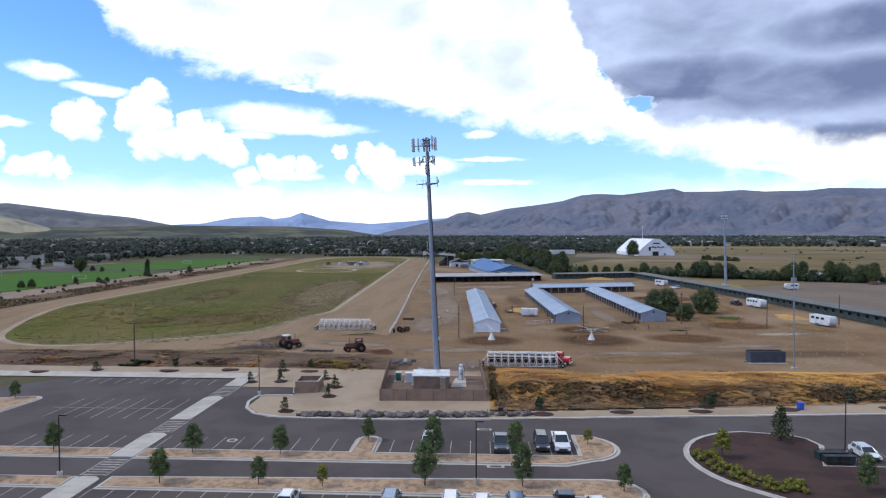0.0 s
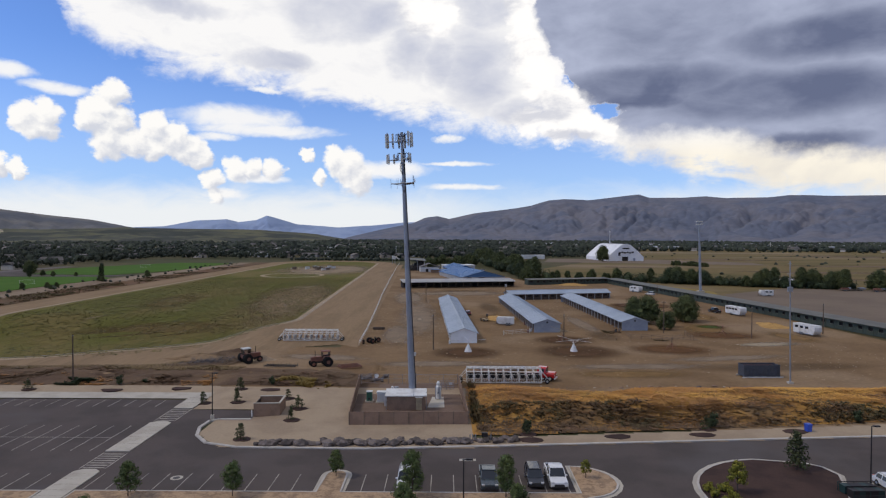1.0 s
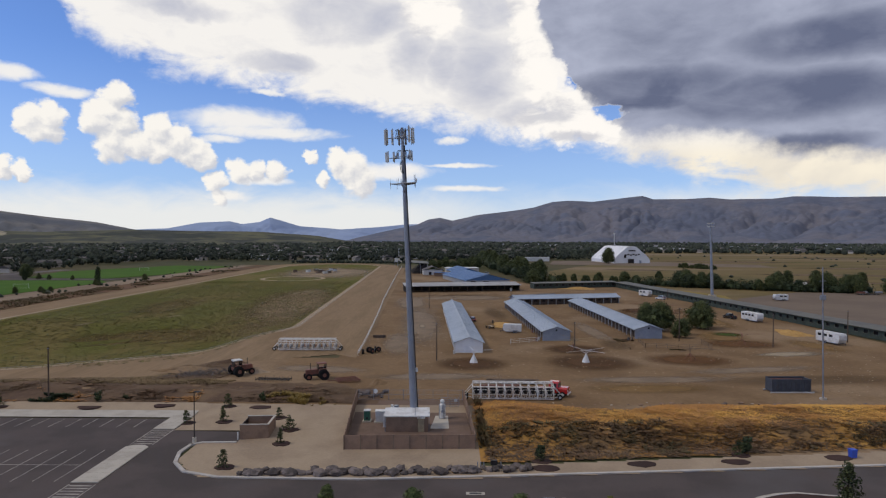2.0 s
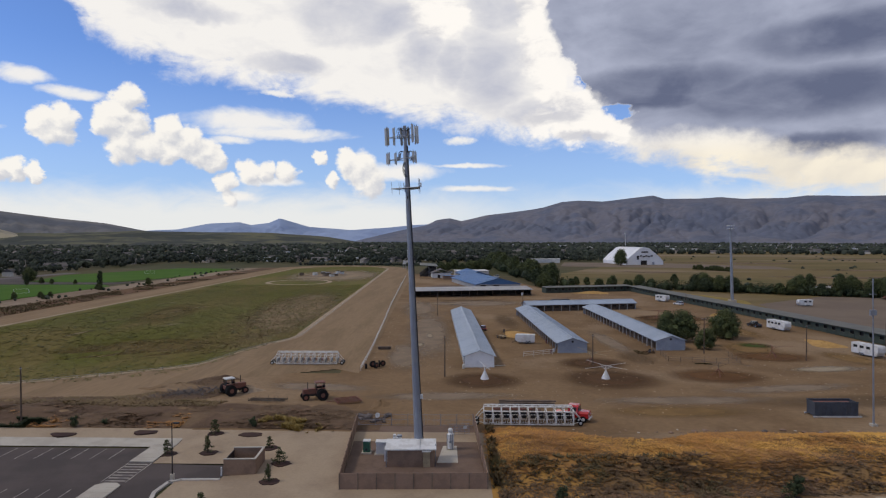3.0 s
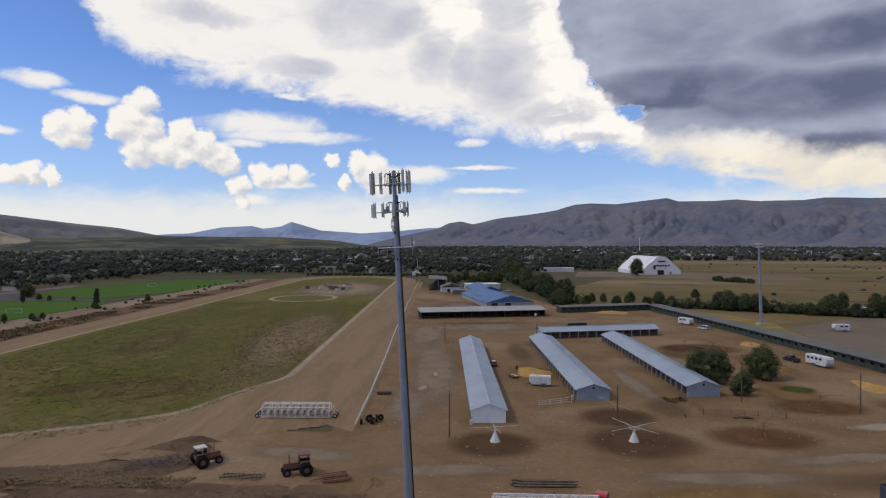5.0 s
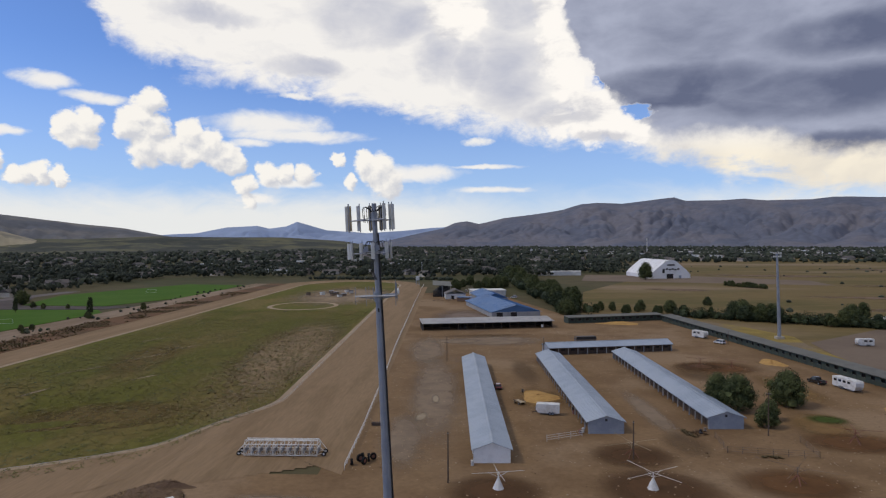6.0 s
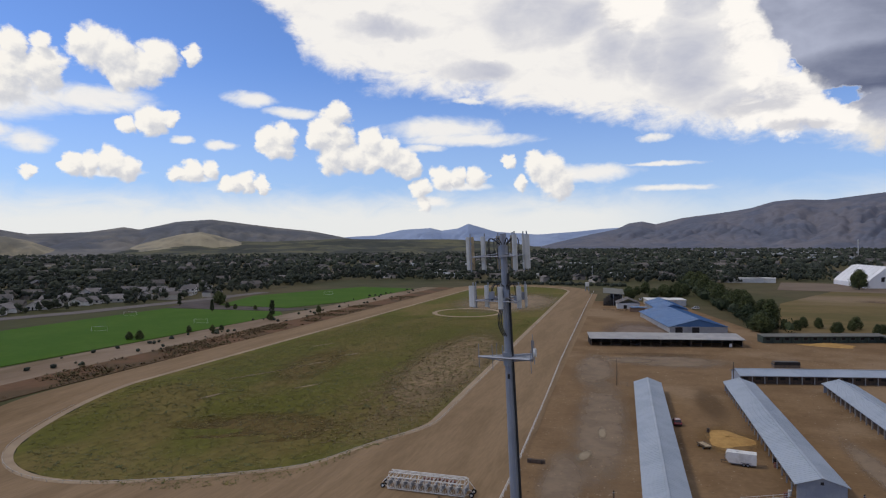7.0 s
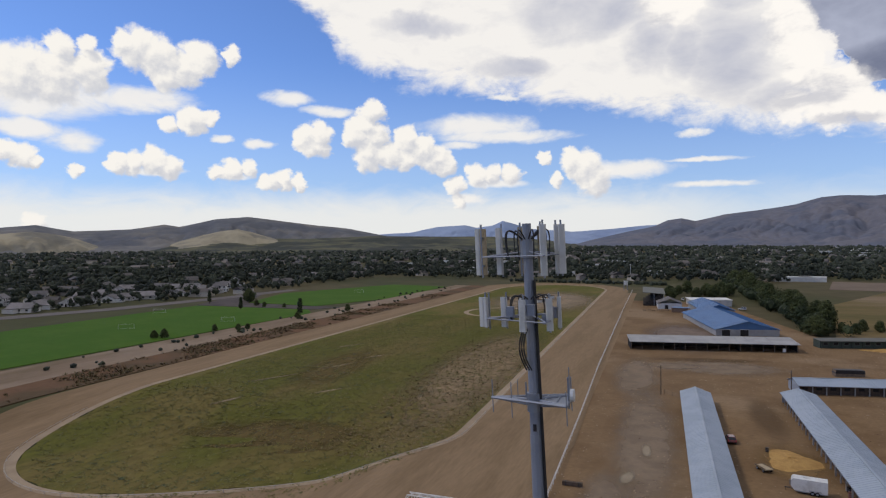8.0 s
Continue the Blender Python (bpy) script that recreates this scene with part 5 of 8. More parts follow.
def barn(x, y, turn, width, length, label, wall, gable, open_left=True, open_right=True, door=False, hood=0.9, eave=2.75, ridge=4.0, trim=None, roof=None):
    """A long stable: two rows of stalls back to back under a ridge roof; along y from its near gable."""
    b = thing("stable_barn", pose(x, y, 0, 0, 0, turn), label, "barn", "long stable barns")
    part("roof", gable_roof(width, length, eave, ridge), roof or ROOF, b, "ribbed blue-grey sheet roof")
    inset = hood if open_left or open_right else 0.0
    xl, xr = -width / 2 + (inset if open_left else 0), width / 2 - (inset if open_right else 0)
    # solid block; its dark colour paints the shade within the stalls
    part("core", M().prism([(xl, 0.2), (xr, 0.2), (xr, length - 0.2), (xl, length - 0.2)], 0, eave - 0.02), DARKIN, b, "solid dark block for the shade inside stalls")
    for y0 in (0.0, length):
        part("gable_wall", M().add([(-width / 2, y0 - 0.06, 0), (width / 2, y0 - 0.06, 0), (width / 2, y0 - 0.06, eave - 0.02), (0, y0 - 0.06, ridge - 0.02), (-width / 2, y0 - 0.06, eave - 0.02),
                                    (-width / 2, y0 + 0.06, 0), (width / 2, y0 + 0.06, 0), (width / 2, y0 + 0.06, eave - 0.02), (0, y0 + 0.06, ridge - 0.02), (-width / 2, y0 + 0.06, eave - 0.02)],
                                   [(0, 1, 2, 3, 4), (9, 8, 7, 6, 5), (0, 5, 6, 1), (1, 6, 7, 2), (2, 7, 8, 3), (3, 8, 9, 4), (4, 9, 5, 0)]), gable, b)
    for i in range(int(width / 0.6)):
        xx = -width / 2 + 0.3 + 0.6 * i
        part("batten", M().box((xx, -0.075, eave / 2), (0.05, 0.04, eave - 0.1)), gable, b)
    pitch = 3.66
    count = int(length / pitch)
    front, post, shut = stall_front(pitch - 0.15).mesh("stall_front"), M().box((0, 0, eave / 2), (0.26, 0.26, eave)).mesh("post"), M().box((0, 0, 1.05), (1.3, 0.06, 2.1)).mesh("stall_door")
    for s, is_open in ((-1, open_left), (1, open_right)):
        for i in range(count):
            yy = (i + 0.5) * length / count
            if is_open:
                part("stall_front", front, wall, b, at=pose(s * (width / 2 - inset + 0.04), yy, 0, 0, 0, 90))
                part("post", post, SHEDROOF if trim is None else trim, b, at=pose(s * (width / 2 - 0.1), i * length / count + 0.15, 0))
            else:
                part("stall_door", shut, wall, b, at=pose(s * (width / 2 + 0.03), yy, 0, 0, 0, 90))
        if not is_open:
            part("side_wall", M().box((s * (width / 2 - 0.06), length / 2, (eave - 0.02) / 2), (0.1, length - 0.3, eave - 0.02)), gable, b)
    if door:
        part("vent", M().box((0, -0.1, ridge - 1.0), (0.5, 0.08, 0.5)), DARKIN, b, "small dark vent")
    part("eave_trim", M().box((-width / 2 - 0.43, length / 2, eave - 0.22), (0.05, length + 0.9, 0.14)).box((width / 2 + 0.43, length / 2, eave - 0.22), (0.05, length + 0.9, 0.14)), STEEL, b)
    return b


barn(9.75, 47.3, 2.5, 7.0, 94, "long low barn with a ribbed blue-grey roof and white gable", WHITEBARN, WHITEBARN, False, False)
barn(35.0, 66.5, 2.5, 7.8, 82, "long stable with a blue-grey roof and open stall fronts", POLEWOOD, GREYWALL, True, True, True)
barn(62.3, 71.0, 2.5, 7.9, 83, "long stable with a blue-grey roof and a row of dark stalls", POLEWOOD, GREYWALL, True, True, True)
barn(79.2, 173.6, 102.5, 8.0, 48, "long stable standing across the yard with dark stall openings", POLEWOOD, GREYWALL, True, True)


def long_stable(name, x, y, turn, length, width, high, label):
    """A flat-sloped stable row with square openings towards the yard; along x."""
    b = thing(name, pose(x, y, 0, 0, 0, turn), label, "stable row")
    part("roof", M().along_x([(-0.9, high - 0.15), (width, high + 0.25), (width, high + 0.4), (-0.9, high)], -0.3, length + 0.3), OLIVEROOF, b, "weathered dark green sheet roof")
    # filled solid, coloured dark as the shade behind the openings
    part("core", M().box((length / 2, width / 2 + 0.2, high / 2 - 0.1), (length, width - 0.5, high - 0.2)), DARKIN, b, "solid dark block for the shade inside stalls")
    pitch = 3.8
    count = int(length / pitch)
    w = pitch
    f = M()
    f.box((-w * 0.36, 0, high / 2 - 0.1), (w * 0.28, 0.1, high - 0.2)).box((w * 0.36, 0, high / 2 - 0.1), (w * 0.28, 0.1, high - 0.2))
    f.box((0, 0, 0.6), (w * 0.44, 0.1, 1.2)).box((0, 0, high - 0.45), (w * 0.44, 0.1, 0.5))
    fm, post, frame_m = f.mesh("stall_front"), M().box((0, -0.85, high / 2 - 0.12), (0.12, 0.12, high - 0.24)).mesh("post"), M().box((0, -0.07, 1.25), (w * 0.48, 0.04, 0.1)).box((-w * 0.24, -0.07, 1.8), (0.1, 0.04, 1.1)).box((w * 0.24, -0.07, 1.8), (0.1, 0.04, 1.1)).mesh("frame")
    for i in range(count):
        part("stall_front", fm, GREENWALL, b, at=pose((i + 0.5) * length / count, 0, 0))
        part("opening_trim", frame_m, OLIVEROOF, b, at=pose((i + 0.5) * length / count, 0, 0))
        part("post", post, GREENWALL, b, at=pose(i * length / count, 0, 0))
    for xx in (-0.05, length + 0.05):
        part("end_wall", M().box((xx, width / 2, high / 2), (0.1, width, high)), GREENWALL, b)
    part("back_wall", M().box((length / 2, width, high / 2), (length, 0.1, high)), GREENWALL, b)
    return b


long_stable("boundary_stable", 101.5, 258, -82.0, 240, 5.5, 3.0, "very long dark green stable row along the yard's edge")
long_stable("far_stable", 52.5, 246, 16.5, 52, 5.5, 3.0, "dark green stable row across the end of the yard")

# open shed with a pale roof
s = thing("open_shed", pose(-18.0, 219.5, 0, 0, 0, 11.2), "long open-fronted shed with a pale sheet roof", "shed")
part("roof", M().along_x([(-0.8, 3.1), (11.5, 4.1), (11.5, 4.25), (-0.8, 3.25)], -0.5, 62.8), SHEDROOF, s, "pale weathered sheet roof")
for i in range(16):
    part("roof_rib", M().along_x([(-0.82, 3.25), (11.52, 4.25), (11.52, 4.31), (-0.82, 3.31)], i * 4.1 - 0.1, i * 4.1 + 0.02), STEEL, s)
    part("post", M().box((i * 4.1 + 0.2, 0, 1.55), (0.2, 0.2, 3.1)), TIMBER, s)
part("back_wall", M().box((31.1, 11, 2.0), (62, 0.15, 4.0)), DARKIN, s, "dark back wall")
for x in (0, 62.2):
    part("end_wall", M().box((x, 6, 1.8), (0.15, 10, 3.4)), DARKIN, s)
for i in range(0, 15, 2):
    part("pen_rail", M().box((i * 4.1 + 2.2, 0.1, 1.1), (4.0, 0.06, 0.12)).box((i * 4.1 + 2.2, 0.1, 0.6), (4.0, 0.06, 0.12)), DARKMETAL, s)
for x in (20, 41):
    part("inner_partition", M().box((x, 5, 1.5), (0.1, 9, 2.8)), DARKIN, s)
part("white_door", M().box((57, -0.05, 0.9), (1.2, 0.06, 1.4)), WHITEMETAL, s)


def blue_barn(x, y, turn, width, length, eave, ridge, wide_roof=True):
    b = thing("blue_roof_barn", pose(x, y, 0, 0, 0, turn), "wide pale barn with a bright blue metal roof", "barn", "blue-roofed barns")
    part("roof", gable_roof(width, length, eave, ridge, 0.7, 1.2, 0.1), BLUEROOF, b, "blue ribbed metal roof")
    part("wall", M().prism([(-width / 2, 0), (width / 2, 0), (width / 2, length), (-width / 2, length)], 0, eave - 0.05), SHEDROOF, b, "pale grey walls")
    for y0 in (-0.06, length):
        part("gable", M().add([(-width / 2, y0, eave - 0.05), (width / 2, y0, eave - 0.05), (0, y0, ridge - 0.02), (-width / 2, y0 + 0.06, eave - 0.05), (width / 2, y0 + 0.06, eave - 0.05), (0, y0 + 0.06, ridge - 0.02)],
                              [(0, 1, 2), (5, 4, 3), (0, 3, 4, 1), (1, 4, 5, 2), (2, 5, 3, 0)]), BLUEROOF, b, "blue sheeted gable")
    # dark slabs on the wall, painted as the shade in doorways
    for xx in (-width * 0.34, width * -0.05):
        part("doorway_shade", M().box((xx, -0.08, 1.4), (3.4, 0.12, 2.8)), DARKIN, b, "dark slab painted as a shaded doorway")
        part("door_frame", M().box((xx, -0.1, 2.9), (3.8, 0.12, 0.2)), WHITEMETAL, b)
    return b


blue_barn(28.0, 270.5, 13, 27, 66, 3.0, 6.6)
blue_barn(18.5, 342, 10, 17, 45, 3.6, 6.4)
w = thing("white_roof_building", pose(16, 396, 0, 0, 0, 10), "low building with a flat white roof", "building")
part("wall", M().box((0, 8, 1.9), (25, 16, 3.8)), WHITEWALL, w)
part("roof", M().box((0, 8, 4.0), (26, 17, 0.35)), WHITEMETAL, w, "flat white roof")
part("doorway_shade", M().box((-6, -0.02, 1.3), (2.4, 0.1, 2.6)), DARKIN, w)

# grandstand by the finish
g = thing("grandstand", pose(-22, 386, 0, 0, 0, 4), "covered racecourse grandstand with dark seating tiers", "grandstand")
for i in range(7):
    part("tier", M().box((-2 + i * 1.6, 25, 0.6 + i * 0.55), (1.6, 46, 1.2 + i * 1.1)), DARKIN, g)
part("back_wall", M().box((9.6, 25, 3.6), (0.3, 48, 7.2)), WHITEWALL, g, "pale back wall")
part("roof", M().add([(-3, 1, 8.6), (11, 1, 7.6), (11, 49, 7.6), (-3, 49, 8.6), (-3, 1, 8.9), (11, 1, 7.9), (11, 49, 7.9), (-3, 49, 8.9)],
                     [(3, 2, 1, 0), (4, 5, 6, 7), (0, 1, 5, 4), (1, 2, 6, 5), (2, 3, 7, 6), (3, 0, 4, 7)]), OLIVEROOF, g, "grey sheet roof")
for i in range(6):
    part("roof_post", M().box((4, 2 + i * 9.2, 4), (0.3, 0.3, 8)), STEEL, g)
p = thing("race_office", pose(-8, 372, 0, 0, 0, 6), "low office with a dark grey gabled roof", "building")
part("wall", M().box((0, 8, 1.8), (14, 16, 3.6)), WHITEWALL, p)
part("roof", gable_roof(14, 16, 3.6, 6.4, 0.6, 1.5, 0.12), HOUSEROOF, p, "dark shingled roof")
part("doorway_shade", M().box((-2, -0.05, 1.2), (2, 0.12, 2.4)), DARKIN, p)
p = thing("ticket_booth", pose(-2, 355, 0, 0, 0, 5), "small tan booth with a pale blue roof", "kiosk")
part("wall", M().box((0, 2.5, 1.3), (9, 5, 2.6)), BLOCK, p)
part("roof", M().box((1, 2.5, 2.75), (10, 6, 0.25)), BLUEROOF, p)
for i in range(6):
    t = thing("picnic_table", pose(-22 + i * 2.6, 357 + (i % 2) * 4, 0, 0, 0, 10 * i), "dark wooden picnic table in front of the grandstand", "table", "picnic tables")
    part("tabletop", M().box((0, 0, 0.74), (1.8, 0.8, 0.06)), POLEWOOD, t)
    for yy in (-0.65, 0.65):
        part("bench", M().box((0, yy, 0.44), (1.8, 0.28, 0.05)), POLEWOOD, t)
    for xx in (-0.7, 0.7):
        part("leg", M().box((xx, 0, 0.36), (0.08, 1.3, 0.1)).box((xx, 0, 0.37), (0.08, 0.1, 0.7)), POLEWOOD, t)
w = thing("judges_stand", pose(-47, 505, 0), "slim white judges' stand beyond the track", "tower")
part("cabin", M().box((0, 0, 6), (3, 3, 3)), WHITEMETAL, w)
part("roof", M().box((0, 0, 7.7), (3.6, 3.6, 0.3)), WHITEMETAL, w)
for i, j in ((-1, -1), (1, -1), (1, 1), (-1, 1)):
    part("leg", M().box((i * 1.3, j * 1.3, 2.25), (0.25, 0.25, 4.5)), STEEL, w)


w = thing("hay_stack", pose(51.5, 191.5, 0, 0, 0, 12), "dark tarpaulin-covered stack of bales behind the stable", "hay stack")
part("bales", M().box((0, 0, 1.0), (8.6, 2.6, 2.0)), TIMBER, w)
part("cover", M().box((0, 0, 1.55), (8.8, 2.8, 1.1), top=0.93), DARKMETAL, w, "dark sagging cover")


# rails of the track
def rail(name, pts, high, gap, label, flat=False, mm=WHITEMETAL, thick=0.07):
    r = thing(name, pose(0, 0, 0), label, "rail")
    run, post = M(), M().tube((0, 0, 0), (0, 0, high), 0.05, n=6).mesh("post")
    total = 0.0
    for p, q in zip(pts, pts[1:]):
        a0, b0 = Vector((*p, hgt(*p) + 0.05)), Vector((*q, hgt(*q) + 0.05))
        run.tube(a0 + Vector((0, 0, high)), b0 + Vector((0, 0, high)), thick, n=6)
        if flat:
            run.tube(a0 + Vector((0, 0, high * 0.55)), b0 + Vector((0, 0, high * 0.55)), 0.05, n=6)
        n0 = max(1, round((b0 - a0).length / gap))
        for i in range(n0):
            c = a0.lerp(b0, i / n0)
            if c.y < 330:
                part("post", post, mm, r, at=Matrix.Translation(c))
    part("top_rail", run, mm, r)
    return r


rail("outer_rail", [(-17.6, 42.5), (-18.6, 67), (-21.6, 120), (-25.4, 180), (-30.8, 284), (-36, 390), (-41, 500)], 1.1, 3.0, "white rail along the home straight", True)
bend = oval(lambda t: 0.1)
rail("inner_rail", bend[2:49], 0.55, 4.5, "low pale rail round the infield", mm=KERB, thick=0.045)


# starting gates
def starting_gate(x, y, turn, dark):
    g = thing("starting_gate", pose(x, y, 0, 0, 0, turn), "white tubular horse-racing starting gate on wheels" + (" with dark padded stalls" if dark else ""), "starting gate", "starting gates")
    n, w = 10, 1.45
    length = n * w
    stall = M()
    for yy in (-1.5, 1.5):
        stall.tube((0, yy, 0.25), (0, yy, 2.45), 0.1, n=6)
    for zz in (0.5, 1.1, 1.7, 2.4):
        stall.tube((0, -1.5, zz), (0, 1.5, zz), 0.07, n=5)
    stall.tube((0, -1.5, 2.4), (0, -0.6, 2.95), 0.045, n=5).tube((0, 1.5, 2.4), (0, 0.6, 2.95), 0.045, n=5)
    sm = stall.mesh("stall_divider")
    leaf = M()
    for s in (-1, 1):
        leaf.tube((s * 0.08, -1.55, 0.6), (s * 0.62, -1.75, 0.6), 0.05, n=5).tube((s * 0.08, -1.55, 1.9), (s * 0.62, -1.75, 1.9), 0.05, n=5)
        leaf.tube((s * 0.62, -1.75, 0.6), (s * 0.62, -1.75, 1.9), 0.05, n=5).tube((s * 0.1, -1.55, 0.6), (s * 0.62, -1.75, 1.9), 0.04, n=5)
    lm = leaf.mesh("stall_gate")
    pad = M().box((0, 0.2, 1.0), (0.22, 2.3, 0.8)).mesh("stall_pad")
    for i in range(n + 1):
        part("stall_divider", sm, GATEPAINT, g, at=pose(-length / 2 + i * w, 0, 0))
        part("stall_pad", pad, CABLE if dark else STEEL, g, at=pose(-length / 2 + i * w, 0, 0))
        if i < n:
            part("stall_gate", lm, GATEPAINT, g, at=pose(-length / 2 + (i + 0.5) * w, 0, 0))
            if dark:
                part("back_pad", M().box((-length / 2 + (i + 0.5) * w, 1.5, 1.0), (w * 0.8, 0.1, 1.1)), CABLE, g)
    top = M()
    for yy, zz in ((-0.6, 2.95), (0.6, 2.95), (-1.5, 2.4), (1.5, 2.4), (-1.5, 0.3), (1.5, 0.3)):
        top.tube((-length / 2, yy, zz), (length / 2, yy, zz), 0.11, n=6)
    for i in range(n):
        x0 = -length / 2 + i * w
        top.tube((x0, -0.6, 2.95), (x0 + w, 0.6, 2.95), 0.03, n=4).tube((x0, 0.6, 2.95), (x0 + w, -0.6, 2.95), 0.03, n=4)
    for s in (-1, 1):
        e = s * length / 2
        for yy in (-1.2, 1.2):
            top.tube((e, yy, 2.4), (e + s * 1.4, yy * 0.7, 0.9), 0.06, n=5).tube((e, yy, 0.4), (e + s * 1.4, yy * 0.7, 0.7), 0.06, n=5)
    part("truss", top, GATEPAINT, g, "white tubular truss")
    for s in (-1, 1):
        for yy in (-0.9, 0.9):
            wh = part("wheel", M().tube((s * (length / 2 + 1.2), yy - 0.13, 0.45), (s * (length / 2 + 1.2), yy + 0.13, 0.45), 0.45, n=14), TYRE, g)
            part("rim", M().tube((s * (length / 2 + 1.2), yy - 0.15, 0.45), (s * (length / 2 + 1.2), yy + 0.15, 0.45), 0.22, n=10), WHITEMETAL, wh)
    return g


starting_gate(-31.7, 50.5, 1, False)
starting_gate(16.3, 2.2, -1, True)
r = thing("gate_marker_boards", pose(-31, 55.5, 0.05), "rust-red boards lying behind the starting gate", "boards")
for i in range(3):
    part("board", M().box((i * 2.2 - 2.2, 0.3 * (i % 2), 0.15), (2.1, 0.5, 0.3)), RUST, r)


# vehicles
def wheel(parent, x, y, r, w, rim_mat=None, k=0.55):
    wh = part("wheel", M().tube((0, -w / 2, 0), (0, w / 2, 0), r, n=16).tube((0, -w / 2 + 0.02, 0), (0, w / 2 - 0.02, 0), r * 1.03, n=16), TYRE, parent, at=pose(x, y, r))
    part("rim", M().tube((0, -w / 2 - 0.01, 0), (0, w / 2 + 0.01, 0), r * k, n=12), rim_mat or STEEL, wh)


def tractor(x, y, turn, paint, label, roof):
    t = thing("tractor", pose(x, y, hgt(x, y), 0, 0, turn) @ Matrix.Scale(1.18, 4), label, "tractor", "tractors")
    part("hood", M().box((1.3, 0, 1.35), (1.9, 0.75, 0.8)).box((2.3, 0, 1.3), (0.12, 0.7, 0.7)), paint, t, "rusty red engine hood")
    part("chassis", M().box((0.6, 0, 0.8), (3.2, 0.55, 0.45)), DARKMETAL, t)
    cab = part("cab", M().box((-0.45, 0, 1.25), (1.5, 1.35, 0.5)), paint, t)
    for i, j in ((0.25, 0.62), (0.25, -0.62), (-1.1, 0.62), (-1.1, -0.62)):
        part("pillar", M().box((i, j, 2.05), (0.08, 0.08, 1.2)), DARKMETAL, cab)
    part("windscreen", M().box((0.27, 0, 2.05), (0.03, 1.15, 1.0)), GLASS, cab)
    part("rear_window", M().box((-1.1, 0, 2.05), (0.03, 1.15, 1.0)), GLASS, cab)
    part("roof", M().box((-0.42, 0, 2.72), (1.65, 1.5, 0.16), top=0.92), roof, cab)
    part("seat", M().box((-0.6, 0, 1.6), (0.45, 0.5, 0.15)).box((-0.85, 0, 1.85), (0.1, 0.5, 0.5)), CABLE, cab)
    part("exhaust", M().tube((1.6, 0.25, 1.7), (1.6, 0.25, 2.9), 0.06, n=6), DARKMETAL, t)
    for s in (-1, 1):
        wheel(t, -0.55, s * 0.95, 0.88, 0.5, WHITEMETAL if paint is not RUST else RUST)
        wheel(t, -0.55, s * 1.5, 0.86, 0.42, RUST, 0.4)
        wheel(t, 2.0, s * 0.75, 0.55, 0.32, RUST)
        part("mudguard", M().box((-0.5, s * 0.9, 1.85), (1.3, 0.5, 0.08)), paint, t)
    part("hitch", M().tube((-1.2, 0, 0.6), (-2.0, 0, 0.5), 0.07, n=6), DARKMETAL, t)
    return t


tractor(-22.0, 17.4, 205, RUST, "old rusty red tractor with dual rear wheels", RUST)
tractor(-39.6, 20.6, 40, RUST, "old dark red tractor with a pale cab roof", PANELW)
h = thing("disc_harrow", pose(-15.8, 14.8, hgt(-15.8, 14.8), 0, 0, 25), "rusty folding disc harrow lying on the dirt", "harrow")
for i in range(5):
    part("beam", M().box((0, -1.6 + 0.8 * i, 0.55), (4.6, 0.12, 0.12)), RUST, h)
for i in range(12):
    part("disc", M().tube((-2.1 + 0.38 * i, -1.2, 0.3), (-2.1 + 0.38 * i + 0.05, -1.2, 0.3), 0.3, n=10).tube((-2.1 + 0.38 * i, 1.2, 0.3), (-2.1 + 0.38 * i + 0.05, 1.2, 0.3), 0.3, n=10), RUST, h)
part("drawbar", M().box((-2.2, 0, 0.5), (0.15, 3.4, 0.15)).box((2.2, 0, 0.5), (0.15, 3.4, 0.15)).tube((-2.2, 0, 0.5), (-4.0, 0, 0.5), 0.07, n=6), RUST, h)
h = thing("chain_harrow", pose(-30.5, 14.2, hgt(-30.5, 14.2), 0, 0, -4), "dark spiked drag harrow at the edge of the weeds", "harrow")
for i in range(4):
    part("beam", M().box((0, -0.9 + 0.6 * i, 0.45), (7.0, 0.1, 0.1)), DARKMETAL, h)
for i in range(16):
    part("tine", M().tube((-3.4 + 0.45 * i, -0.9 + 0.6 * (i % 4), 0.9), (-3.4 + 0.45 * i, -0.9 + 0.6 * (i % 4), 0.0), 0.04, n=5), DARKMETAL, h)


def sweep(x, y, label, arm_mat, cone=True, turn=0.0, tilt=6, arms=4, reach=6.0):
    """A hot walker for horses: a stand with long arms."""
    s = thing("horse_walker", pose(x, y, hgt(x, y), 0, 0, turn), label, "horse walker", "horse walkers")
    if cone:
        part("base_cone", M().tube((0, 0, 0), (0, 0, 1.9), 1.0, 0.14, n=8), WHITEMETAL, s, "white metal cone")
    else:
        part("base_frame", M().tube((-1, -1, 0), (0, 0, 1.6), 0.07, n=5).tube((1, -1, 0), (0, 0, 1.6), 0.07, n=5).tube((1, 1, 0), (0, 0, 1.6), 0.07, n=5).tube((-1, 1, 0), (0, 0, 1.6), 0.07, n=5), RUST, s)
    part("mast", M().tube((0, 0, 1.5), (0, 0, 2.9), 0.08, n=8), arm_mat, s)
    for i in range(arms):
        a0 = radians(360 / arms * i + 12)
        part("arm", M().tube((0, 0, 2.0), (math.cos(a0) * 1.8, math.sin(a0) * 1.8, 2.9), 0.035, n=5).tube((0, 0, 2.8), (math.cos(a0) * reach, math.sin(a0) * reach, 2.9 + math.tan(radians(tilt * (1 if i % 2 else -0.3))) * reach * 0.3), 0.04, n=5), arm_mat, s)
    return s


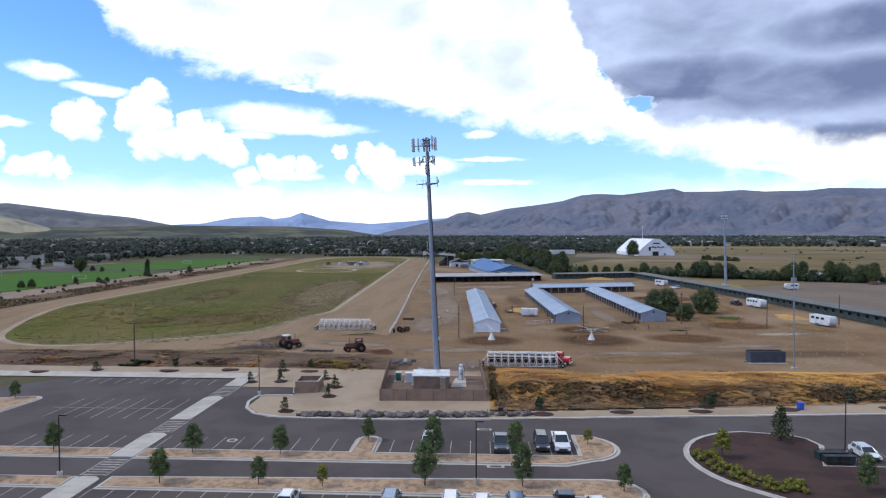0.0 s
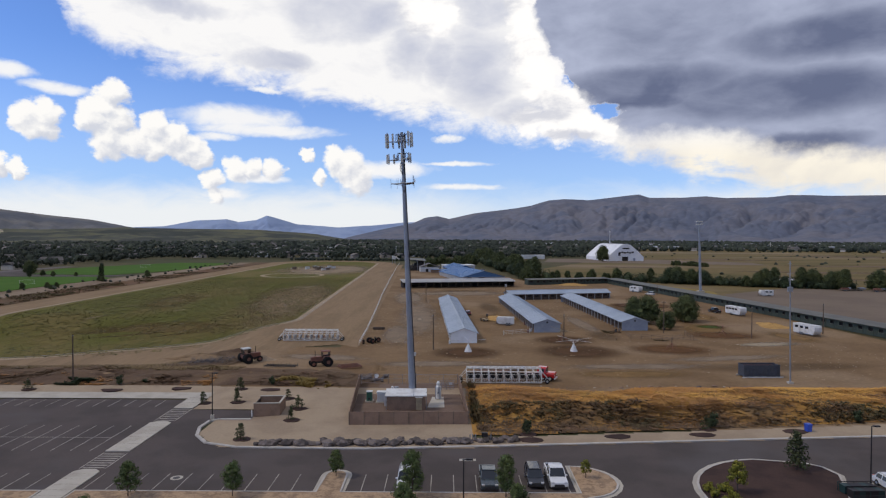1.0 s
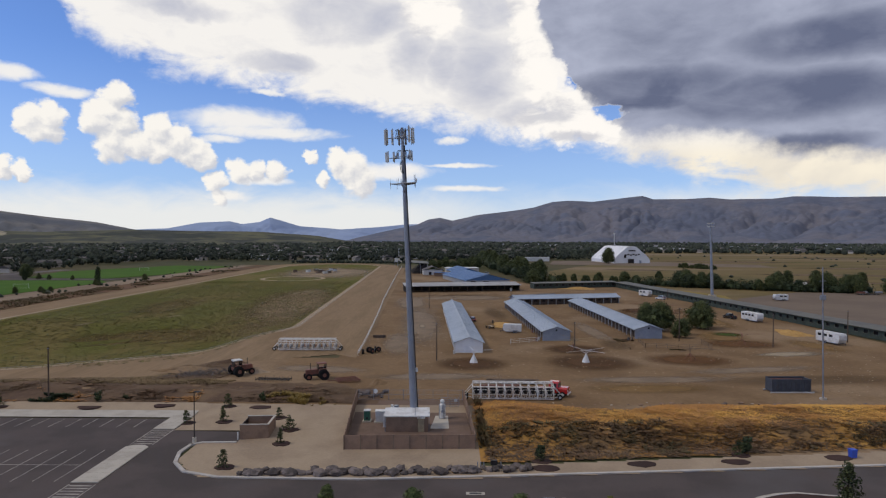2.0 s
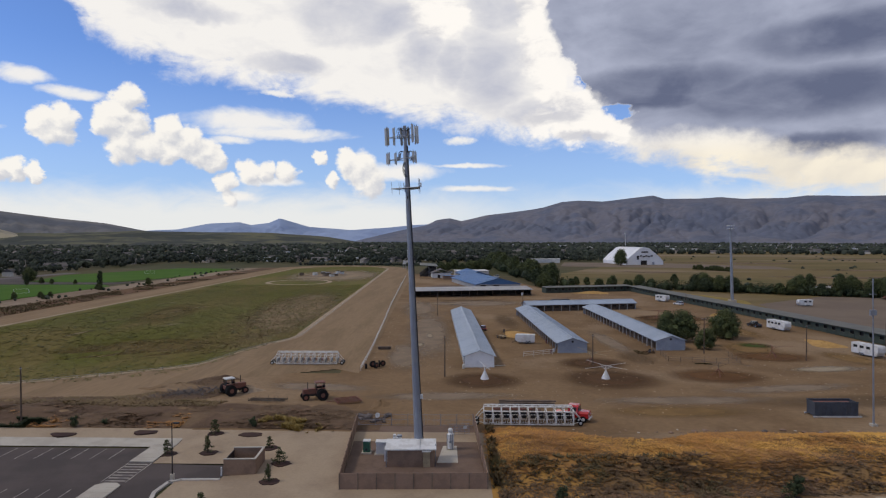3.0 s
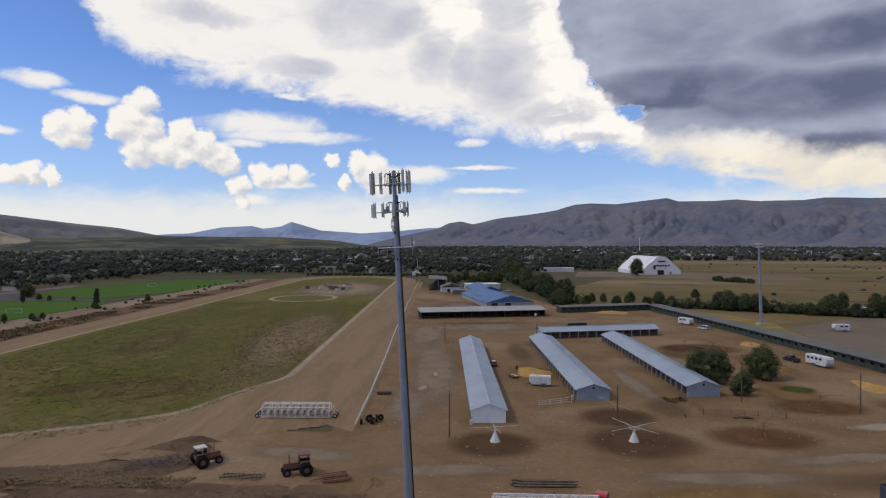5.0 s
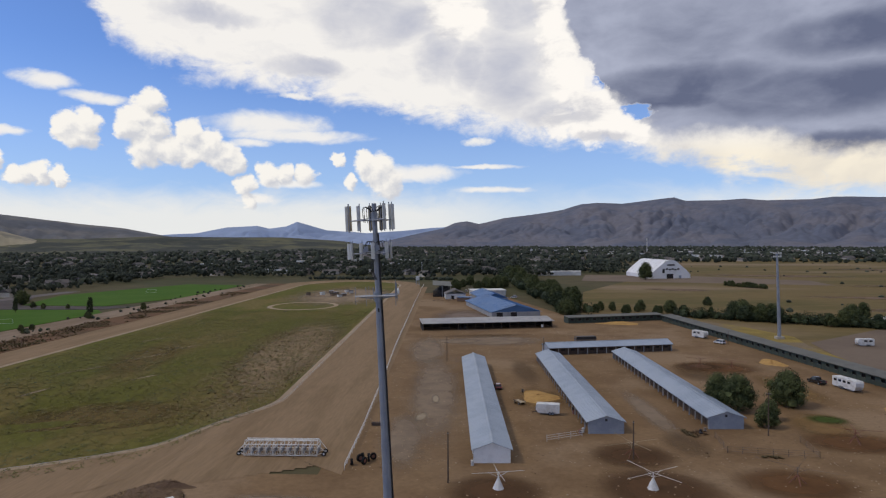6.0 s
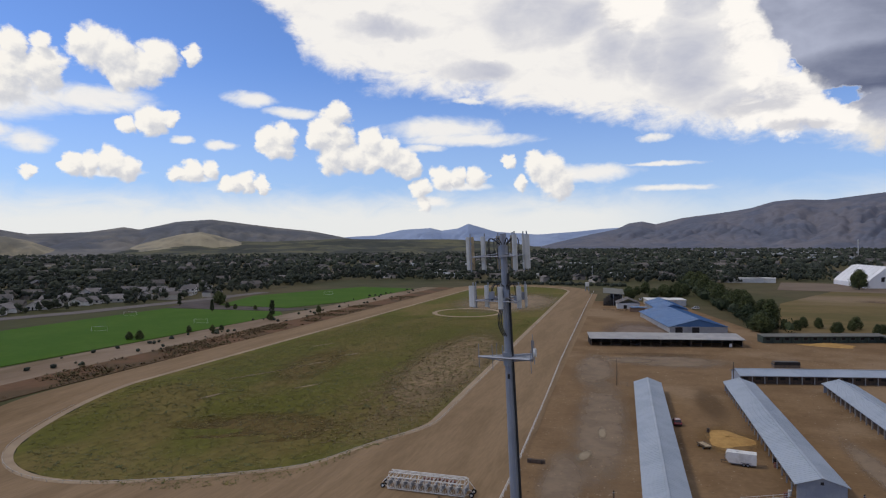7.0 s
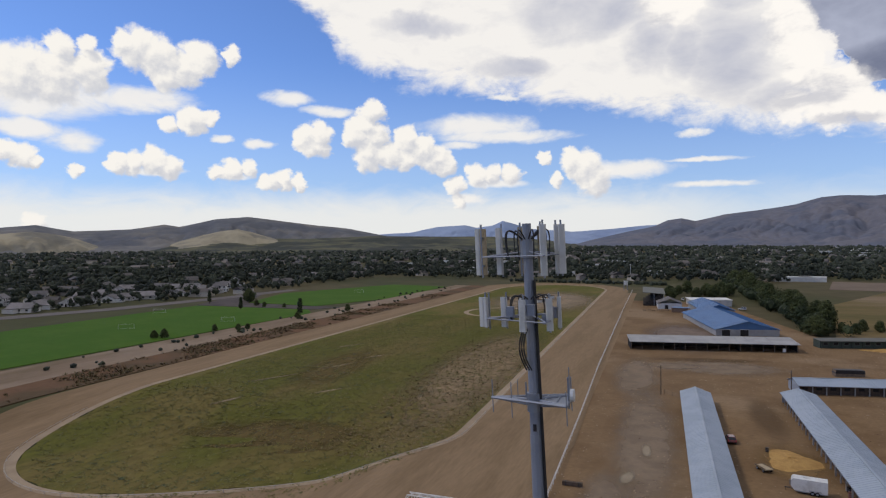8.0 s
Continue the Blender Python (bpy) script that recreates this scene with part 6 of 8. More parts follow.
sweep(10.5, 35.0, "white horse walker with four long arms on worn earth", WHITEMETAL, reach=4.6)
sweep(36.8, 36.0, "white horse walker with spread arms on worn earth", WHITEMETAL, turn=20)
sweep(62.4, 39.5, "rusty horse walker on a ring of worn red earth", TIMBER, False, 40, reach=7)
sweep(37.0, 52.0, "old tan horse walker near the barn", YELLOWED, False, 10, reach=6)
sweep(85.0, 62.0, "rust-brown horse walker on worn earth", RUST, False, 60, reach=5)
sweep(89.2, 136.7, "red-brown horse walker on a dark ring", RUST, False, 30, reach=5)
sweep(80.5, 140.5, "dark horse walker on a worn dirt ring", RUST, False, 75, reach=4.5)
RINGBASE = dict(base=(0.225, 0.145, 0.078), second=(0.182, 0.114, 0.06), scale=0.06, grain=0.9, grain_amount=0.2, third=(0.265, 0.182, 0.108), third_scale=0.02, rough=0.95, bump=0.02)
DARKRING = mat("worn_ring_earth", worn=(0.118, 0.064, 0.032), worn_most=0.85, worn_range=(0.75, 1.3), **RINGBASE)
REDRING = mat("worn_red_earth", worn=(0.155, 0.078, 0.034), worn_most=0.85, worn_range=(0.7, 1.25), **RINGBASE)
for lift, (x, y, rx, ry, mm) in enumerate(((10.0, 33.5, 9.5, 9.0, DARKRING), (38.0, 36.0, 12.5, 11.0, DARKRING), (37.5, 52.5, 9.5, 8.5, DARKRING), (62.0, 39.0, 12.0, 8.5, REDRING), (85.0, 62.0, 12, 8, REDRING), (86, 139, 15, 12, REDRING), (80.5, 141, 9, 7, DARKRING))):
    rng = random.Random(int(x * 7 + y))
    pts = []
    for i in range(28):
        t = i * math.pi / 14
        k = 1 + 0.16 * math.sin(2 * t + x) + 0.09 * math.sin(5 * t + y) + rng.uniform(-0.04, 0.04)
        pts.append((1.25 * k * math.cos(t), 1.25 * k * math.sin(t)))
    ring = structure("worn_ring", M().add([(px, py, 0.012) for px, py in pts], [tuple(range(len(pts)))]), mm, "worn darker earth round a horse walker", "ground")
    ring.matrix_basis = Matrix.Translation((x, y, 0.004 * lift)) @ Matrix.Diagonal((rx, ry, 1, 1))
PALELANE = mat("pale_trodden_earth", worn_most=0.75, worn_range=(0.45, 1.2), worn=(0.31, 0.235, 0.165), **RINGBASE)
ORANGE = mat("straw_strewn_earth", worn_most=0.75, worn_range=(0.45, 1.2), worn=(0.27, 0.165, 0.07), **RINGBASE)
GREYLANE = mat("grey_pink_gravel", worn_range=(0.9, 1.5), worn_most=0.85, worn=(0.25, 0.19, 0.15), **RINGBASE)
DAMP = mat("damp_earth", worn_most=0.45, worn_range=(0.45, 1.2), worn=(0.15, 0.098, 0.055), **RINGBASE)
for i, (x, y, rx, ry, tn, mm) in enumerate(((-5.0, 105, 9, 60, 3, PALELANE), (-9, 62, 6, 24, 4, PALELANE), (-12, 170, 9, 40, 3, PALELANE), (14, 192, 26, 16, 8, PALELANE), (-1, 190, 14, 7, 8, PALELANE), (-24, 27, 15, 4.5, -8, PALELANE), (2, 20, 18, 4, 3, PALELANE), (48, 18, 22, 4, 4, PALELANE),
                                            (49, 85, 4, 26, 3, PALELANE), (2, 262, 20, 48, 6, GREYLANE), (22, 130, 5, 24, 3, DAMP), (44, 10, 16, 5, 2, ORANGE), (80, 18, 26, 6, 6, DAMP), (72, 28, 20, 4, 12, PALELANE), (85, 75, 9, 14, -20, ORANGE), (95, 110, 7, 22, 5, ORANGE),
                                            (75, 130, 7, 16, 0, DAMP), (10, 205, 26, 5, 10, DAMP), (104, 60, 6, 12, 10, ORANGE), (93, 48, 10, 4, 8, PALELANE), (50, 60, 6, 10, 0, DAMP), (23.5, 97, 9, 15, 4, ORANGE))):
    soft_patch("trodden_ground", x, y, rx, ry, tn, 0.002 + 0.0004 * i, mm, "trodden patch of yard earth")
GREENPATCH = mat("green_grass_patch", worn_range=(0.8, 1.3), worn=(0.06, 0.085, 0.02), **RINGBASE)
soft_patch("grass_patch", 88.6, 79.3, 5.2, 4.2, 0, 0.034, GREENPATCH, "small round patch of green grass")
STONEPATCH = mat("crushed_stone", worn_range=(0.8, 1.3), worn=(0.37, 0.30, 0.21), **RINGBASE)
soft_patch("quarried_stone", 90, 47.2, 10, 3.2, 12, 0.03, STONEPATCH, "pale strip of crushed stone")
soft_patch("quarried_stone", -4.1, 95, 1.2, 5.5, 4, 0.031, STONEPATCH, "pale chalky patch beside the long barn")
soft_patch("quarried_stone", -6.5, 78, 1.6, 4.5, -6, 0.032, STONEPATCH, "pale chalky patch beside the rail")


def trailer(x, y, turn, length, wide, high, label, windows=0, truck=False, nose=0.6):
    t = thing("horse_trailer", pose(x, y, hgt(x, y), 0, 0, turn), label, "trailer", "trailers")
    base = 0.55
    prof = [(-length / 2, base), (length / 2 - nose, base), (length / 2, base + high * 0.35), (length / 2, base + high * 0.8), (length / 2 - nose * 0.5, base + high), (-length / 2, base + high)]
    m = M()
    n = len(prof)
    m.add([(px, s * wide / 2, pz) for s in (1, -1) for px, pz in prof], [tuple(range(n)), tuple(range(2 * n - 1, n - 1, -1))] + [(i, n + i, n + (i + 1) % n, (i + 1) % n) for i in range(n)])
    part("body", m, WHITEMETAL, t, "white aluminium body")
    part("skirt", M().box((-0.2, 0, base - 0.08), (length - 1, wide * 0.96, 0.16)), STEEL, t)
    for i in range(windows):
        px = -length / 2 + length * (i + 0.7) / (windows + 1.2)
        for s in (-1, 1):
            part("window", M().box((px, s * (wide / 2 + 0.012), base + high * 0.68), (length / (windows + 1.2) * 0.62, 0.03, high * 0.26)), GLASS, t)
    part("rear_door", M().box((-length / 2 - 0.02, 0, base + high * 0.48), (0.04, wide * 0.8, high * 0.85)), PANELW, t)
    for s in (-1, 1):
        for dx in (-0.15, -0.95):
            wheel(t, dx * 0.9 - 0.4, s * (wide / 2 - 0.12), 0.38, 0.26)
        part("wheel_arch", M().box((-0.9, s * (wide / 2 + 0.02), 0.82), (1.9, 0.06, 0.12)), STEEL, t)
    part("drawbar", M().tube((length / 2 - nose, 0.4, 0.55), (length / 2 + 1.0, 0, 0.55), 0.06, n=6).tube((length / 2 - nose, -0.4, 0.55), (length / 2 + 1.0, 0, 0.55), 0.06, n=6).tube((length / 2 + 0.8, 0, 0), (length / 2 + 0.8, 0, 0.6), 0.05, n=6), DARKMETAL, t)
    part("roof_vent", M().box((0.6, 0, base + high + 0.08), (0.6, 0.5, 0.16)), PANELW, t)
    return t


trailer(24.0, 81.5, 172, 5.6, 2.1, 2.1, "white box cargo trailer parked between the barns")
trailer(110.5, 110, -78, 8.5, 2.5, 2.6, "long white horse trailer with dark windows", 4)
trailer(110.5, 64, -76, 8.0, 2.5, 2.6, "white horse trailer with dark windows by the stables", 3)
trailer(101.5, 202, -60, 6.5, 2.4, 2.5, "white camper trailer beside the stable row", 2)
trailer(158, 183, 178, 6.0, 2.4, 2.4, "white caravan standing alone on the gravel lot", 2)
# ---------------------------------------------------------------- cars
STEEL_GREY = mat("dead_branch_wood", (0.20, 0.18, 0.165), scale=1.5, grain=6, rough=0.9)


def tapered(m, pts, half, narrow):
    """A side outline in x and z, given half width at each point."""
    n = len(pts)
    m.add([(x, s * (half - (narrow if z > 1.0 else 0)), z) for s in (1, -1) for x, z in pts],
          [tuple(range(n)), tuple(range(2 * n - 1, n - 1, -1))] + [(i, n + i, n + (i + 1) % n, (i + 1) % n) for i in range(n)])
    return m


def car(x, y, turn, paint, kind, label, group="cars in the car park", z=None):
    """x forward. Kinds: suv, hatch, pickup."""
    name = "pickup_truck" if kind == "pickup" else "car"
    c = thing(name, pose(x, y, LOT if z is None else z, 0, 0, turn), label, "pickup" if kind == "pickup" else "car", group)
    L, H, half = {"suv": (4.7, 1.75, 0.93), "hatch": (4.4, 1.5, 0.9), "pickup": (5.7, 1.9, 1.0)}[kind]
    f, r = L / 2, -L / 2
    belt = 0.98 if kind != "pickup" else 1.12
    bonnet = f - (1.15 if kind != "pickup" else 1.45)
    lower = [(r + 0.05, 0.35), (f - 0.1, 0.32), (f, 0.5), (f - 0.05, belt - 0.22), (bonnet, belt), (r + 0.1, belt), (r, 0.7)]
    part("body", tapered(M(), lower, half, 0.0), paint, c)
    back = r + (0.12 if kind == "suv" else 0.55)
    if kind == "pickup":
        back = -0.65
    up = [(bonnet + 0.05, belt - 0.01), (bonnet - 0.75, H - 0.02), (back + (0.25 if kind != "pickup" else 0.12), H), (back, belt - 0.01)]
    g = M()
    k = half - 0.05
    g.add([(px, s * (k - (0.16 if pz > belt else 0.0)), pz) for s in (1, -1) for px, pz in up], [(0, 1, 2, 3), (7, 6, 5, 4), (0, 4, 5, 1), (1, 5, 6, 2), (2, 6, 7, 3), (3, 7, 4, 0)])
    cab = part("cabin_glass", g, GLASS, c, "dark tinted glass")
    rx0, rx1 = up[1][0] + 0.05, up[2][0] - 0.05
    part("roof", M().box(((rx0 + rx1) / 2, 0, H + 0.01), (rx0 - rx1 + 0.1, 2 * (k - 0.13), 0.07), top=0.94), paint, cab)
    for s in (-1, 1):
        mid = (rx0 + rx1) / 2
        for (x0, z0), (x1, z1) in ((up[0], up[1]), (up[3], up[2]), ((mid, belt), (mid, H))):
            part("pillar", M().tube((x0, s * (k + 0.01), z0), (x1, s * (k - 0.15), z1), 0.05, n=4), paint, cab)
        part("mirror", M().box((bonnet - 0.25, s * (half + 0.09), belt + 0.06), (0.14, 0.2, 0.14)), paint, c)
        part("headlight", M().box((f - 0.12, s * (half - 0.24), belt - 0.24), (0.2, 0.36, 0.15)), LAMP, c)
        part("tail_light", M().box((r + 0.08, s * (half - 0.14), belt - 0.12), (0.12, 0.2, 0.3)), REDMETAL, c)
        wheel(c, f - 0.85, s * (half - 0.1), 0.35 if kind != "pickup" else 0.4, 0.24)
        wheel(c, r + 0.9, s * (half - 0.1), 0.35 if kind != "pickup" else 0.4, 0.24)
        for dx in (0.0, 1.0):
            part("door_seam", M().box(((rx0 + rx1) / 2 + dx, s * (half + 0.002), 0.65), (0.02, 0.02, 0.6)), CABLE, c)
    part("grille", M().box((f + 0.0, 0, 0.58), (0.06, half * 1.15, 0.26)), CABLE, c, "black grille")
    part("bumper", M().box((f - 0.02, 0, 0.38), (0.14, half * 1.9, 0.14)), DARKMETAL, c)
    part("bumper", M().box((r + 0.02, 0, 0.45), (0.14, half * 1.9, 0.16)), DARKMETAL, c)
    if kind == "pickup":
        part("bed_floor", M().box(((r + back) / 2, 0, belt + 0.004), (abs(back - r) - 0.3, half * 1.7, 0.02)), DARKMETAL, c, "dark open bed")
        part("bed_rail", M().box(((r + back) / 2, half - 0.08, belt + 0.06), (abs(back - r), 0.14, 0.16)).box(((r + back) / 2, -half + 0.08, belt + 0.06), (abs(back - r), 0.14, 0.16)).box((r + 0.1, 0, belt + 0.06), (0.12, half * 2, 0.16)), paint, c)
    else:
        for s in (-1, 1):
            part("roof_rail", M().tube((rx0 - 0.2, s * (k - 0.22), H + 0.09), (rx1 + 0.2, s * (k - 0.22), H + 0.09), 0.025, n=4), CABLE, c)
    return c


WHITE, BLACK, GREY, BLUE, DKGREEN = (car_paint(n, c) for n, c in (("white_car_paint", (0.72, 0.72, 0.71)), ("black_car_paint", (0.014, 0.015, 0.018)), ("grey_car_paint", (0.05, 0.055, 0.06)),
                                                                  ("blue_car_paint", (0.13, 0.20, 0.31)), ("slate_car_paint", (0.045, 0.06, 0.065))))
car(10.1, -47.2, -90, DKGREEN, "pickup", "dark slate pickup parked nose to the island")
car(15.6, -46.6, -90, BLACK, "suv", "black sport utility car parked nose to the island")
car(18.2, -46.4, -90, WHITE, "pickup", "white pickup with a dark bed parked by the island")
car(0.3, -47.4, -90, WHITE, "suv", "white car half hidden behind a tree")
car(57.0, -48.4, -90, WHITE, "hatch", "white compact car parked beside the mulch bed")
for x, p, k, lab in ((-13.4, WHITE, "hatch", "white car parked beneath the gravel island"), (-2.3, BLUE, "suv", "pale blue sport utility car in the near row"), (4.1, WHITE, "suv", "white sport utility car with roof rails"),
                     (7.4, WHITE, "hatch", "white hatchback in the near row"), (11.0, BLUE, "suv", "blue-grey sport utility car in the near row"), (16.2, DKGREEN, "pickup", "dark slate pickup in the near row"),
                     (19.4, WHITE, "hatch", "white car at the end of the near row")):
    car(x, -66.2, 90, p, k, lab)
MAROON = car_paint("maroon_car_paint", (0.16, 0.03, 0.03))
car(12.8, 107.5, 95, MAROON, "hatch", "dark red car parked beside the long barn", "cars in the yard", 0)
car(104, 187, 120, WHITE, "suv", "white car beside the green stables", "cars in the yard", 0)
car(106.0, 117.5, 100, BLACK, "pickup", "black pickup in front of the horse trailer", "cars in the yard", 0)
car(114.0, 72.0, 100, BLACK, "pickup", "dark pickup by the green stables", "cars in the yard", 0)
RED = car_paint("red_truck_paint", (0.5, 0.025, 0.025))


def red_truck(x, y, turn):
    """A short old lorry that tows the starting gate."""
    t = thing("lorry", pose(x, y, hgt(x, y), 0, 0, turn), "bright red old lorry coupled to the starting gate", "truck", "cars in the yard")
    cab = part("cab", M().along_x([(-1.1, 0.7), (1.1, 0.7), (1.12, 1.6), (0.95, 2.5), (0.6, 2.68), (-0.6, 2.68), (-0.95, 2.5), (-1.12, 1.6)], -0.9, 0.8), RED, t)
    part("hood", M().along_x([(-0.95, 0.7), (0.95, 0.7), (0.98, 1.45), (0.7, 1.75), (-0.7, 1.75), (-0.98, 1.45)], 0.8, 2.5), RED, t)
    part("windscreen", M().box((0.83, 0, 2.05), (0.05, 1.6, 0.7)), GLASS, cab)
    for s in (-1, 1):
        part("door_window", M().box((0, s * 1.06, 2.05), (1.0, 0.1, 0.65)), GLASS, cab)
        part("headlight", M().tube((2.48, s * 0.7, 1.2), (2.56, s * 0.7, 1.2), 0.15, n=10), LAMP, t)
        wheel(t, 1.7, s * 0.95, 0.5, 0.3, WHITEMETAL)
        wheel(t, -2.0, s * 0.95, 0.5, 0.5, WHITEMETAL)
    part("frame", M().box((-1.0, 0, 0.65), (6.0, 0.9, 0.25)), DARKMETAL, t)
    part("bumper", M().box((2.65, 0, 0.65), (0.15, 2.1, 0.3)), WHITEMETAL, t)
    part("bed", M().box((-2.1, 0, 1.0), (2.4, 2.1, 0.3)), RED, t)


red_truck(24.4, 4.6, -25)
t = thing("timber_stack", pose(17.2, 13.4, 0, 0, 0, -1), "long brown weathered poles stacked behind the starting gate", "timber")
for i, (dy, dz, dx) in enumerate(((-0.5, 0.2, 0), (-0.15, 0.2, 0.4), (0.2, 0.2, -0.5), (0.55, 0.2, 0.2), (-0.3, 0.52, 0.6), (0.05, 0.52, -0.3), (0.4, 0.52, 0.1), (-0.1, 0.84, 0.8), (0.25, 0.84, -0.4))):
    part("pole", M().tube((dx - 4.6, dy, dz), (dx + 4.6, dy + 0.1, dz + 0.05), 0.19, 0.15, n=7), TIMBER, t)
m, rng = M(), random.Random(171)
for i in range(170):
    x, y = rng.gauss(0, 3.0), rng.gauss(0, 1.3)
    a0, l = rng.uniform(0, 6.28), rng.uniform(0.7, 1.9)
    m.tube((x, y, 0.1), (x + math.cos(a0) * l, y + math.sin(a0) * l, rng.uniform(0.3, 1.2)), 0.05, 0.02, n=4)
b = thing("brush_pile", pose(-47.5, 21.0, hgt(-47.5, 21), 0, 0, 30), "grey heap of cut branches beside the dirt lane", "brush pile")
tagged(part("branch_heap", m, STEEL_GREY, b), kind="stuff")

car(-1.5, 430.0, 95, WHITE, "suv", "white car far off beside the trees", "cars in the yard", 0.1)
car(33.0, 380.0, 170, WHITE, "suv", "white car behind the blue barns", "cars in the yard", 0.05)


# ---------------------------------------------------------------- lamps, poles
def lot_lamp(x, y, high, heads=1, turn=0):
    p = thing("lot_lamp", pose(x, y, LOT + 0.1, 0, 0, turn), "slim dark bronze car-park lamp on a concrete base", "lamp post", "car-park lamps")
    part("base", M().tube((0, 0, 0), (0, 0, 0.75), 0.3, n=12), CONCRETE, p, "round concrete base")
    part("pole", M().tube((0, 0, 0.75), (0, 0, high), 0.09, 0.06, n=8), DARKMETAL, p)
    for i in range(heads):
        s = 1 if i == 0 else -1
        h = part("lamp_head", M().box((s * 0.55, 0, high), (0.7, 0.35, 0.14)).tube((0, 0, high - 0.02), (s * 0.3, 0, high - 0.02), 0.04, n=6), DARKMETAL, p)
        part("lens", M().box((s * 0.55, 0, high - 0.085), (0.5, 0.25, 0.03)), LAMP, h)


lot_lamp(-42.7, -60.6, 7.5)
lot_lamp(6.8, -60.2, 7.4)
lot_lamp(-32.0, -22.0, 7.4)
lot_lamp(54.4, -48.6, 7.4)


def wood_pole(x, y, high, label="weathered wooden pole standing in the yard", arm=0.0, turn=0):
    p = thing("wooden_pole", pose(x, y, hgt(x, y), 0, 0, turn), label, "pole", "wooden poles")
    part("shaft", M().tube((0, 0, 0), (0, 0, high), 0.15, 0.11, n=8), POLEWOOD, p)
    if arm:
        part("crossarm", M().box((0, 0, high - 0.5), (arm, 0.12, 0.14)), POLEWOOD, p)
        for xx in (-arm / 2 + 0.1, arm / 2 - 0.1):
            part("insulator", M().tube((xx, 0, high - 0.43), (xx, 0, high - 0.2), 0.05, n=6), PANELW, p)
    part("band", M().tube((0, 0, high - 0.35), (0, 0, high - 0.25), 0.16, n=8), STEEL, p)


wood_pole(1.8, 37.2, 9.0)
wood_pole(-3.5, 146.5, 8.5)
wood_pole(37.0, 50.5, 7.5)
wood_pole(69.5, 66.5, 9.5, arm=1.2)
wood_pole(91.0, 57.0, 9.0)
wood_pole(116.0, 65.5, 9.0)
wood_pole(31.0, 158.0, 7.0)
wood_pole(-66.8, -0.5, 9.0)
wood_pole(107.0, 186.0, 5.0)

# tall light mast beyond the stables, a thinner one near the yard
m = thing("light_mast", pose(133.5, 200, 0, 0, -2.0, 0), "tall pale steel floodlight mast", "light mast", "floodlight masts")
part("shaft", M().tube((0, 0, 0.6), (0, 0, 36), 0.75, 0.4, n=12), STEEL, m)
part("footing", M().box((0, 0, 0.5), (3, 3, 1.2)), CONCRETE, m)
head = part("head_frame", M().tube((-1.6, 0, 36), (1.6, 0, 36), 0.1, n=6).tube((-1.6, 0, 34.6), (1.6, 0, 34.6), 0.1, n=6).tube((0, -1.2, 35.3), (0, 1.2, 35.3), 0.1, n=6), STEEL, m)
for xx in (-1.4, -0.5, 0.5, 1.4):
    for zz in (36, 34.6):
        part("floodlight", M().box((xx, -0.3, zz), (0.6, 0.4, 0.6)), PANELW, head)
m = thing("light_mast", pose(72.5, 2.4, 0, 0, -1.0, 0), "slender grey mast with a small bracket", "light mast", "floodlight masts")
part("shaft", M().tube((0, 0, 0), (0, 0, 24), 0.16, 0.09, n=8), STEEL, m)
part("bracket", M().box((0, 0, 21.5), (1.1, 0.08, 0.08)).box((0, 0, 18.5), (0.9, 0.5, 0.9)).box((0, 0, 23.5), (0.6, 0.08, 0.08)), STEEL, m)
part("footing", M().box((0, 0, 0.1), (0.9, 0.9, 0.5)), CONCRETE, m)
# communication mast far off, and small field masts
for x, y, h in ((420, 1500, 40), (650, 1150, 16), (-60, 700, 14)):
    m = thing("far_mast", pose(x, y, -0.4), "thin pale mast far across the valley", "mast", "far masts")
    part("shaft", M().tube((0, 0, 0), (0, 0, h), h * 0.022, h * 0.016, n=6), WHITEMETAL, m)
    part("head", M().tube((0, 0, h * 0.92), (0, 0, h), h * 0.045, n=6), WHITEMETAL, m)

# ---------------------------------------------------------------- yard clutter
def roll_box(x, y, turn):
    """An open waste container on skid rails."""
    b = thing("steel_container", pose(x, y, hgt(x, y), 0, 0, turn), "dark blue-grey open steel container on pale skid rails", "container")
    L, w, h = 7.4, 2.5, 2.3
    for s in (-1, 1):
        part("side_wall", M().box((0, s * (w / 2 - 0.04), h / 2 + 0.25), (L, 0.08, h)), TARP, b)
        part("end_wall", M().box((s * (L / 2 - 0.04), 0, h / 2 + 0.25), (0.08, w - 0.17, h)), TARP, b)
        part("top_rail", M().box((0, s * (w / 2 - 0.02), h + 0.27), (L + 0.1, 0.14, 0.12)), TARP, b)
        part("skid_rail", M().box((0.1, s * 1.35, 0.14), (L + 0.9, 0.16, 0.22)), PANELW, b, "pale skid rail")
        for i in range(9):
            part("rib", M().box((-L / 2 + 0.35 + i * (L - 0.7) / 8, s * (w / 2 + 0.05), h / 2 + 0.25), (0.12, 0.1, h - 0.1)), TARP, b)
    part("load", M().box((0, 0, h / 2 + 0.1), (L - 0.2, w - 0.2, h - 0.3), top=0.9), RUST, b, "rusty brown scrap load")
    for i in (-1, 1):
        for s in (-1, 1):
            part("roller", M().tube((i * 3.2, s * 1.3 - 0.08, 0.15), (i * 3.2, s * 1.3 + 0.08, 0.15), 0.16, n=10), DARKMETAL, b)


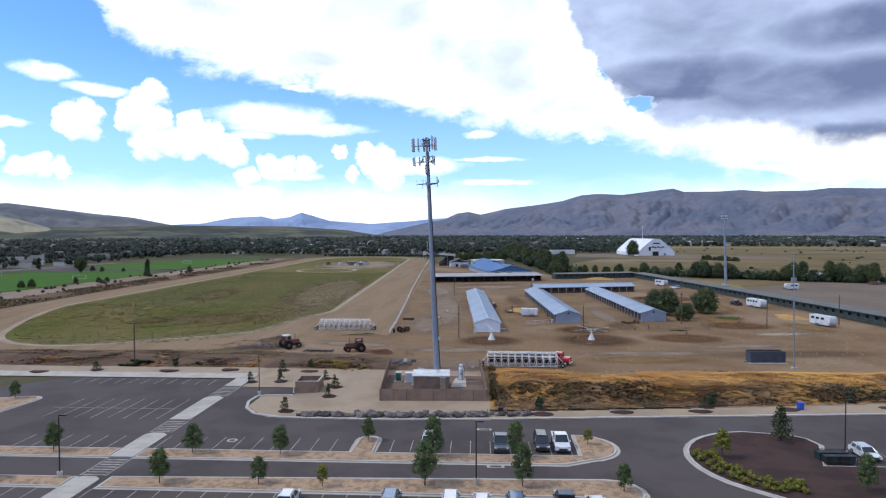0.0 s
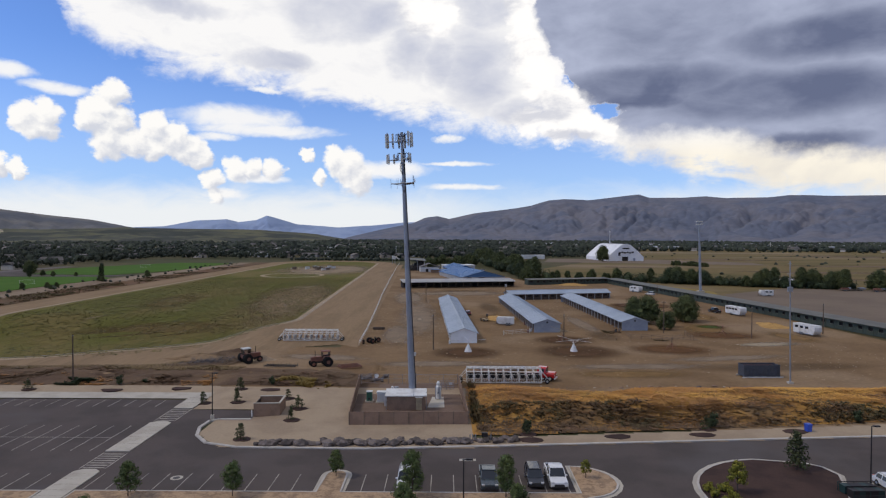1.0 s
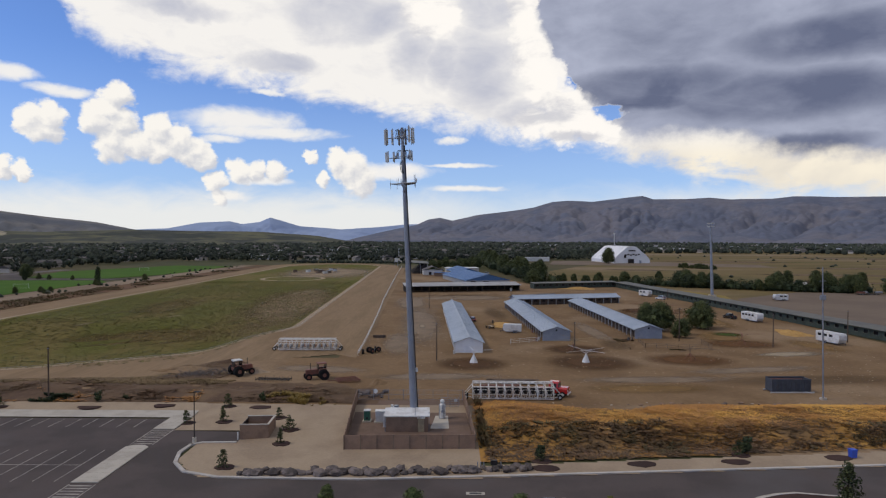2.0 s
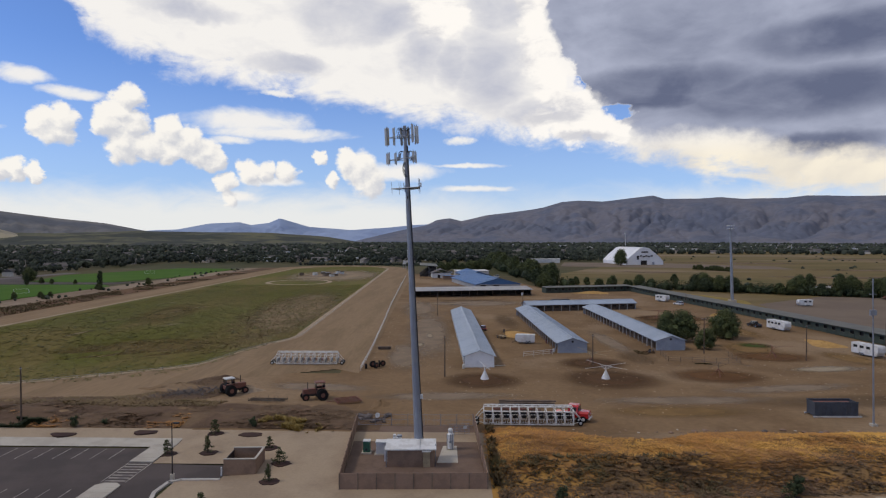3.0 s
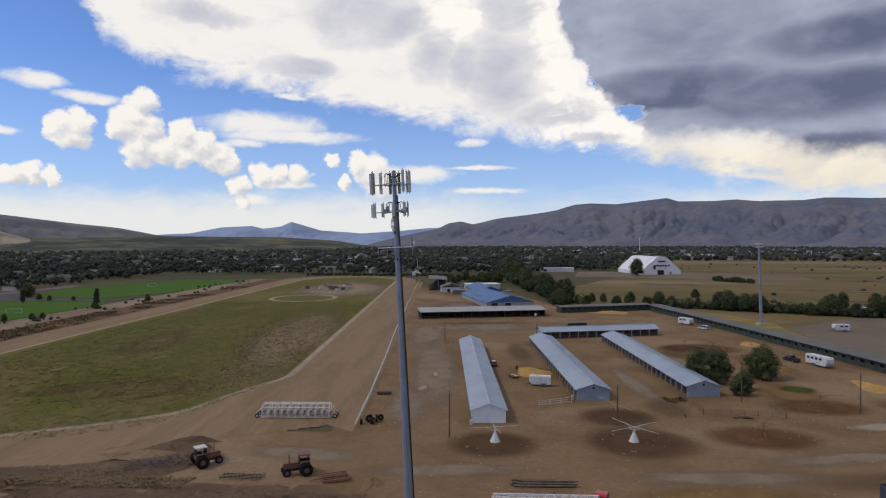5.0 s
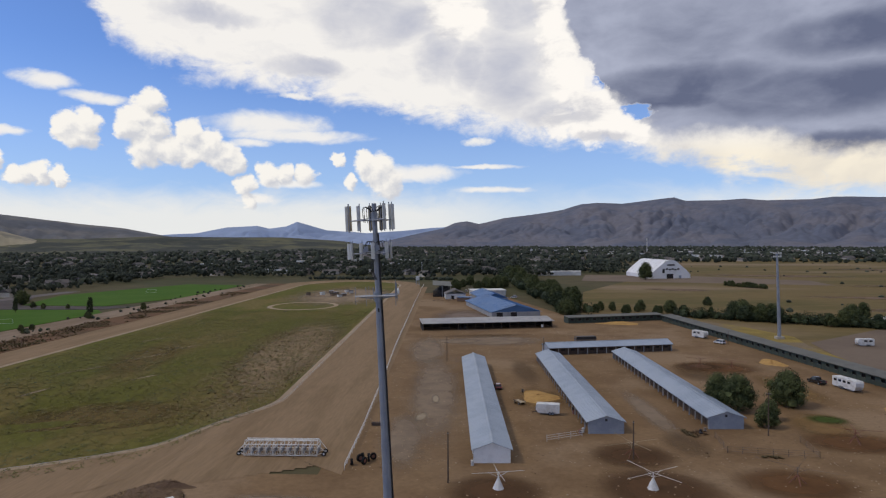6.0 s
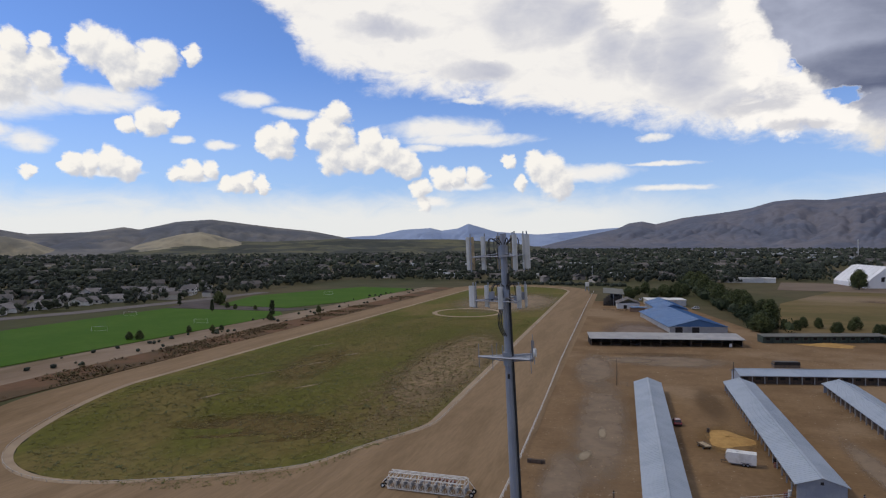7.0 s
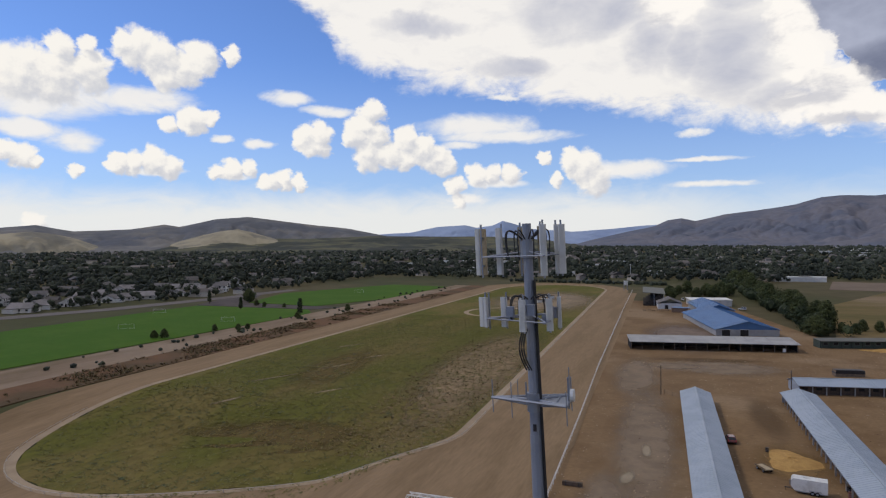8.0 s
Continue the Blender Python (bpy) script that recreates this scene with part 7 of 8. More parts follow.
roll_box(69.3, 8.4, 1)
l = thing("log", pose(-15.4, 70.5, 0.05), "dark squared timber log lying on the dirt", "log")
part("timber", M().box((0, 0, 0.4), (3.6, 0.7, 0.7)), POLEWOOD, l)
for x in (-1.2, 1.2):
    part("band", M().box((x, 0, 0.4), (0.12, 0.74, 0.74)), CABLE, l)
rng = random.Random(3)
for x, y, s, white in ((-15.5, 47.0, 0.75, 0), (-13.9, 47.2, 0.8, 1), (-14.5, 45.6, 0.7, 0), (-16.8, 45.2, 0.6, 0), (-15.3, 48.6, 0.6, 0), (-13.2, 48.4, 0.65, 0)):
    t = thing("old_tyre", pose(x, y, hgt(x, y), 0, 0, rng.uniform(0, 180)), "worn black tractor tyre dumped at the rail's end", "tyre", "dumped tyres")
    part("tread", M().tube((0, -0.22, s), (0, 0.22, s), s, n=16), TYRE, t)
    part("rim", M().tube((0, -0.24, s), (0, 0.24, s), s * 0.5, n=12), WHITEMETAL if white else RUST, t)
# straw heap and hand cart
def heap(name, x, y, rx, ry, h, material, label, category, seed=1):
    rr = random.Random(seed)
    m, n = M(), 24
    rings = 6
    for j in range(rings):
        k = j / (rings - 1)
        for i in range(n):
            t = i * 2 * math.pi / n
            rad = (1 - k) * (1 + 0.2 * math.sin(3 * t + seed) + rr.uniform(-0.08, 0.08))
            m.v.append((rx * rad * math.cos(t), ry * rad * math.sin(t), h * smooth_step(0, 1, k) * (1 + rr.uniform(-0.15, 0.15)) - 0.05))
    m.f = [(j * n + i, j * n + (i + 1) % n, (j + 1) * n + (i + 1) % n, (j + 1) * n + i) for j in range(rings - 1) for i in range(n)]
    ob = tagged(part(name, m, material), label, category)
    ob.matrix_basis = pose(x, y, hgt(x, y))
    return ob


heap("straw_mound", 23.5, 98.5, 5.5, 7.5, 0.7, HAY, "low heap of spilled golden straw", "straw", 2)
heap("straw_mound", 109.5, 82.0, 4.5, 8.0, 1.0, HAY, "golden straw heap by the green stables", "straw", 3)
heap("straw_mound", 107.0, 148.0, 4.0, 7.0, 1.0, HAY, "golden straw heap by the stable row", "straw", 4)
heap("straw_mound", 78.0, 246.0, 11.0, 5.0, 1.2, HAY, "long orange-brown straw heap at the far stables", "straw", 5)
heap("mound", -52.0, 25.5, 8.0, 2.2, 1.3, DIRT, "long mound of brown dirt by the track", "dirt heap", 6)
heap("mound", -37.2, 23.2, 3.2, 2.0, 1.1, SAND, "pale dirt mound behind the tractor", "dirt heap", 7)
heap("mound", -45.5, 33.5, 4.2, 1.6, 0.9, ROUGH, "low mound of dark brown earth", "dirt heap", 9)
heap("mound", -9.5, 13.5, 2.0, 3.4, 0.8, DIRT, "low mound of dirt by the harrow", "dirt heap", 8)
c = thing("flat_cart", pose(17.8, 91.0, 0, 0, 0, 120), "low tan wooden flat cart by the straw", "cart")
part("deck", M().box((0, 0, 0.65), (3.2, 1.7, 0.14)), YELLOWED, c)
part("side_board", M().box((0, 0.85, 0.8), (3.2, 0.06, 0.25)).box((0, -0.85, 0.8), (3.2, 0.06, 0.25)), TIMBER, c)
for s in (-1, 1):
    for xx in (-0.9, 0.9):
        wheel(c, xx, s * 0.75, 0.3, 0.18)
part("tongue", M().tube((1.6, 0, 0.5), (2.8, 0, 0.3), 0.05, n=6), DARKMETAL, c)
for i, (x, y, cc) in enumerate(((19.5, 103, DARKMETAL), (30.3, 82, RUST), (30.6, 84.5, DARKMETAL), (21.6, 85.0, TIMBER), (30.2, 67.4, PANELW), (29.3, 66.2, RUST), (57.0, 69.0, TIMBER), (55.6, 67.5, DARKMETAL), (6.0, 46.0, PANELW))):
    b = thing("feed_drum", pose(x, y, 0), "small feed drum standing beside a barn", "drum", "feed drums")
    part("barrel", M().tube((0, 0, 0), (0, 0, 0.95), 0.32, n=12), cc, b)
    part("hoop", M().tube((0, 0, 0.3), (0, 0, 0.35), 0.335, n=12).tube((0, 0, 0.62), (0, 0, 0.67), 0.335, n=12), STEEL, b)


def pipe_fence(x0, y0, x1, y1, label, mm, high=1.4, gap=3.0):
    f = thing("pipe_fence", pose(0, 0, 0), label, "fence", "yard fences")
    a0, b0 = Vector((x0, y0, 0)), Vector((x1, y1, 0))
    n = max(1, round((b0 - a0).length / gap))
    for i in range(n + 1):
        c = a0.lerp(b0, i / n)
        part("post", M().tube((c.x, c.y, 0), (c.x, c.y, high), 0.06, n=6), mm, f)
    for z in (0.4, 0.85, 1.3):
        part("rail", M().tube(a0 + Vector((0, 0, z)), b0 + Vector((0, 0, z)), 0.04, n=5), mm, f)


pipe_fence(21.5, 60.5, 29.5, 64.5, "leaning pale rail fence by the barn", PANELW)
pipe_fence(56.5, 55.0, 73.0, 52.5, "grey-brown rail pen fence", TIMBER)
pipe_fence(56.5, 55.0, 57.5, 64.5, "grey-brown rail pen fence by the stalls", TIMBER)
pipe_fence(73.0, 52.5, 74.0, 62.0, "grey-brown rail pen fence by the trees", TIMBER)
pipe_fence(-2.5, 147.5, 2.0, 142.5, "short fence at the far end of the barn", TIMBER)
# timbers stacked behind the starting gate
p = thing("timber_stack", pose(14.5, 8.3, 0, 0, 0, -1), "long stack of brown timbers behind the starting gate", "timber stack")
for i in range(3):
    for j in range(3):
        part("timber", M().box((0.3 * (i - 1) + (0.4 if j % 2 else 0), 0.45 * i - 0.45, 0.25 + 0.32 * j), (9.0 - j, 0.36, 0.28)), TIMBER if (i + j) % 2 else RUST, p)
# broken concrete along the top of the bank
rng = random.Random(21)
for i in range(60):
    x = 24 + i * 1.4 + rng.uniform(-1.2, 1.2)
    y = -1.6 + rng.uniform(-1.6, 1.6)
    if 68 < x < 76:
        continue
    m = M().blob((0, 0, 0), 1, rng, 0.6, 0.35, 1)
    r = rng.choice((0.14, 0.18, 0.22, 0.3, 0.45)) * rng.uniform(0.8, 1.2)
    b = tagged(part("rubble_block", m, BLOCK if i % 3 else (ROCK if i % 2 else CONCRETE)), "lump of broken concrete along the bank", "rubble", "rubble along the bank")
    b.matrix_basis = pose(x, y, hgt(x, y) + r * 0.3, 0, 0, rng.uniform(0, 360)) @ Matrix.Diagonal((r * 1.4, r, r * 0.8, 1))
for i in range(14):
    x, y = -13 + rng.uniform(0, 6), 2.5 + rng.uniform(-1.0, 3.5)
    m = M().blob((0, 0, 0), 1, rng, 0.7, 0.3, 1)
    r = rng.uniform(0.3, 0.7)
    b = tagged(part("rubble_block", m, ROCK), "grey stone in the heap beside the compound", "rubble", "stones beside the compound")
    b.matrix_basis = pose(x, y, hgt(x, y) + r * 0.4, 0, 0, rng.uniform(0, 360)) @ Matrix.Diagonal((r, r, r * 0.9, 1))

# car park odds and ends
b = thing("blue_bin", pose(59.6, -26.6, hgt(59.6, -26.6) + 0.05, 0, 0, 10), "bright blue wheeled bin on the walk", "bin")
part("body", M().box((0, 0, 0.6), (0.7, 0.7, 1.0), top=1.15), BLUEPL, b)
part("lid", M().box((0, 0, 1.16), (0.86, 0.86, 0.1)), BLUEPL, b)
for s in (-1, 1):
    part("wheel", M().tube((s * 0.3 - 0.05, 0.35, 0.12), (s * 0.3 + 0.05, 0.35, 0.12), 0.12, n=8), TYRE, b)
rk = thing("cart_corral", pose(52.3, -50.3, LOT, 0, 0, 2), "dark green metal cart corral at the bed's corner", "cart corral")
for x in (-1.9, 0, 1.9):
    for y in (-1.4, 1.4):
        part("post", M().tube((x, y, 0), (x, y, 1.2), 0.05, n=6), DARKGREEN, rk)
for y in (-1.4, 0, 1.4):
    for z in (0.6, 1.15):
        part("rail", M().tube((-1.9, y, z), (1.9, y, z), 0.05, n=6), DARKMETAL, rk)
for i in range(10):
    part("nested_cart", M().box((-1.5 + 0.72 * (i // 2), 0.7 * (-1 if i % 2 else 1), 0.62), (0.7, 1.0, 0.9), top=1.1), DARKGREEN if i % 3 == 0 else DARKMETAL, rk)
for x, y in ((-27.5, -46.0),):
    d = thing("manhole_cover", pose(x, y, LOT), "round iron manhole cover in the asphalt", "manhole")
    part("cover", M().tube((0, 0, -0.02), (0, 0, 0.015), 0.42, n=16), DARKMETAL, d)
    part("collar", M().tube((0, 0, -0.03), (0, 0, 0.008), 0.75, n=16), CONCRETE, d, "pale concrete collar")
for x, y in ((9.2, -54.1), (7.9, -39.3)):
    d = thing("storm_drain", pose(x, y, LOT), "iron storm drain grate at the kerb", "drain")
    part("grate", M().box((0, 0, 0.0), (1.4, 0.45, 0.03)), CABLE, d)
    part("apron", M().box((0, 0, -0.01), (2.2, 0.8, 0.03)), CONCRETE, d)
# goals and small fences on the playing field
for x, y, tn in ((-262, 196, 40), (-232, 236, 20), (-300, 255, 30), (-252, 420, 30)):
    g = thing("football_goal", pose(x, y, 0.1, 0, 0, tn), "white football goal on the playing field", "goal", "football goals")
    part("posts", M().tube((-3.6, 0, 0), (-3.6, 0, 2.4), 0.06, n=6).tube((3.6, 0, 0), (3.6, 0, 2.4), 0.06, n=6).tube((-3.6, 0, 2.4), (3.6, 0, 2.4), 0.06, n=6), WHITEMETAL, g)
    part("back_frame", M().tube((-3.6, 0, 2.4), (-3.6, 1.8, 0), 0.05, n=5).tube((3.6, 0, 2.4), (3.6, 1.8, 0), 0.05, n=5).tube((-3.6, 1.8, 0.03), (3.6, 1.8, 0.03), 0.05, n=5), WHITEMETAL, g)
# ---------------------------------------------------------------- trees and plants
def leaves(m, c, r, rng, count, size, squash=1.0):
    """Loose leaves on the skin of a clump."""
    for _ in range(count):
        d = Vector((rng.gauss(0, 1), rng.gauss(0, 1), rng.gauss(0, 1))).normalized()
        p = Vector(c) + Vector((d.x, d.y, d.z * squash)) * r * rng.uniform(0.75, 1.15)
        u = d.cross(Vector((rng.uniform(-1, 1), rng.uniform(-1, 1), rng.uniform(-1, 1)))).normalized() * size * rng.uniform(0.6, 1.3)
        v = d.cross(u).normalized() * size * 0.7 + d * size * 0.3
        m.add([p - u, p + v, p + u, p - v * 0.8], [(0, 1, 2, 3)])


def broad_tree(high, spread, seed, material, trunk=0.3, clumps=26, leaf=0.2, per=34, lean=0.0, low=0.32):
    """Returns the meshes of one tree: trunk with limbs, crown of leaf clumps with gaps."""
    rng = random.Random(seed)
    t = M().tube((0, 0, -0.15), (lean * 0.3, 0, high * low), trunk, trunk * 0.7, n=8).tube((lean * 0.3, 0, high * low), (lean, 0, high * 0.8), trunk * 0.7, trunk * 0.25, n=7)
    c = M()
    for i in range(clumps):
        a0 = i * 2.399 + rng.uniform(-0.4, 0.4)
        k = (i + 0.5) / clumps
        z = high * (low + (1 - low) * (0.08 + 0.86 * k))
        w = spread * math.sin(math.pi * min(1, 0.25 + 0.72 * k)) ** 0.8 * rng.uniform(0.45, 0.95)
        p = (lean * k + math.cos(a0) * w * 0.8, math.sin(a0) * w * 0.8, z)
        r = spread * rng.uniform(0.24, 0.42)
        t.tube((lean * k * 0.5, 0, max(high * low * 0.8, z - high * 0.2)), p, trunk * 0.22, trunk * 0.08, n=5)
        c.blob(p, r * 0.55, rng, 0.85, 0.35, 1)
        leaves(c, p, r, rng, per, leaf, 0.85)
    return t.mesh("trunk"), c.mesh("crown")


def conifer(high, spread, seed, leaf=0.16, clumps=40):
    rng = random.Random(seed)
    t = M().tube((0, 0, -0.1), (0, 0, high * 0.95), 0.09 * high / 3, 0.02, n=6)
    c = M()
    for i in range(clumps):
        k = i / clumps
        a0 = i * 2.4
        w = spread * (1 - k) ** 0.6 * rng.uniform(0.25, 1.15)
        p = (math.cos(a0) * w * 0.8, math.sin(a0) * w * 0.8, high * (0.12 + 0.84 * k) + rng.uniform(-0.15, 0.15))
        t.tube((0, 0, p[2] + 0.05), p, 0.025, 0.01, n=4)
        c.blob(p, spread * 0.12 * (1.1 - k * 0.5), rng, 0.8, 0.4, 1)
        leaves(c, p, spread * 0.34 * (1.1 - k * 0.5), rng, 15, leaf, 0.8)
    return t.mesh("trunk"), c.mesh("crown")


def plant(name, meshes, x, y, z, turn, label, category, group, leaf, scale=1.0):
    t = thing(name, pose(x, y, z, 0, 0, turn) @ Matrix.Scale(scale, 4), label, category, group)
    part("trunk", meshes[0], BARK, t)
    part("crown", meshes[1], leaf, t)
    return t


# car park: young trees
kinds = [broad_tree(4.3, 1.5, 31, LEAF, 0.07, 30, 0.085, 90, low=0.2), broad_tree(4.7, 1.35, 32, LEAF, 0.07, 30, 0.085, 90, low=0.16), broad_tree(3.4, 1.25, 33, LEAF, 0.06, 24, 0.08, 90, low=0.2)]
for i, (x, y, k, s) in enumerate(((-30.0, -61.6, 0, 0.95), (-18.4, -61.2, 2, 0.95), (-8.3, -45.4, 2, 0.95), (0.9, -60.6, 0, 1.2), (1.3, -51.5, 1, 1.15), (12.1, -60.4, 1, 1.1), (11.8, -51.4, 1, 1.05), (-30.6, -51.6, 2, 1.15),
                                   (-18.9, -51.5, 0, 0.9), (23.4, -61.2, 2, 0.95), (50.4, -60.2, 1, 0.95), (-51.5, -61.4, 0, 0.9), (-49.5, -51.8, 0, 0.9), (-74.3, -26.0, 2, 0.9))):
    plant("young_tree", kinds[k], x, y, LOT + 0.1, i * 47, "young leafy street tree on a gravel island", "tree", "car-park trees", LEAF, s)
kinds2 = broad_tree(3.2, 1.1, 35, LEAFLIME, 0.06, 18, 0.09, 70, low=0.3)
for x, y, s in ((22.0, -45.6, 0.7), (38.4, -49.8, 1.15), (-10.8, -61.6, 0.8)):
    plant("young_tree", kinds2, x, y, LOT + 0.1, x * 9, "young tree with yellow-green leaves", "tree", "yellow-green trees", LEAFLIME, s)
plant("conifer", conifer(4.9, 1.7, 41, 0.16, 60), 49.2, -42.4, LOT + 0.1, 0, "dark bushy pine at the edge of the mulch bed", "tree", "conifers", PINE)
small = [conifer(2.6, 1.0, 42, 0.12, 26), conifer(3.0, 0.9, 43, 0.12, 28), conifer(2.3, 1.1, 44, 0.12, 20)]
for i, (x, y, s) in enumerate(((-37.2, -12.3, 0.85), (-31.4, -12.0, 0.9), (-19.6, -16.6, 1.0), (-24.4, -31.6, 0.95), (-19.4, -22.5, 0.8), (-72.7, -4.8, 0.9), (-22.8, -10.6, 0.7), (17.0, -28.7, 0.75), (44.6, -25.8, 0.95), (-33.2, -4.5, 0.9))):
    plant("conifer", small[i % 3], x, y, hgt(x, y) + 0.03, i * 70, "small dark green pine on sandy ground", "tree", "conifers", PINE, s)
    rng = random.Random(i)
    pts = [(x + 0.2 + 1.3 * math.cos(t) * (1 + rng.uniform(-0.15, 0.15)), y + 1.1 * math.sin(t) * (1 + rng.uniform(-0.15, 0.15))) for t in (j * math.pi / 8 for j in range(16))]
    structure("mulch_ring", M().prism(pts, hgt(x, y) - 0.3, hgt(x, y) + 0.12), MULCH, "ring of dark mulch round a small pine", "mulch")
for x, y in ((30.3, -29.6), (43.0, -28.6), (57.6, -26.8), (75.0, -25.0), (-84, -6.2), (-57.0, -5.0), (-44.5, -4.0), (17.3, -31.3), (-27.5, -5.0)):
    rng = random.Random(int(x * 3))
    pts = [(x + 1.9 * math.cos(t) * (1 + rng.uniform(-0.15, 0.15)), y + 1.1 * math.sin(t) * (1 + rng.uniform(-0.15, 0.15))) for t in (j * math.pi / 8 for j in range(16))]
    structure("mulch_ring", M().prism(pts, hgt(x, y) - 0.3, hgt(x, y) + 0.14), MULCH, "dark mulch ring in the pale walk", "mulch")
# shrubs along the curved edge of the mulch bed
shrub = [M(), M(), M()]
for i, m in enumerate(shrub):
    rng = random.Random(60 + i)
    for j in range(9):
        a0 = rng.uniform(0, 6.283)
        p = (math.cos(a0) * 0.35, math.sin(a0) * 0.35, 0.3 + rng.uniform(0, 0.45))
        m.blob(p, 0.24, rng, 0.9, 0.3, 1)
        leaves(m, p, 0.34, rng, 22, 0.1)
shrub = [m.mesh("foliage") for m in shrub]
rng = random.Random(70)
for i in range(64):
    u = (i // 2) / 31
    row = i % 2
    t = radians(170 + 84 * u)
    r = 11.0 - 1.7 * row - (1.2 if u > 0.85 else 0)
    x, y = 46.5 + r * math.cos(t) + rng.uniform(-0.45, 0.45), -50.0 + r * math.sin(t) * 1.12 + rng.uniform(-0.25, 0.25)
    s = thing("shrub", pose(x, y, LOT + 0.1, 0, 0, rng.uniform(0, 360)) @ Matrix.Scale(rng.uniform(0.5, 0.85), 4), "small yellow-green shrub in the mulch bed", "shrub", "bed shrubs")
    part("foliage", shrub[i % 3], LEAFLIME, s)
    part("stem", M().tube((0, 0, -0.1), (0, 0, 0.4), 0.04, n=5), BARK, s)

# dark bushes at the foot of the bank
bush = M()
rng = random.Random(77)
for j in range(12):
    p = (rng.gauss(0, 0.4), rng.gauss(0, 0.4), 0.4 + rng.uniform(0, 1.3))
    bush.blob(p, 0.3, rng, 0.9, 0.35, 1)
    leaves(bush, p, 0.45, rng, 40, 0.11)
bush = bush.mesh("foliage")
for i, (x, y, k) in enumerate(((17.0, -27.2, 0.95), (46.0, -24.6, 1.15), (70.0, -22.0, 0.9), (-57.0, -2.2, 0.9), (-28.0, -1.6, 0.8))):
    s = thing("bush", pose(x, y, hgt(x, y), 0, 0, i * 50) @ Matrix.Scale(k, 4), "dark brownish bush at the foot of the bank", "bush", "bank bushes")
    part("foliage", bush, LEAFDARK, s)
    part("stem", M().tube((0, 0, -0.2), (0, 0, 0.8), 0.06, n=5), BARK, s)

# yard trees
big = [broad_tree(8.6, 4.6, 81, LEAFDARK, 0.3, 46, 0.2, 150, low=0.12), broad_tree(8.0, 5.0, 82, LEAFDARK, 0.3, 50, 0.2, 150, low=0.06), broad_tree(5.5, 3.0, 83, LEAFDARK, 0.2, 30, 0.18, 120, low=0.06),
       broad_tree(10.5, 3.6, 84, LEAFDARK, 0.28, 34, 0.22, 120, lean=0.8, low=0.14), broad_tree(7.0, 4.2, 85, LEAFDARK, 0.28, 24, 0.22, 130, lean=-0.7, low=0.1)]
for i, (x, y, k, s) in enumerate(((70.8, 86.0, 0, 1.0), (68.0, 91.0, 0, 0.9), (85.5, 92.0, 1, 1.05), (72.0, 72.8, 2, 0.95), (75.5, 79.0, 2, 0.85))):
    plant("leafy_tree", big[k], x, y, 0, i * 63, "dense dark green tree beside the stable", "tree", "yard trees", LEAFMID, s)
rng = random.Random(91)
# avenue of trees beyond the barns, hedgerow beyond the long stable
rows = []
for i in range(52):
    u = i / 51
    rows.append((60 - 20 * u + rng.uniform(-4, 6), 285 + 330 * u + rng.uniform(-5, 5), rng.choice((0, 1, 3, 4, 3)), rng.uniform(0.9, 1.5)))
for i in range(46):
    u = i / 45
    if 0.08 < u < 0.16 or 0.47 < u < 0.55 or 0.78 < u < 0.84:
        continue                  # gaps between the clumps
    rows.append((118 + 100 * u + rng.uniform(-6, 6), 275 - 54 * u + rng.uniform(-9, 12), rng.choice((0, 1, 2, 3, 4)), rng.uniform(0.5, 1.3)))
for i in range(12):
    rows.append((66 + i * 4.6 + rng.uniform(-2, 2), 288 + rng.uniform(-5, 16), 2, rng.uniform(0.7, 1.1)))
for i in range(14):
    rows.append((224 + i * 1.5 + rng.uniform(-1, 1), 495 - i * 2.6, 2, rng.uniform(0.6, 0.9)))
for i in range(16):
    rows.append((-10 + rng.uniform(-10, 45), 432 + rng.uniform(0, 60), rng.choice((0, 1)), rng.uniform(0.8, 1.2)))
rows += [(232 + rng.uniform(-2, 2), 215, 1, 1.3), (243, 208, 0, 1.1), (176, 575, 0, 1.9), (150, 330, 2, 1.0), (205, 610, 2, 0.9), (-194, 300, 2, 0.8), (-292, 330, 1, 1.1)]
for i, (x, y, k, s) in enumerate(rows):
    plant("leafy_tree", big[k], x, y, 0, i * 63, "dense dark green tree in a row beyond the yard", "tree", "rows of trees", (LEAFDARK, LEAFDARK, LEAFMID)[i % 3], s)
tall = broad_tree(11, 2.0, 95, LEAFDARK, 0.2, 30, 0.32, 40, low=0.1)
for x, y, s in ((-207, 268, 1.0), (-262, 284, 0.8), (-310, 310, 0.9)):
    plant("poplar", tall, x, y, 0, x, "narrow dark poplar at the playing field's edge", "tree", "poplars", LEAFDARK, s)
for x, y, s in ((-205.5, 212, 0.55), (-203, 216, 0.5), (-199, 205, 0.4), (-225, 178, 0.65), (-221, 180, 0.75), (-205, 262, 0.6), (-201, 258, 0.55), (-214, 205, 0.6), (-260, 305, 0.6), (-270, 310, 0.7), (-245, 306, 0.5)):
    plant("leafy_bush", big[2], x, y, 0, x * 7, "round dark bush at the playing field's edge", "bush", "bushes by the playing field", LEAFDARK, s)

# ---------------------------------------------------------------- grass and weeds
def scatter(n, seed, x0, x1, y0, y1, keep):
    rng = random.Random(seed)
    out = []
    while len(out) < n:
        x, y = rng.uniform(x0, x1), rng.uniform(y0, y1)
        if keep(x, y, rng):
            out.append((x, y))
    return out


def grass(name, pts, seed, r, h, material, label, blades=6):
    rng = random.Random(seed)
    m = M()
    for x, y in pts:
        k = rng.uniform(0.6, 1.4)
        m.tuft((x, y, hgt(x, y) - 0.03), r * k, h * k, rng, blades)
    return stuff(name, m, material, label, "grass")


def patchy(x, y, s, lo):
    return frac(x, y, s, 3) + 0.35 * frac(x, y, 0.9, 2) > lo


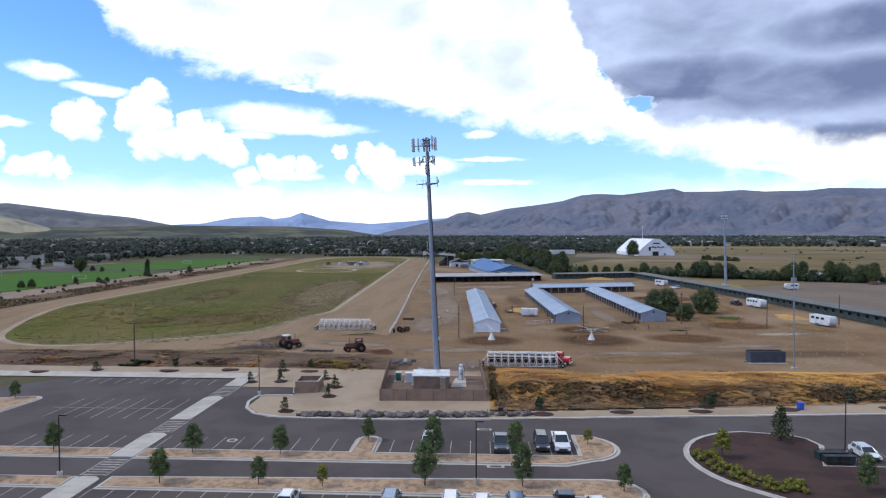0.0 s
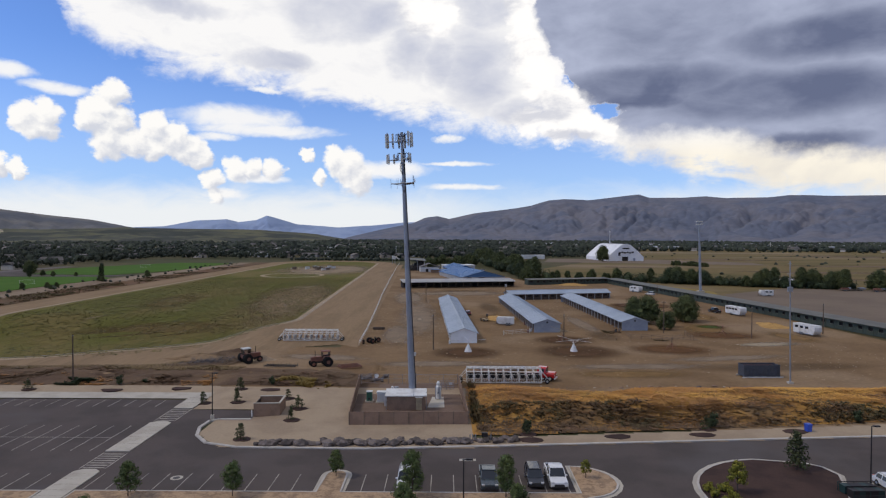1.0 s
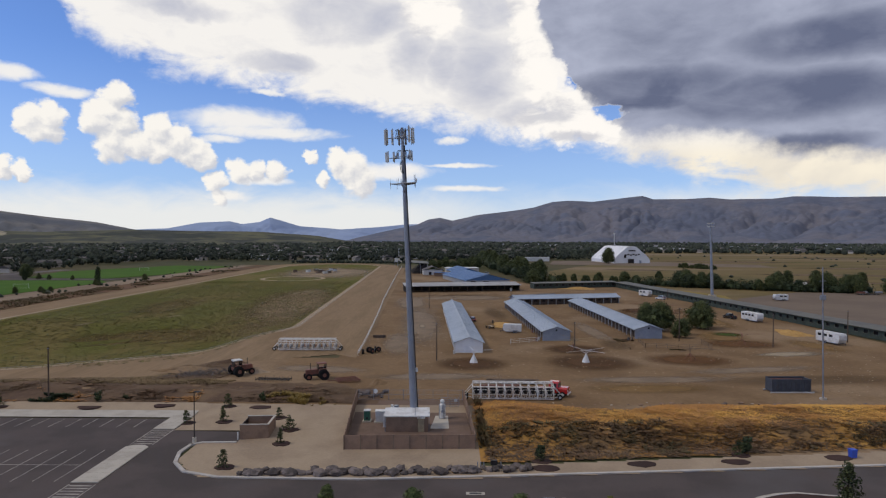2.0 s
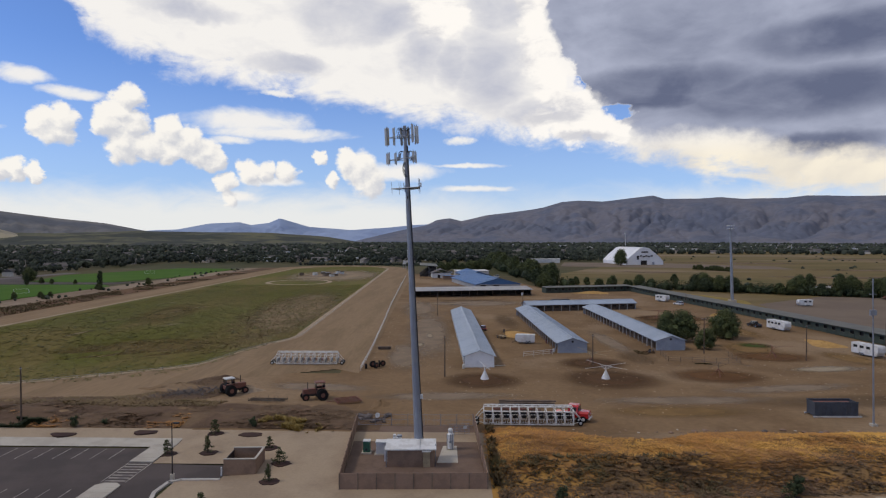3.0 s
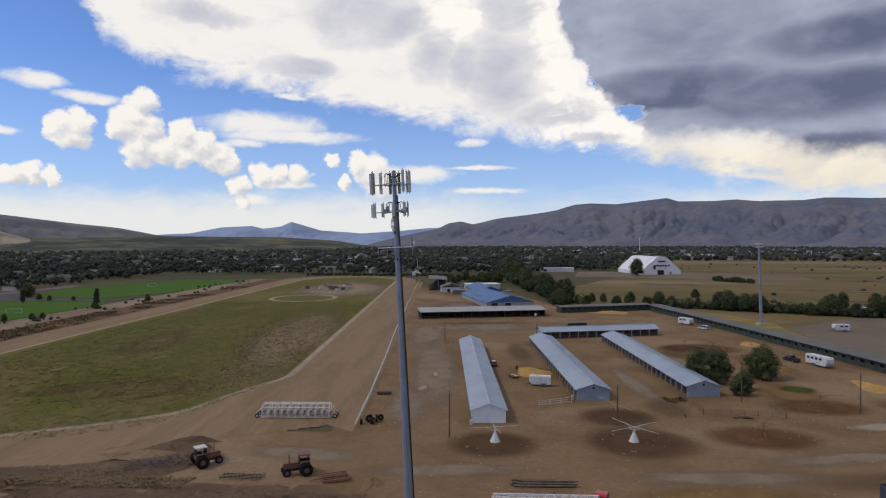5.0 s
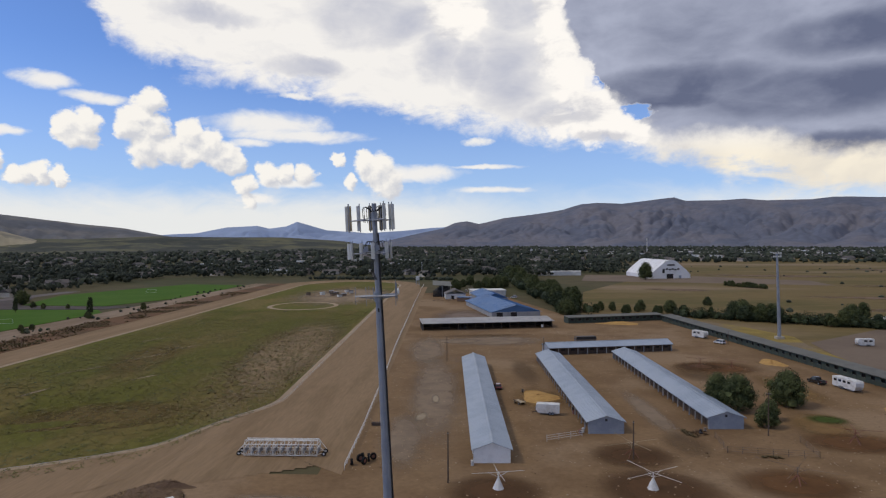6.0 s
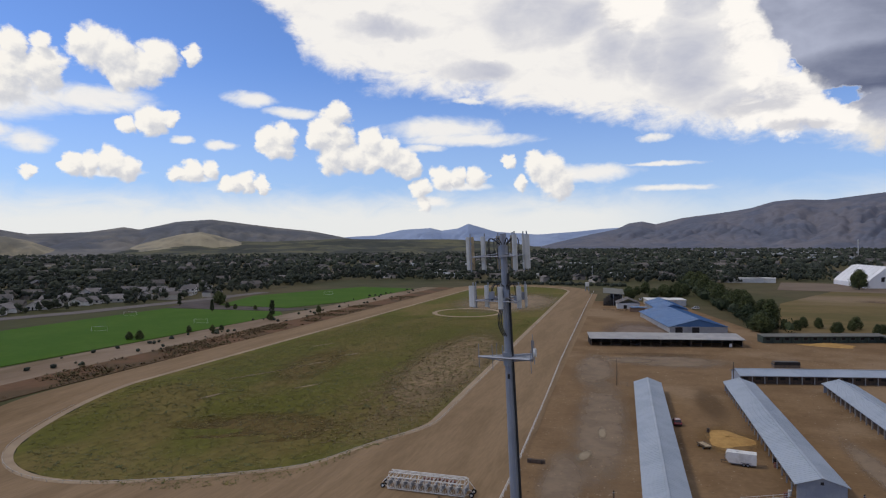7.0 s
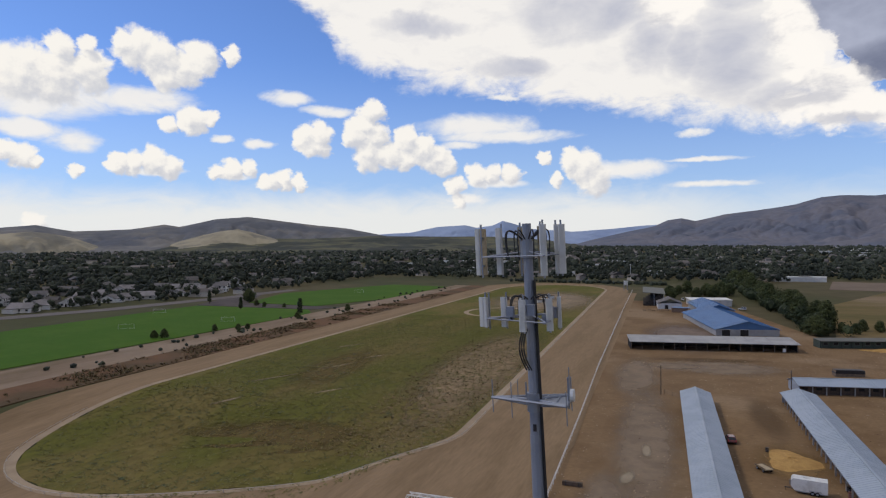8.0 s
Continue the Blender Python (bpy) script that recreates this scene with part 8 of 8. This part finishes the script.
def foot(x):
    """The foot of the grass bank."""
    return -28.6 + 0.115 * (x - 17)


def bank_u(x, y):
    """0 at the foot of the bank, 1 at its top."""
    return (y - foot(x)) / (-2.0 - foot(x))


def crest(x):
    return -2.6 + 1.8 * frac(x, 0, 0.09) - 4.0 * smooth_step(20, 25, x) * (1 - smooth_step(36, 44, x)) + 2.0 * (1 - smooth_step(14, 22, x))


grass("golden_grass", scatter(15000, 1, 9, 132, -20, 1.5, lambda x, y, r: y < crest(x) and bank_u(x, y) > 0.46 + 0.3 * frac(x, y, 0.09)), 2, 0.65, 0.15, GOLD, "tall golden dry grass on the bank")
grass("russet_grass", scatter(9000, 31, 9, 132, -22, 1.5, lambda x, y, r: y < crest(x) + 0.5 and bank_u(x, y) > 0.3 and patchy(x - 30, y * 1.6, 0.07, -0.02)), 32, 0.65, 0.15, RUSSET, "russet-brown dry grass on the bank")
grass("dark_weeds", scatter(7500, 3, 10, 132, -29, -9, lambda x, y, r: 0.0 < bank_u(x, y) < 0.46 + 0.4 * frac(x, y, 0.07)), 4, 0.6, 0.18, BROWNWEED, "dark red-brown weeds at the foot of the bank")
grass("green_weeds", scatter(3200, 33, 10, 132, -27, -11, lambda x, y, r: 0.04 < bank_u(x, y) < 0.5 and patchy(x + 10, y, 0.05, 0.0)), 34, 0.55, 0.3, WEED, "dark green bushes low on the bank")
grass("red_weeds", scatter(6000, 5, 10, 132, -29, -8, lambda x, y, r: patchy(x + 50, y, 0.045, -0.05) and 0.02 < bank_u(x, y) < 0.6), 6, 0.55, 0.17, REDWEED, "red-brown weeds low on the bank")
grass("rough_weeds", scatter(9000, 7, -112, -10, -1.5, 11, lambda x, y, r: y < 9.5 + 2.5 * frac(x, y, 0.1) and patchy(x, y * 1.7, 0.05, -0.25)), 8, 0.6, 0.13, BROWNWEED, "dark brown weeds between the car park and the track")
grass("rough_red_weeds", scatter(3200, 9, -112, -14, -2, 7, lambda x, y, r: patchy(x, y * 2, 0.05, 0.05)), 10, 0.5, 0.2, REDWEED, "red-brown weeds on the rough bank")
grass("rough_russet", scatter(2400, 35, -112, -40, -2.4, 4, lambda x, y, r: patchy(x + 20, y * 2, 0.06, 0.08)), 36, 0.5, 0.2, RUSSET, "russet grass along the foot of the rough bank")
grass("rough_green", scatter(500, 37, -80, -40, -2.6, 0.5, lambda x, y, r: patchy(x + 5, y, 0.09, 0.2)), 38, 0.5, 0.45, LEAFDARK, "dark green bushes at the foot of the rough bank")
grass("buff_weeds", scatter(2600, 11, -112, -38, 8, 18, lambda x, y, r: y < 13.5 + 0.09 * (x + 60) + 4 * frac(x, y, 0.06) and patchy(x + 90, y + 20, 0.08, -0.1)), 12, 0.4, 0.3, BUFF, "buff dry grass on the rough bank")
grass("strip_weeds", scatter(1500, 61, -92, -40, 9, 36, lambda x, y, r: weedy(x, y) and patchy(x, y, 0.1, -0.1)), 62, 0.45, 0.25, BUFF, "buff weeds beside the track")
grass("strip_brown_weeds", scatter(1800, 63, -92, -40, 9, 36, lambda x, y, r: weedy(x, y) and patchy(x + 9, y, 0.1, -0.1)), 64, 0.5, 0.22, BROWNWEED, "dark brown weeds beside the track")
grass("yellow_weeds", scatter(520, 13, -28, -15, -4, 3, lambda x, y, r: abs(y - 1.5 + 0.45 * (x + 27)) < 1.9 and patchy(x, y, 0.25, -0.2)), 14, 0.55, 0.55, GOLDWEED, "yellow dry weeds near the compound")
grass("fence_weeds", scatter(200, 15, 9.2, 10.4, -24, 0, lambda x, y, r: patchy(0, y, 0.3, -0.3)), 16, 0.5, 0.7, WEED, "dark weeds along the compound fence")
grass("infield_tufts", scatter(15000, 17, -150, -44, 42, 300, lambda x, y, r: (x - CX) ** 2 + (y - CY) ** 2 < 53 ** 2 or (CY < y and -148 < x < -47 - LEAN * (y - CY))), 18, 0.7, 0.22, TUFT, "dry tufts in the infield")
grass("infield_green_tufts", scatter(2600, 27, -150, -44, 42, 260, lambda x, y, r: ((x - CX) ** 2 + (y - CY) ** 2 < 53 ** 2 or (CY < y and -148 < x < -47 - LEAN * (y - CY))) and patchy(x, y, 0.03, -0.1)), 28, 0.8, 0.16, TUFT, "olive tufts in the infield")
grass("bank_brush", scatter(2200, 21, -191, -172, 60, 420, lambda x, y, r: patchy(x, y, 0.05, 0.0)), 22, 0.9, 0.8, WEED, "low brush on the earth bank")
def infield_at(x, y):
    return (x - CX) ** 2 + (y - CY) ** 2 < 53 ** 2 or (CY < y and -148 < x < -47 - LEAN * (y - CY))


grass("scrub_tufts", scatter(2600, 41, -86, -44, 75, 215, lambda x, y, r: infield_at(x, y) and abs(x + 64 + 0.11 * (y - 142)) < 16 and r.random() < 0.8), 42, 0.6, 0.25, BUFF, "buff scrub tufts on the bare ground")
grass("scrub_bushes", scatter(220, 43, -86, -44, 75, 215, lambda x, y, r: infield_at(x, y) and abs(x + 64 + 0.11 * (y - 142)) < 17), 44, 0.6, 0.45, WEED, "dark scrub on the bare ground")
grass("infield_dark_tufts", scatter(1000, 45, -150, -44, 42, 260, lambda x, y, r: infield_at(x, y) and patchy(x + 40, y, 0.05, 0.05)), 46, 0.9, 0.2, LEAFMID, "dark green tufts in the infield")
m, rng = M(), random.Random(51)
for x, y in scatter(2600, 52, -20, 125, 5, 250, lambda x, y, r: x < 110 + (40 - y) * 0.06 and patchy(x, y, 0.05, -0.05)):
    m.blob((x, y, 0.02), rng.uniform(0.06, 0.2), rng, 0.5, 0.4, 1)
stuff("yard_stones", m, SAND, "small pale stones scattered on the yard", "stones")
m = M()
for x, y in scatter(600, 53, -20, 125, 5, 250, lambda x, y, r: x < 110 + (40 - y) * 0.06 and patchy(x + 33, y, 0.06, 0.0)):
    m.blob((x, y, 0.02), rng.uniform(0.06, 0.2), rng, 0.4, 0.4, 1)
stuff("yard_clods", m, ROUGH, "dark clods of earth and dung on the yard", "clods")
grass("yard_weeds", scatter(260, 23, 52, 66, 52, 70, lambda x, y, r: patchy(x, y, 0.06, 0.15)), 24, 0.5, 0.3, WEED, "sparse weeds in the yard")
# ---------------------------------------------------------------- the town beyond
d = thing("sports_dome", pose(207, 596, 0, 0, 0, 10), "large white fabric sports hall with sloping sides", "dome")
W, L, H = 43.0, 62.0, 19.0
prof = [(-W / 2, 0), (W / 2, 0), (W / 2, 4.0), (W * 0.40, 8.5), (W * 0.12, H - 0.8), (0, H), (-W * 0.12, H - 0.8), (-W * 0.40, 8.5), (-W / 2, 4.0)]
n = len(prof)
shell = M().add([(x, y, z) for y in (0, L) for x, z in prof], [tuple(range(n)), tuple(range(2 * n - 1, n - 1, -1))] + [(i, n + i, n + (i + 1) % n, (i + 1) % n) for i in range(n)])
part("shell", shell, DOMECLOTH, d, "white taut fabric shell")
for i in range(9):
    rib = M()
    for (x0, z0), (x1, z1) in zip(prof[2:], prof[3:]):
        rib.tube((x0, L * i / 8, z0 + 0.05), (x1, L * i / 8, z1 + 0.05), 0.14, n=4)
    part("rib", rib, WHITEMETAL, d)
part("doorway_shade", M().box((-1, -0.2, 2.4), (7, 0.4, 4.8)), DARKIN, d, "dark slab for the shade in the doorway")
part("side_door", M().box((10, -0.15, 1.6), (2.4, 0.3, 3.2)), GREYWALL, d)
for i in range(6):
    part("sign_bar", M().box((-7.5 + i * 3.1, -0.25, 9.2 + (0.6 if i % 2 else 0)), (2.3, 0.3, 1.5)), DARKMETAL, d)
part("sign_bar", M().box((-8, -0.25, 7.6), (2.4, 0.3, 3.6)), DARKMETAL, d)
part("sign_bar", M().box((0, -0.25, 14), (8, 0.3, 1.4)), DARKMETAL, d)


def house(width, length, eave, ridge, wall, roof, storeys=1):
    """Meshes of a gabled house."""
    walls = M().prism([(-width / 2, 0), (width / 2, 0), (width / 2, length), (-width / 2, length)], 0, eave)
    for y0 in (0.0, length - 0.1):
        walls.add([(-width / 2, y0, eave), (width / 2, y0, eave), (0, y0, ridge), (-width / 2, y0 + 0.1, eave), (width / 2, y0 + 0.1, eave), (0, y0 + 0.1, ridge)], [(0, 1, 2), (5, 4, 3), (1, 4, 5, 2), (2, 5, 3, 0)])
    r = M()
    for s in (-1, 1):
        half = width / 2 + 0.6
        drop = (ridge - eave) * 0.6 / (width / 2)
        r.add([(0, -0.6, ridge), (s * half, -0.6, eave - drop), (s * half, length + 0.6, eave - drop), (0, length + 0.6, ridge),
               (0, -0.6, ridge + 0.25), (s * half, -0.6, eave - drop + 0.25), (s * half, length + 0.6, eave - drop + 0.25), (0, length + 0.6, ridge + 0.25)],
              [(0, 1, 2, 3), (7, 6, 5, 4), (1, 0, 4, 5), (2, 1, 5, 6), (3, 2, 6, 7), (0, 3, 7, 4)])
    win = M().box((0, 0, 0), (1.6, 0.12, 1.3)).mesh("window")
    return walls.mesh("wall"), r.mesh("roof"), win


models = [house(9, 13, 3.0, 5.4, 0, 0), house(8, 11, 5.4, 8.0, 0, 0), house(10, 15, 3.0, 5.8, 0, 0)]


def place_house(x, y, turn, k, label, wall=HOUSEWALL):
    b = thing("house", pose(x, y, 0, 0, 0, turn), label, "house", "houses along the street")
    ws, rf, win = models[k]
    size = ((9, 13, 3.0), (8, 11, 5.4), (10, 15, 3.0))[k]
    part("wall", ws.copy() if wall is not HOUSEWALL else ws, wall, b)
    part("roof", rf, HOUSEROOF, b, "dark shingled roof")
    levels = (1.6,) if k != 1 else (1.6, 4.2)
    for z in levels:
        for i in (-1, 1):
            part("window", win, GLASS, b, at=pose(i * size[0] * 0.27, -0.03, z))
        for i in range(3):
            for s in (-1, 1):
                part("window", win, GLASS, b, at=pose(s * (size[0] / 2 + 0.02), size[1] * (i + 0.5) / 3, z, 0, 0, 90))
    part("door", M().box((0, -0.06, 1.05), (1.0, 0.12, 2.1)), DARKIN, b)
    part("garage", M().box((size[0] / 2 + 2.6, 4, 1.35), (5.2, 7, 2.7)), wall, b)
    part("garage_roof", M().box((size[0] / 2 + 2.6, 4, 2.85), (5.8, 7.6, 0.3)), HOUSEROOF, b)


rng = random.Random(101)
spots = []
for i in range(13):
    u = i / 12
    spots.append((-400 + 36 * u + rng.uniform(-5, 3), 195 + 200 * u + rng.uniform(-4, 4)))
for i in range(14):
    u = i / 13
    spots.append((-444 + 40 * u + rng.uniform(-6, 6), 215 + 230 * u + rng.uniform(-6, 6)))
for i, (x, y) in enumerate(spots):
    place_house(x, y, rng.choice((-62, 28, 118)) + rng.uniform(-8, 8), rng.randrange(3), "pale gabled house among trees along the street")

# far roofs, too small to tell apart, and the wooded town
def belt(x, y):
    """Where the valley is wooded: 0 to 1."""
    k = frac(x, y, 0.004, 3) * 0.6 + 0.55
    if x > 80 and y < 1100 - 0.2 * x and y > 120 and x > 200 + 0.02 * y:
        k = -1 if y < 950 + 0.25 * (x - 200) else k
    if x > 225 and y < 640:
        k = -1
    return k


def valley_point(rng, near, far):
    a0 = radians(rng.uniform(-64, 46))
    r = math.sqrt(rng.uniform(near * near, far * far))
    return math.sin(a0) * r, math.cos(a0) * r


def clear(x, y):
    """True where nothing of the town may stand."""
    if -335 < x < 130 and y < 612:
        return True
    if x < -300 and abs(x + 352 - 0.27 * (y - 250)) < 20 and y < 440:
        return True
    if 95 < x < 330 and 480 < y < 680:
        return True
    if 90 < x < 420 and y < 480:
        return True
    return False


roofs, walls_m = M(), M()
count = 0
while count < 800:
    x, y = valley_point(rng, 430, 2300)
    if clear(x, y) or belt(x, y) < 0:
        continue
    count += 1
    a0 = rng.uniform(0, math.pi)
    mt = pose(x, y, -0.6, 0, 0, math.degrees(a0))
    w, l, h = rng.uniform(8, 13), rng.uniform(11, 22), rng.uniform(3, 5.5)
    walls_m.box((0, 0, h / 2), (w, l, h), mt)
    roofs.add([(-w / 2 - 0.5, -l / 2 - 0.5, h), (w / 2 + 0.5, -l / 2 - 0.5, h), (w / 2 + 0.5, l / 2 + 0.5, h), (-w / 2 - 0.5, l / 2 + 0.5, h), (0, -l / 2 - 0.5, h + w * 0.25), (0, l / 2 + 0.5, h + w * 0.25)],
              [(0, 1, 4), (1, 2, 5, 4), (2, 3, 5), (3, 0, 4, 5), (3, 2, 1, 0)], mt)
ISLEWALL = leaf_mat("far_house_walls", (0.46, 0.43, 0.40), (0.32, 0.28, 0.25), 0.01)
ISLEROOF = leaf_mat("far_house_roofs", (0.14, 0.128, 0.125), (0.095, 0.088, 0.088), 0.01)
stuff("far_house_walls", walls_m, ISLEWALL, "pale walls of the far town's houses", "houses")
stuff("far_house_roofs", roofs, ISLEROOF, "grey and brown roofs of the far town", "houses")
sheds = M()
for i in range(70):
    x, y = rng.uniform(250, 1700), rng.uniform(1250, 2000)
    sheds.box((0, 0, 3), (rng.uniform(20, 60), rng.uniform(14, 30), 6), pose(x, y, -0.6, 0, 0, rng.uniform(-15, 15)))
for i in range(26):
    x, y = rng.uniform(-420, 120), rng.uniform(620, 1200)
    sheds.box((0, 0, 2.5), (rng.uniform(16, 40), rng.uniform(10, 16), 5), pose(x, y, -0.6, 0, 0, rng.uniform(-15, 15)))
for i in range(260):
    aa, r = radians(rng.uniform(4, 44)), rng.uniform(1900, 2480)
    sheds.box((0, 0, 2.5), (rng.uniform(9, 24), rng.uniform(8, 12), 5), pose(math.sin(aa) * r, math.cos(aa) * r, -0.6, 0, 0, rng.uniform(-40, 40)))
stuff("far_halls", sheds, WHITEWALL, "long pale halls across the valley", "halls")

woods, near_woods = M(), M()
count = 0
while count < 11500:
    x, y = valley_point(rng, 900, 2600)
    if clear(x, y) or belt(x, y) < rng.uniform(-0.1, 0.35):
        continue
    count += 1
    h = rng.uniform(5, 12)
    woods.blob((x, y, h * 0.42), h * 0.5, rng, 0.95, 0.4, 1)
count = 0
while count < 3000:
    x, y = valley_point(rng, 420, 960)
    if clear(x, y) or belt(x, y) < rng.uniform(-0.1, 0.3) or any((x - hx) ** 2 + (y - hy) ** 2 < 120 for hx, hy in spots):
        continue
    count += 1
    h = rng.uniform(4, 11)
    for i in range(4):
        p = (x + rng.uniform(-0.32, 0.32) * h, y + rng.uniform(-0.32, 0.32) * h, h * rng.uniform(0.25, 0.78))
        near_woods.blob(p, h * rng.uniform(0.16, 0.26), rng, 1.0, 0.45, 1)
        leaves(near_woods, p, h * 0.27, rng, 15, h * 0.06)
stuff("far_woods", woods, FARLEAF, "dark woods spread through the far town", "woods")
stuff("town_trees", near_woods, FARLEAF, "dark leafy trees round the near streets", "woods")
hedge = M()
for i in range(150):
    u = i / 149
    x, y, h = 116 + 104 * u + rng.uniform(-3, 3), 276 - 55 * u + rng.uniform(-5, 5), rng.uniform(2.2, 4.6)
    hedge.blob((x, y, h * 0.5), h * 0.45, rng, 0.9, 0.4, 1)
    leaves(hedge, (x, y, h * 0.6), h * 0.75, rng, 80, 0.4)
for i in range(170):
    u = rng.random()
    x, y, h = 60 - 20 * u + rng.uniform(-8, 10), 285 + 330 * u + rng.uniform(-4, 4), rng.uniform(4, 9)
    hedge.blob((x, y, h * 0.45), h * 0.36, rng, 1.0, 0.4, 1)
    leaves(hedge, (x, y, h * 0.55), h * 0.55, rng, 90, 0.42)
stuff("hedgerow", hedge, LEAFDARK, "dense dark hedgerow beyond the long stable", "hedge")
lines = M()
for i in range(90):
    x = -170 + i * 1.7 + rng.uniform(-1, 1)
    lines.blob((x, 590 + rng.uniform(-6, 8) - 0.12 * (x + 170), 1.2), rng.uniform(1.0, 2.6), rng, 1.0, 0.3, 1)
for i in range(60):
    lines.blob((rng.uniform(-212, -189), rng.uniform(110, 500), 0.7), rng.uniform(0.5, 1.2), rng, 0.8, 0.3, 1)
stuff("track_end_bushes", lines, FARLEAF, "low dark bushes beyond the end of the track", "bushes")
# jumps and huts in the infield's far end
for i in range(10):
    x, y = -100 + rng.uniform(-22, 22), 372 + rng.uniform(-10, 70)
    b = thing("infield_hut", pose(x, y, 0.14, 0, 0, rng.uniform(0, 90)), "small weathered hut on the infield's bare ground", "hut", "infield huts")
    part("wall", M().box((0, 0, 0.9), (3.2, 2.2, 1.8)), TIMBER if i % 2 else WHITEWALL, b)
    part("roof", M().box((0, 0, 1.9), (3.6, 2.6, 0.2)), DARKIN if i % 3 else ROOF, b)
b = thing("blue_hall", pose(330, 240, 0, 0, 0, -8), "blue and white hall beyond the gravel lot", "hall")
part("wall", M().box((0, 6, 2), (38, 12, 4)), BLUEROOF, b)
part("roof", M().along_x([(-0.5, 4), (12.5, 4), (6, 6.2)], -19.5, 19.5), WHITEMETAL, b)
part("doorway_shade", M().box((-6, -0.02, 1.6), (5, 0.1, 3.2)), DARKIN, b)
h = thing("pale_hut", pose(196, 236, 0, 0, 0, 20), "pale canvas hut among the hedgerow trees", "hut")
part("wall", M().box((0, 0, 1.5), (8, 6, 3)), WHITEWALL, h)
part("roof", M().along_x([(-3.4, 3), (3.4, 3), (0, 5)], -4.3, 4.3), DOMECLOTH, h)

# trailers and stacks along the gravel lot's edge
rng = random.Random(140)
for i in range(11):
    x, y = 214 + i * 4.6 + rng.uniform(-1, 1), 216 - i * 1.5 + rng.uniform(-3, 3)
    b = thing("flat_trailer", pose(x, y, 0.05, 0, 0, rng.uniform(-30, 30)), "weathered flat trailer with boards stacked on it", "trailer", "stored flat trailers")
    part("deck", M().box((0, 0, 0.8), (5.5, 2.2, 0.2)), TIMBER, b)
    part("load", M().box((rng.uniform(-0.6, 0.6), 0, 1.3), (3.4, 1.9, 0.8)), (RUST, PANELW, STEEL)[i % 3], b)
    for s in (-1, 1):
        wheel(b, 0.5, s * 0.95, 0.4, 0.25)
        wheel(b, -0.5, s * 0.95, 0.4, 0.25)
    part("drawbar", M().tube((2.7, 0, 0.75), (3.9, 0, 0.4), 0.06, n=6), DARKMETAL, b)

scrub = M()
for i in range(260):
    x, y = rng.uniform(150, 1100), rng.uniform(270, 1150)
    if 95 < x < 330 and 480 < y < 680 or y < 0.1 * x + 240 or patchy(x, y, 0.006, 0.25):
        continue
    scrub.blob((x, y, 0.5), rng.uniform(0.7, 2.4), rng, 0.7, 0.35, 1)
stuff("field_scrub", scrub, FARLEAF, "scattered dark scrub on the open field", "scrub")
for x, y, rx, ry, tn in ((330, 640, 120, 30, -15), (420, 480, 150, 26, -8), (300, 380, 90, 18, -10), (560, 760, 160, 40, -12), (170, 450, 40, 16, -20), (260, 300, 60, 14, -12)):
    soft_patch("bare_field_strip", x, y, rx, ry, tn, 0.10 + 0.002 * int(tn + 20), FIELDBARE, "bare brown strip in the dry field")
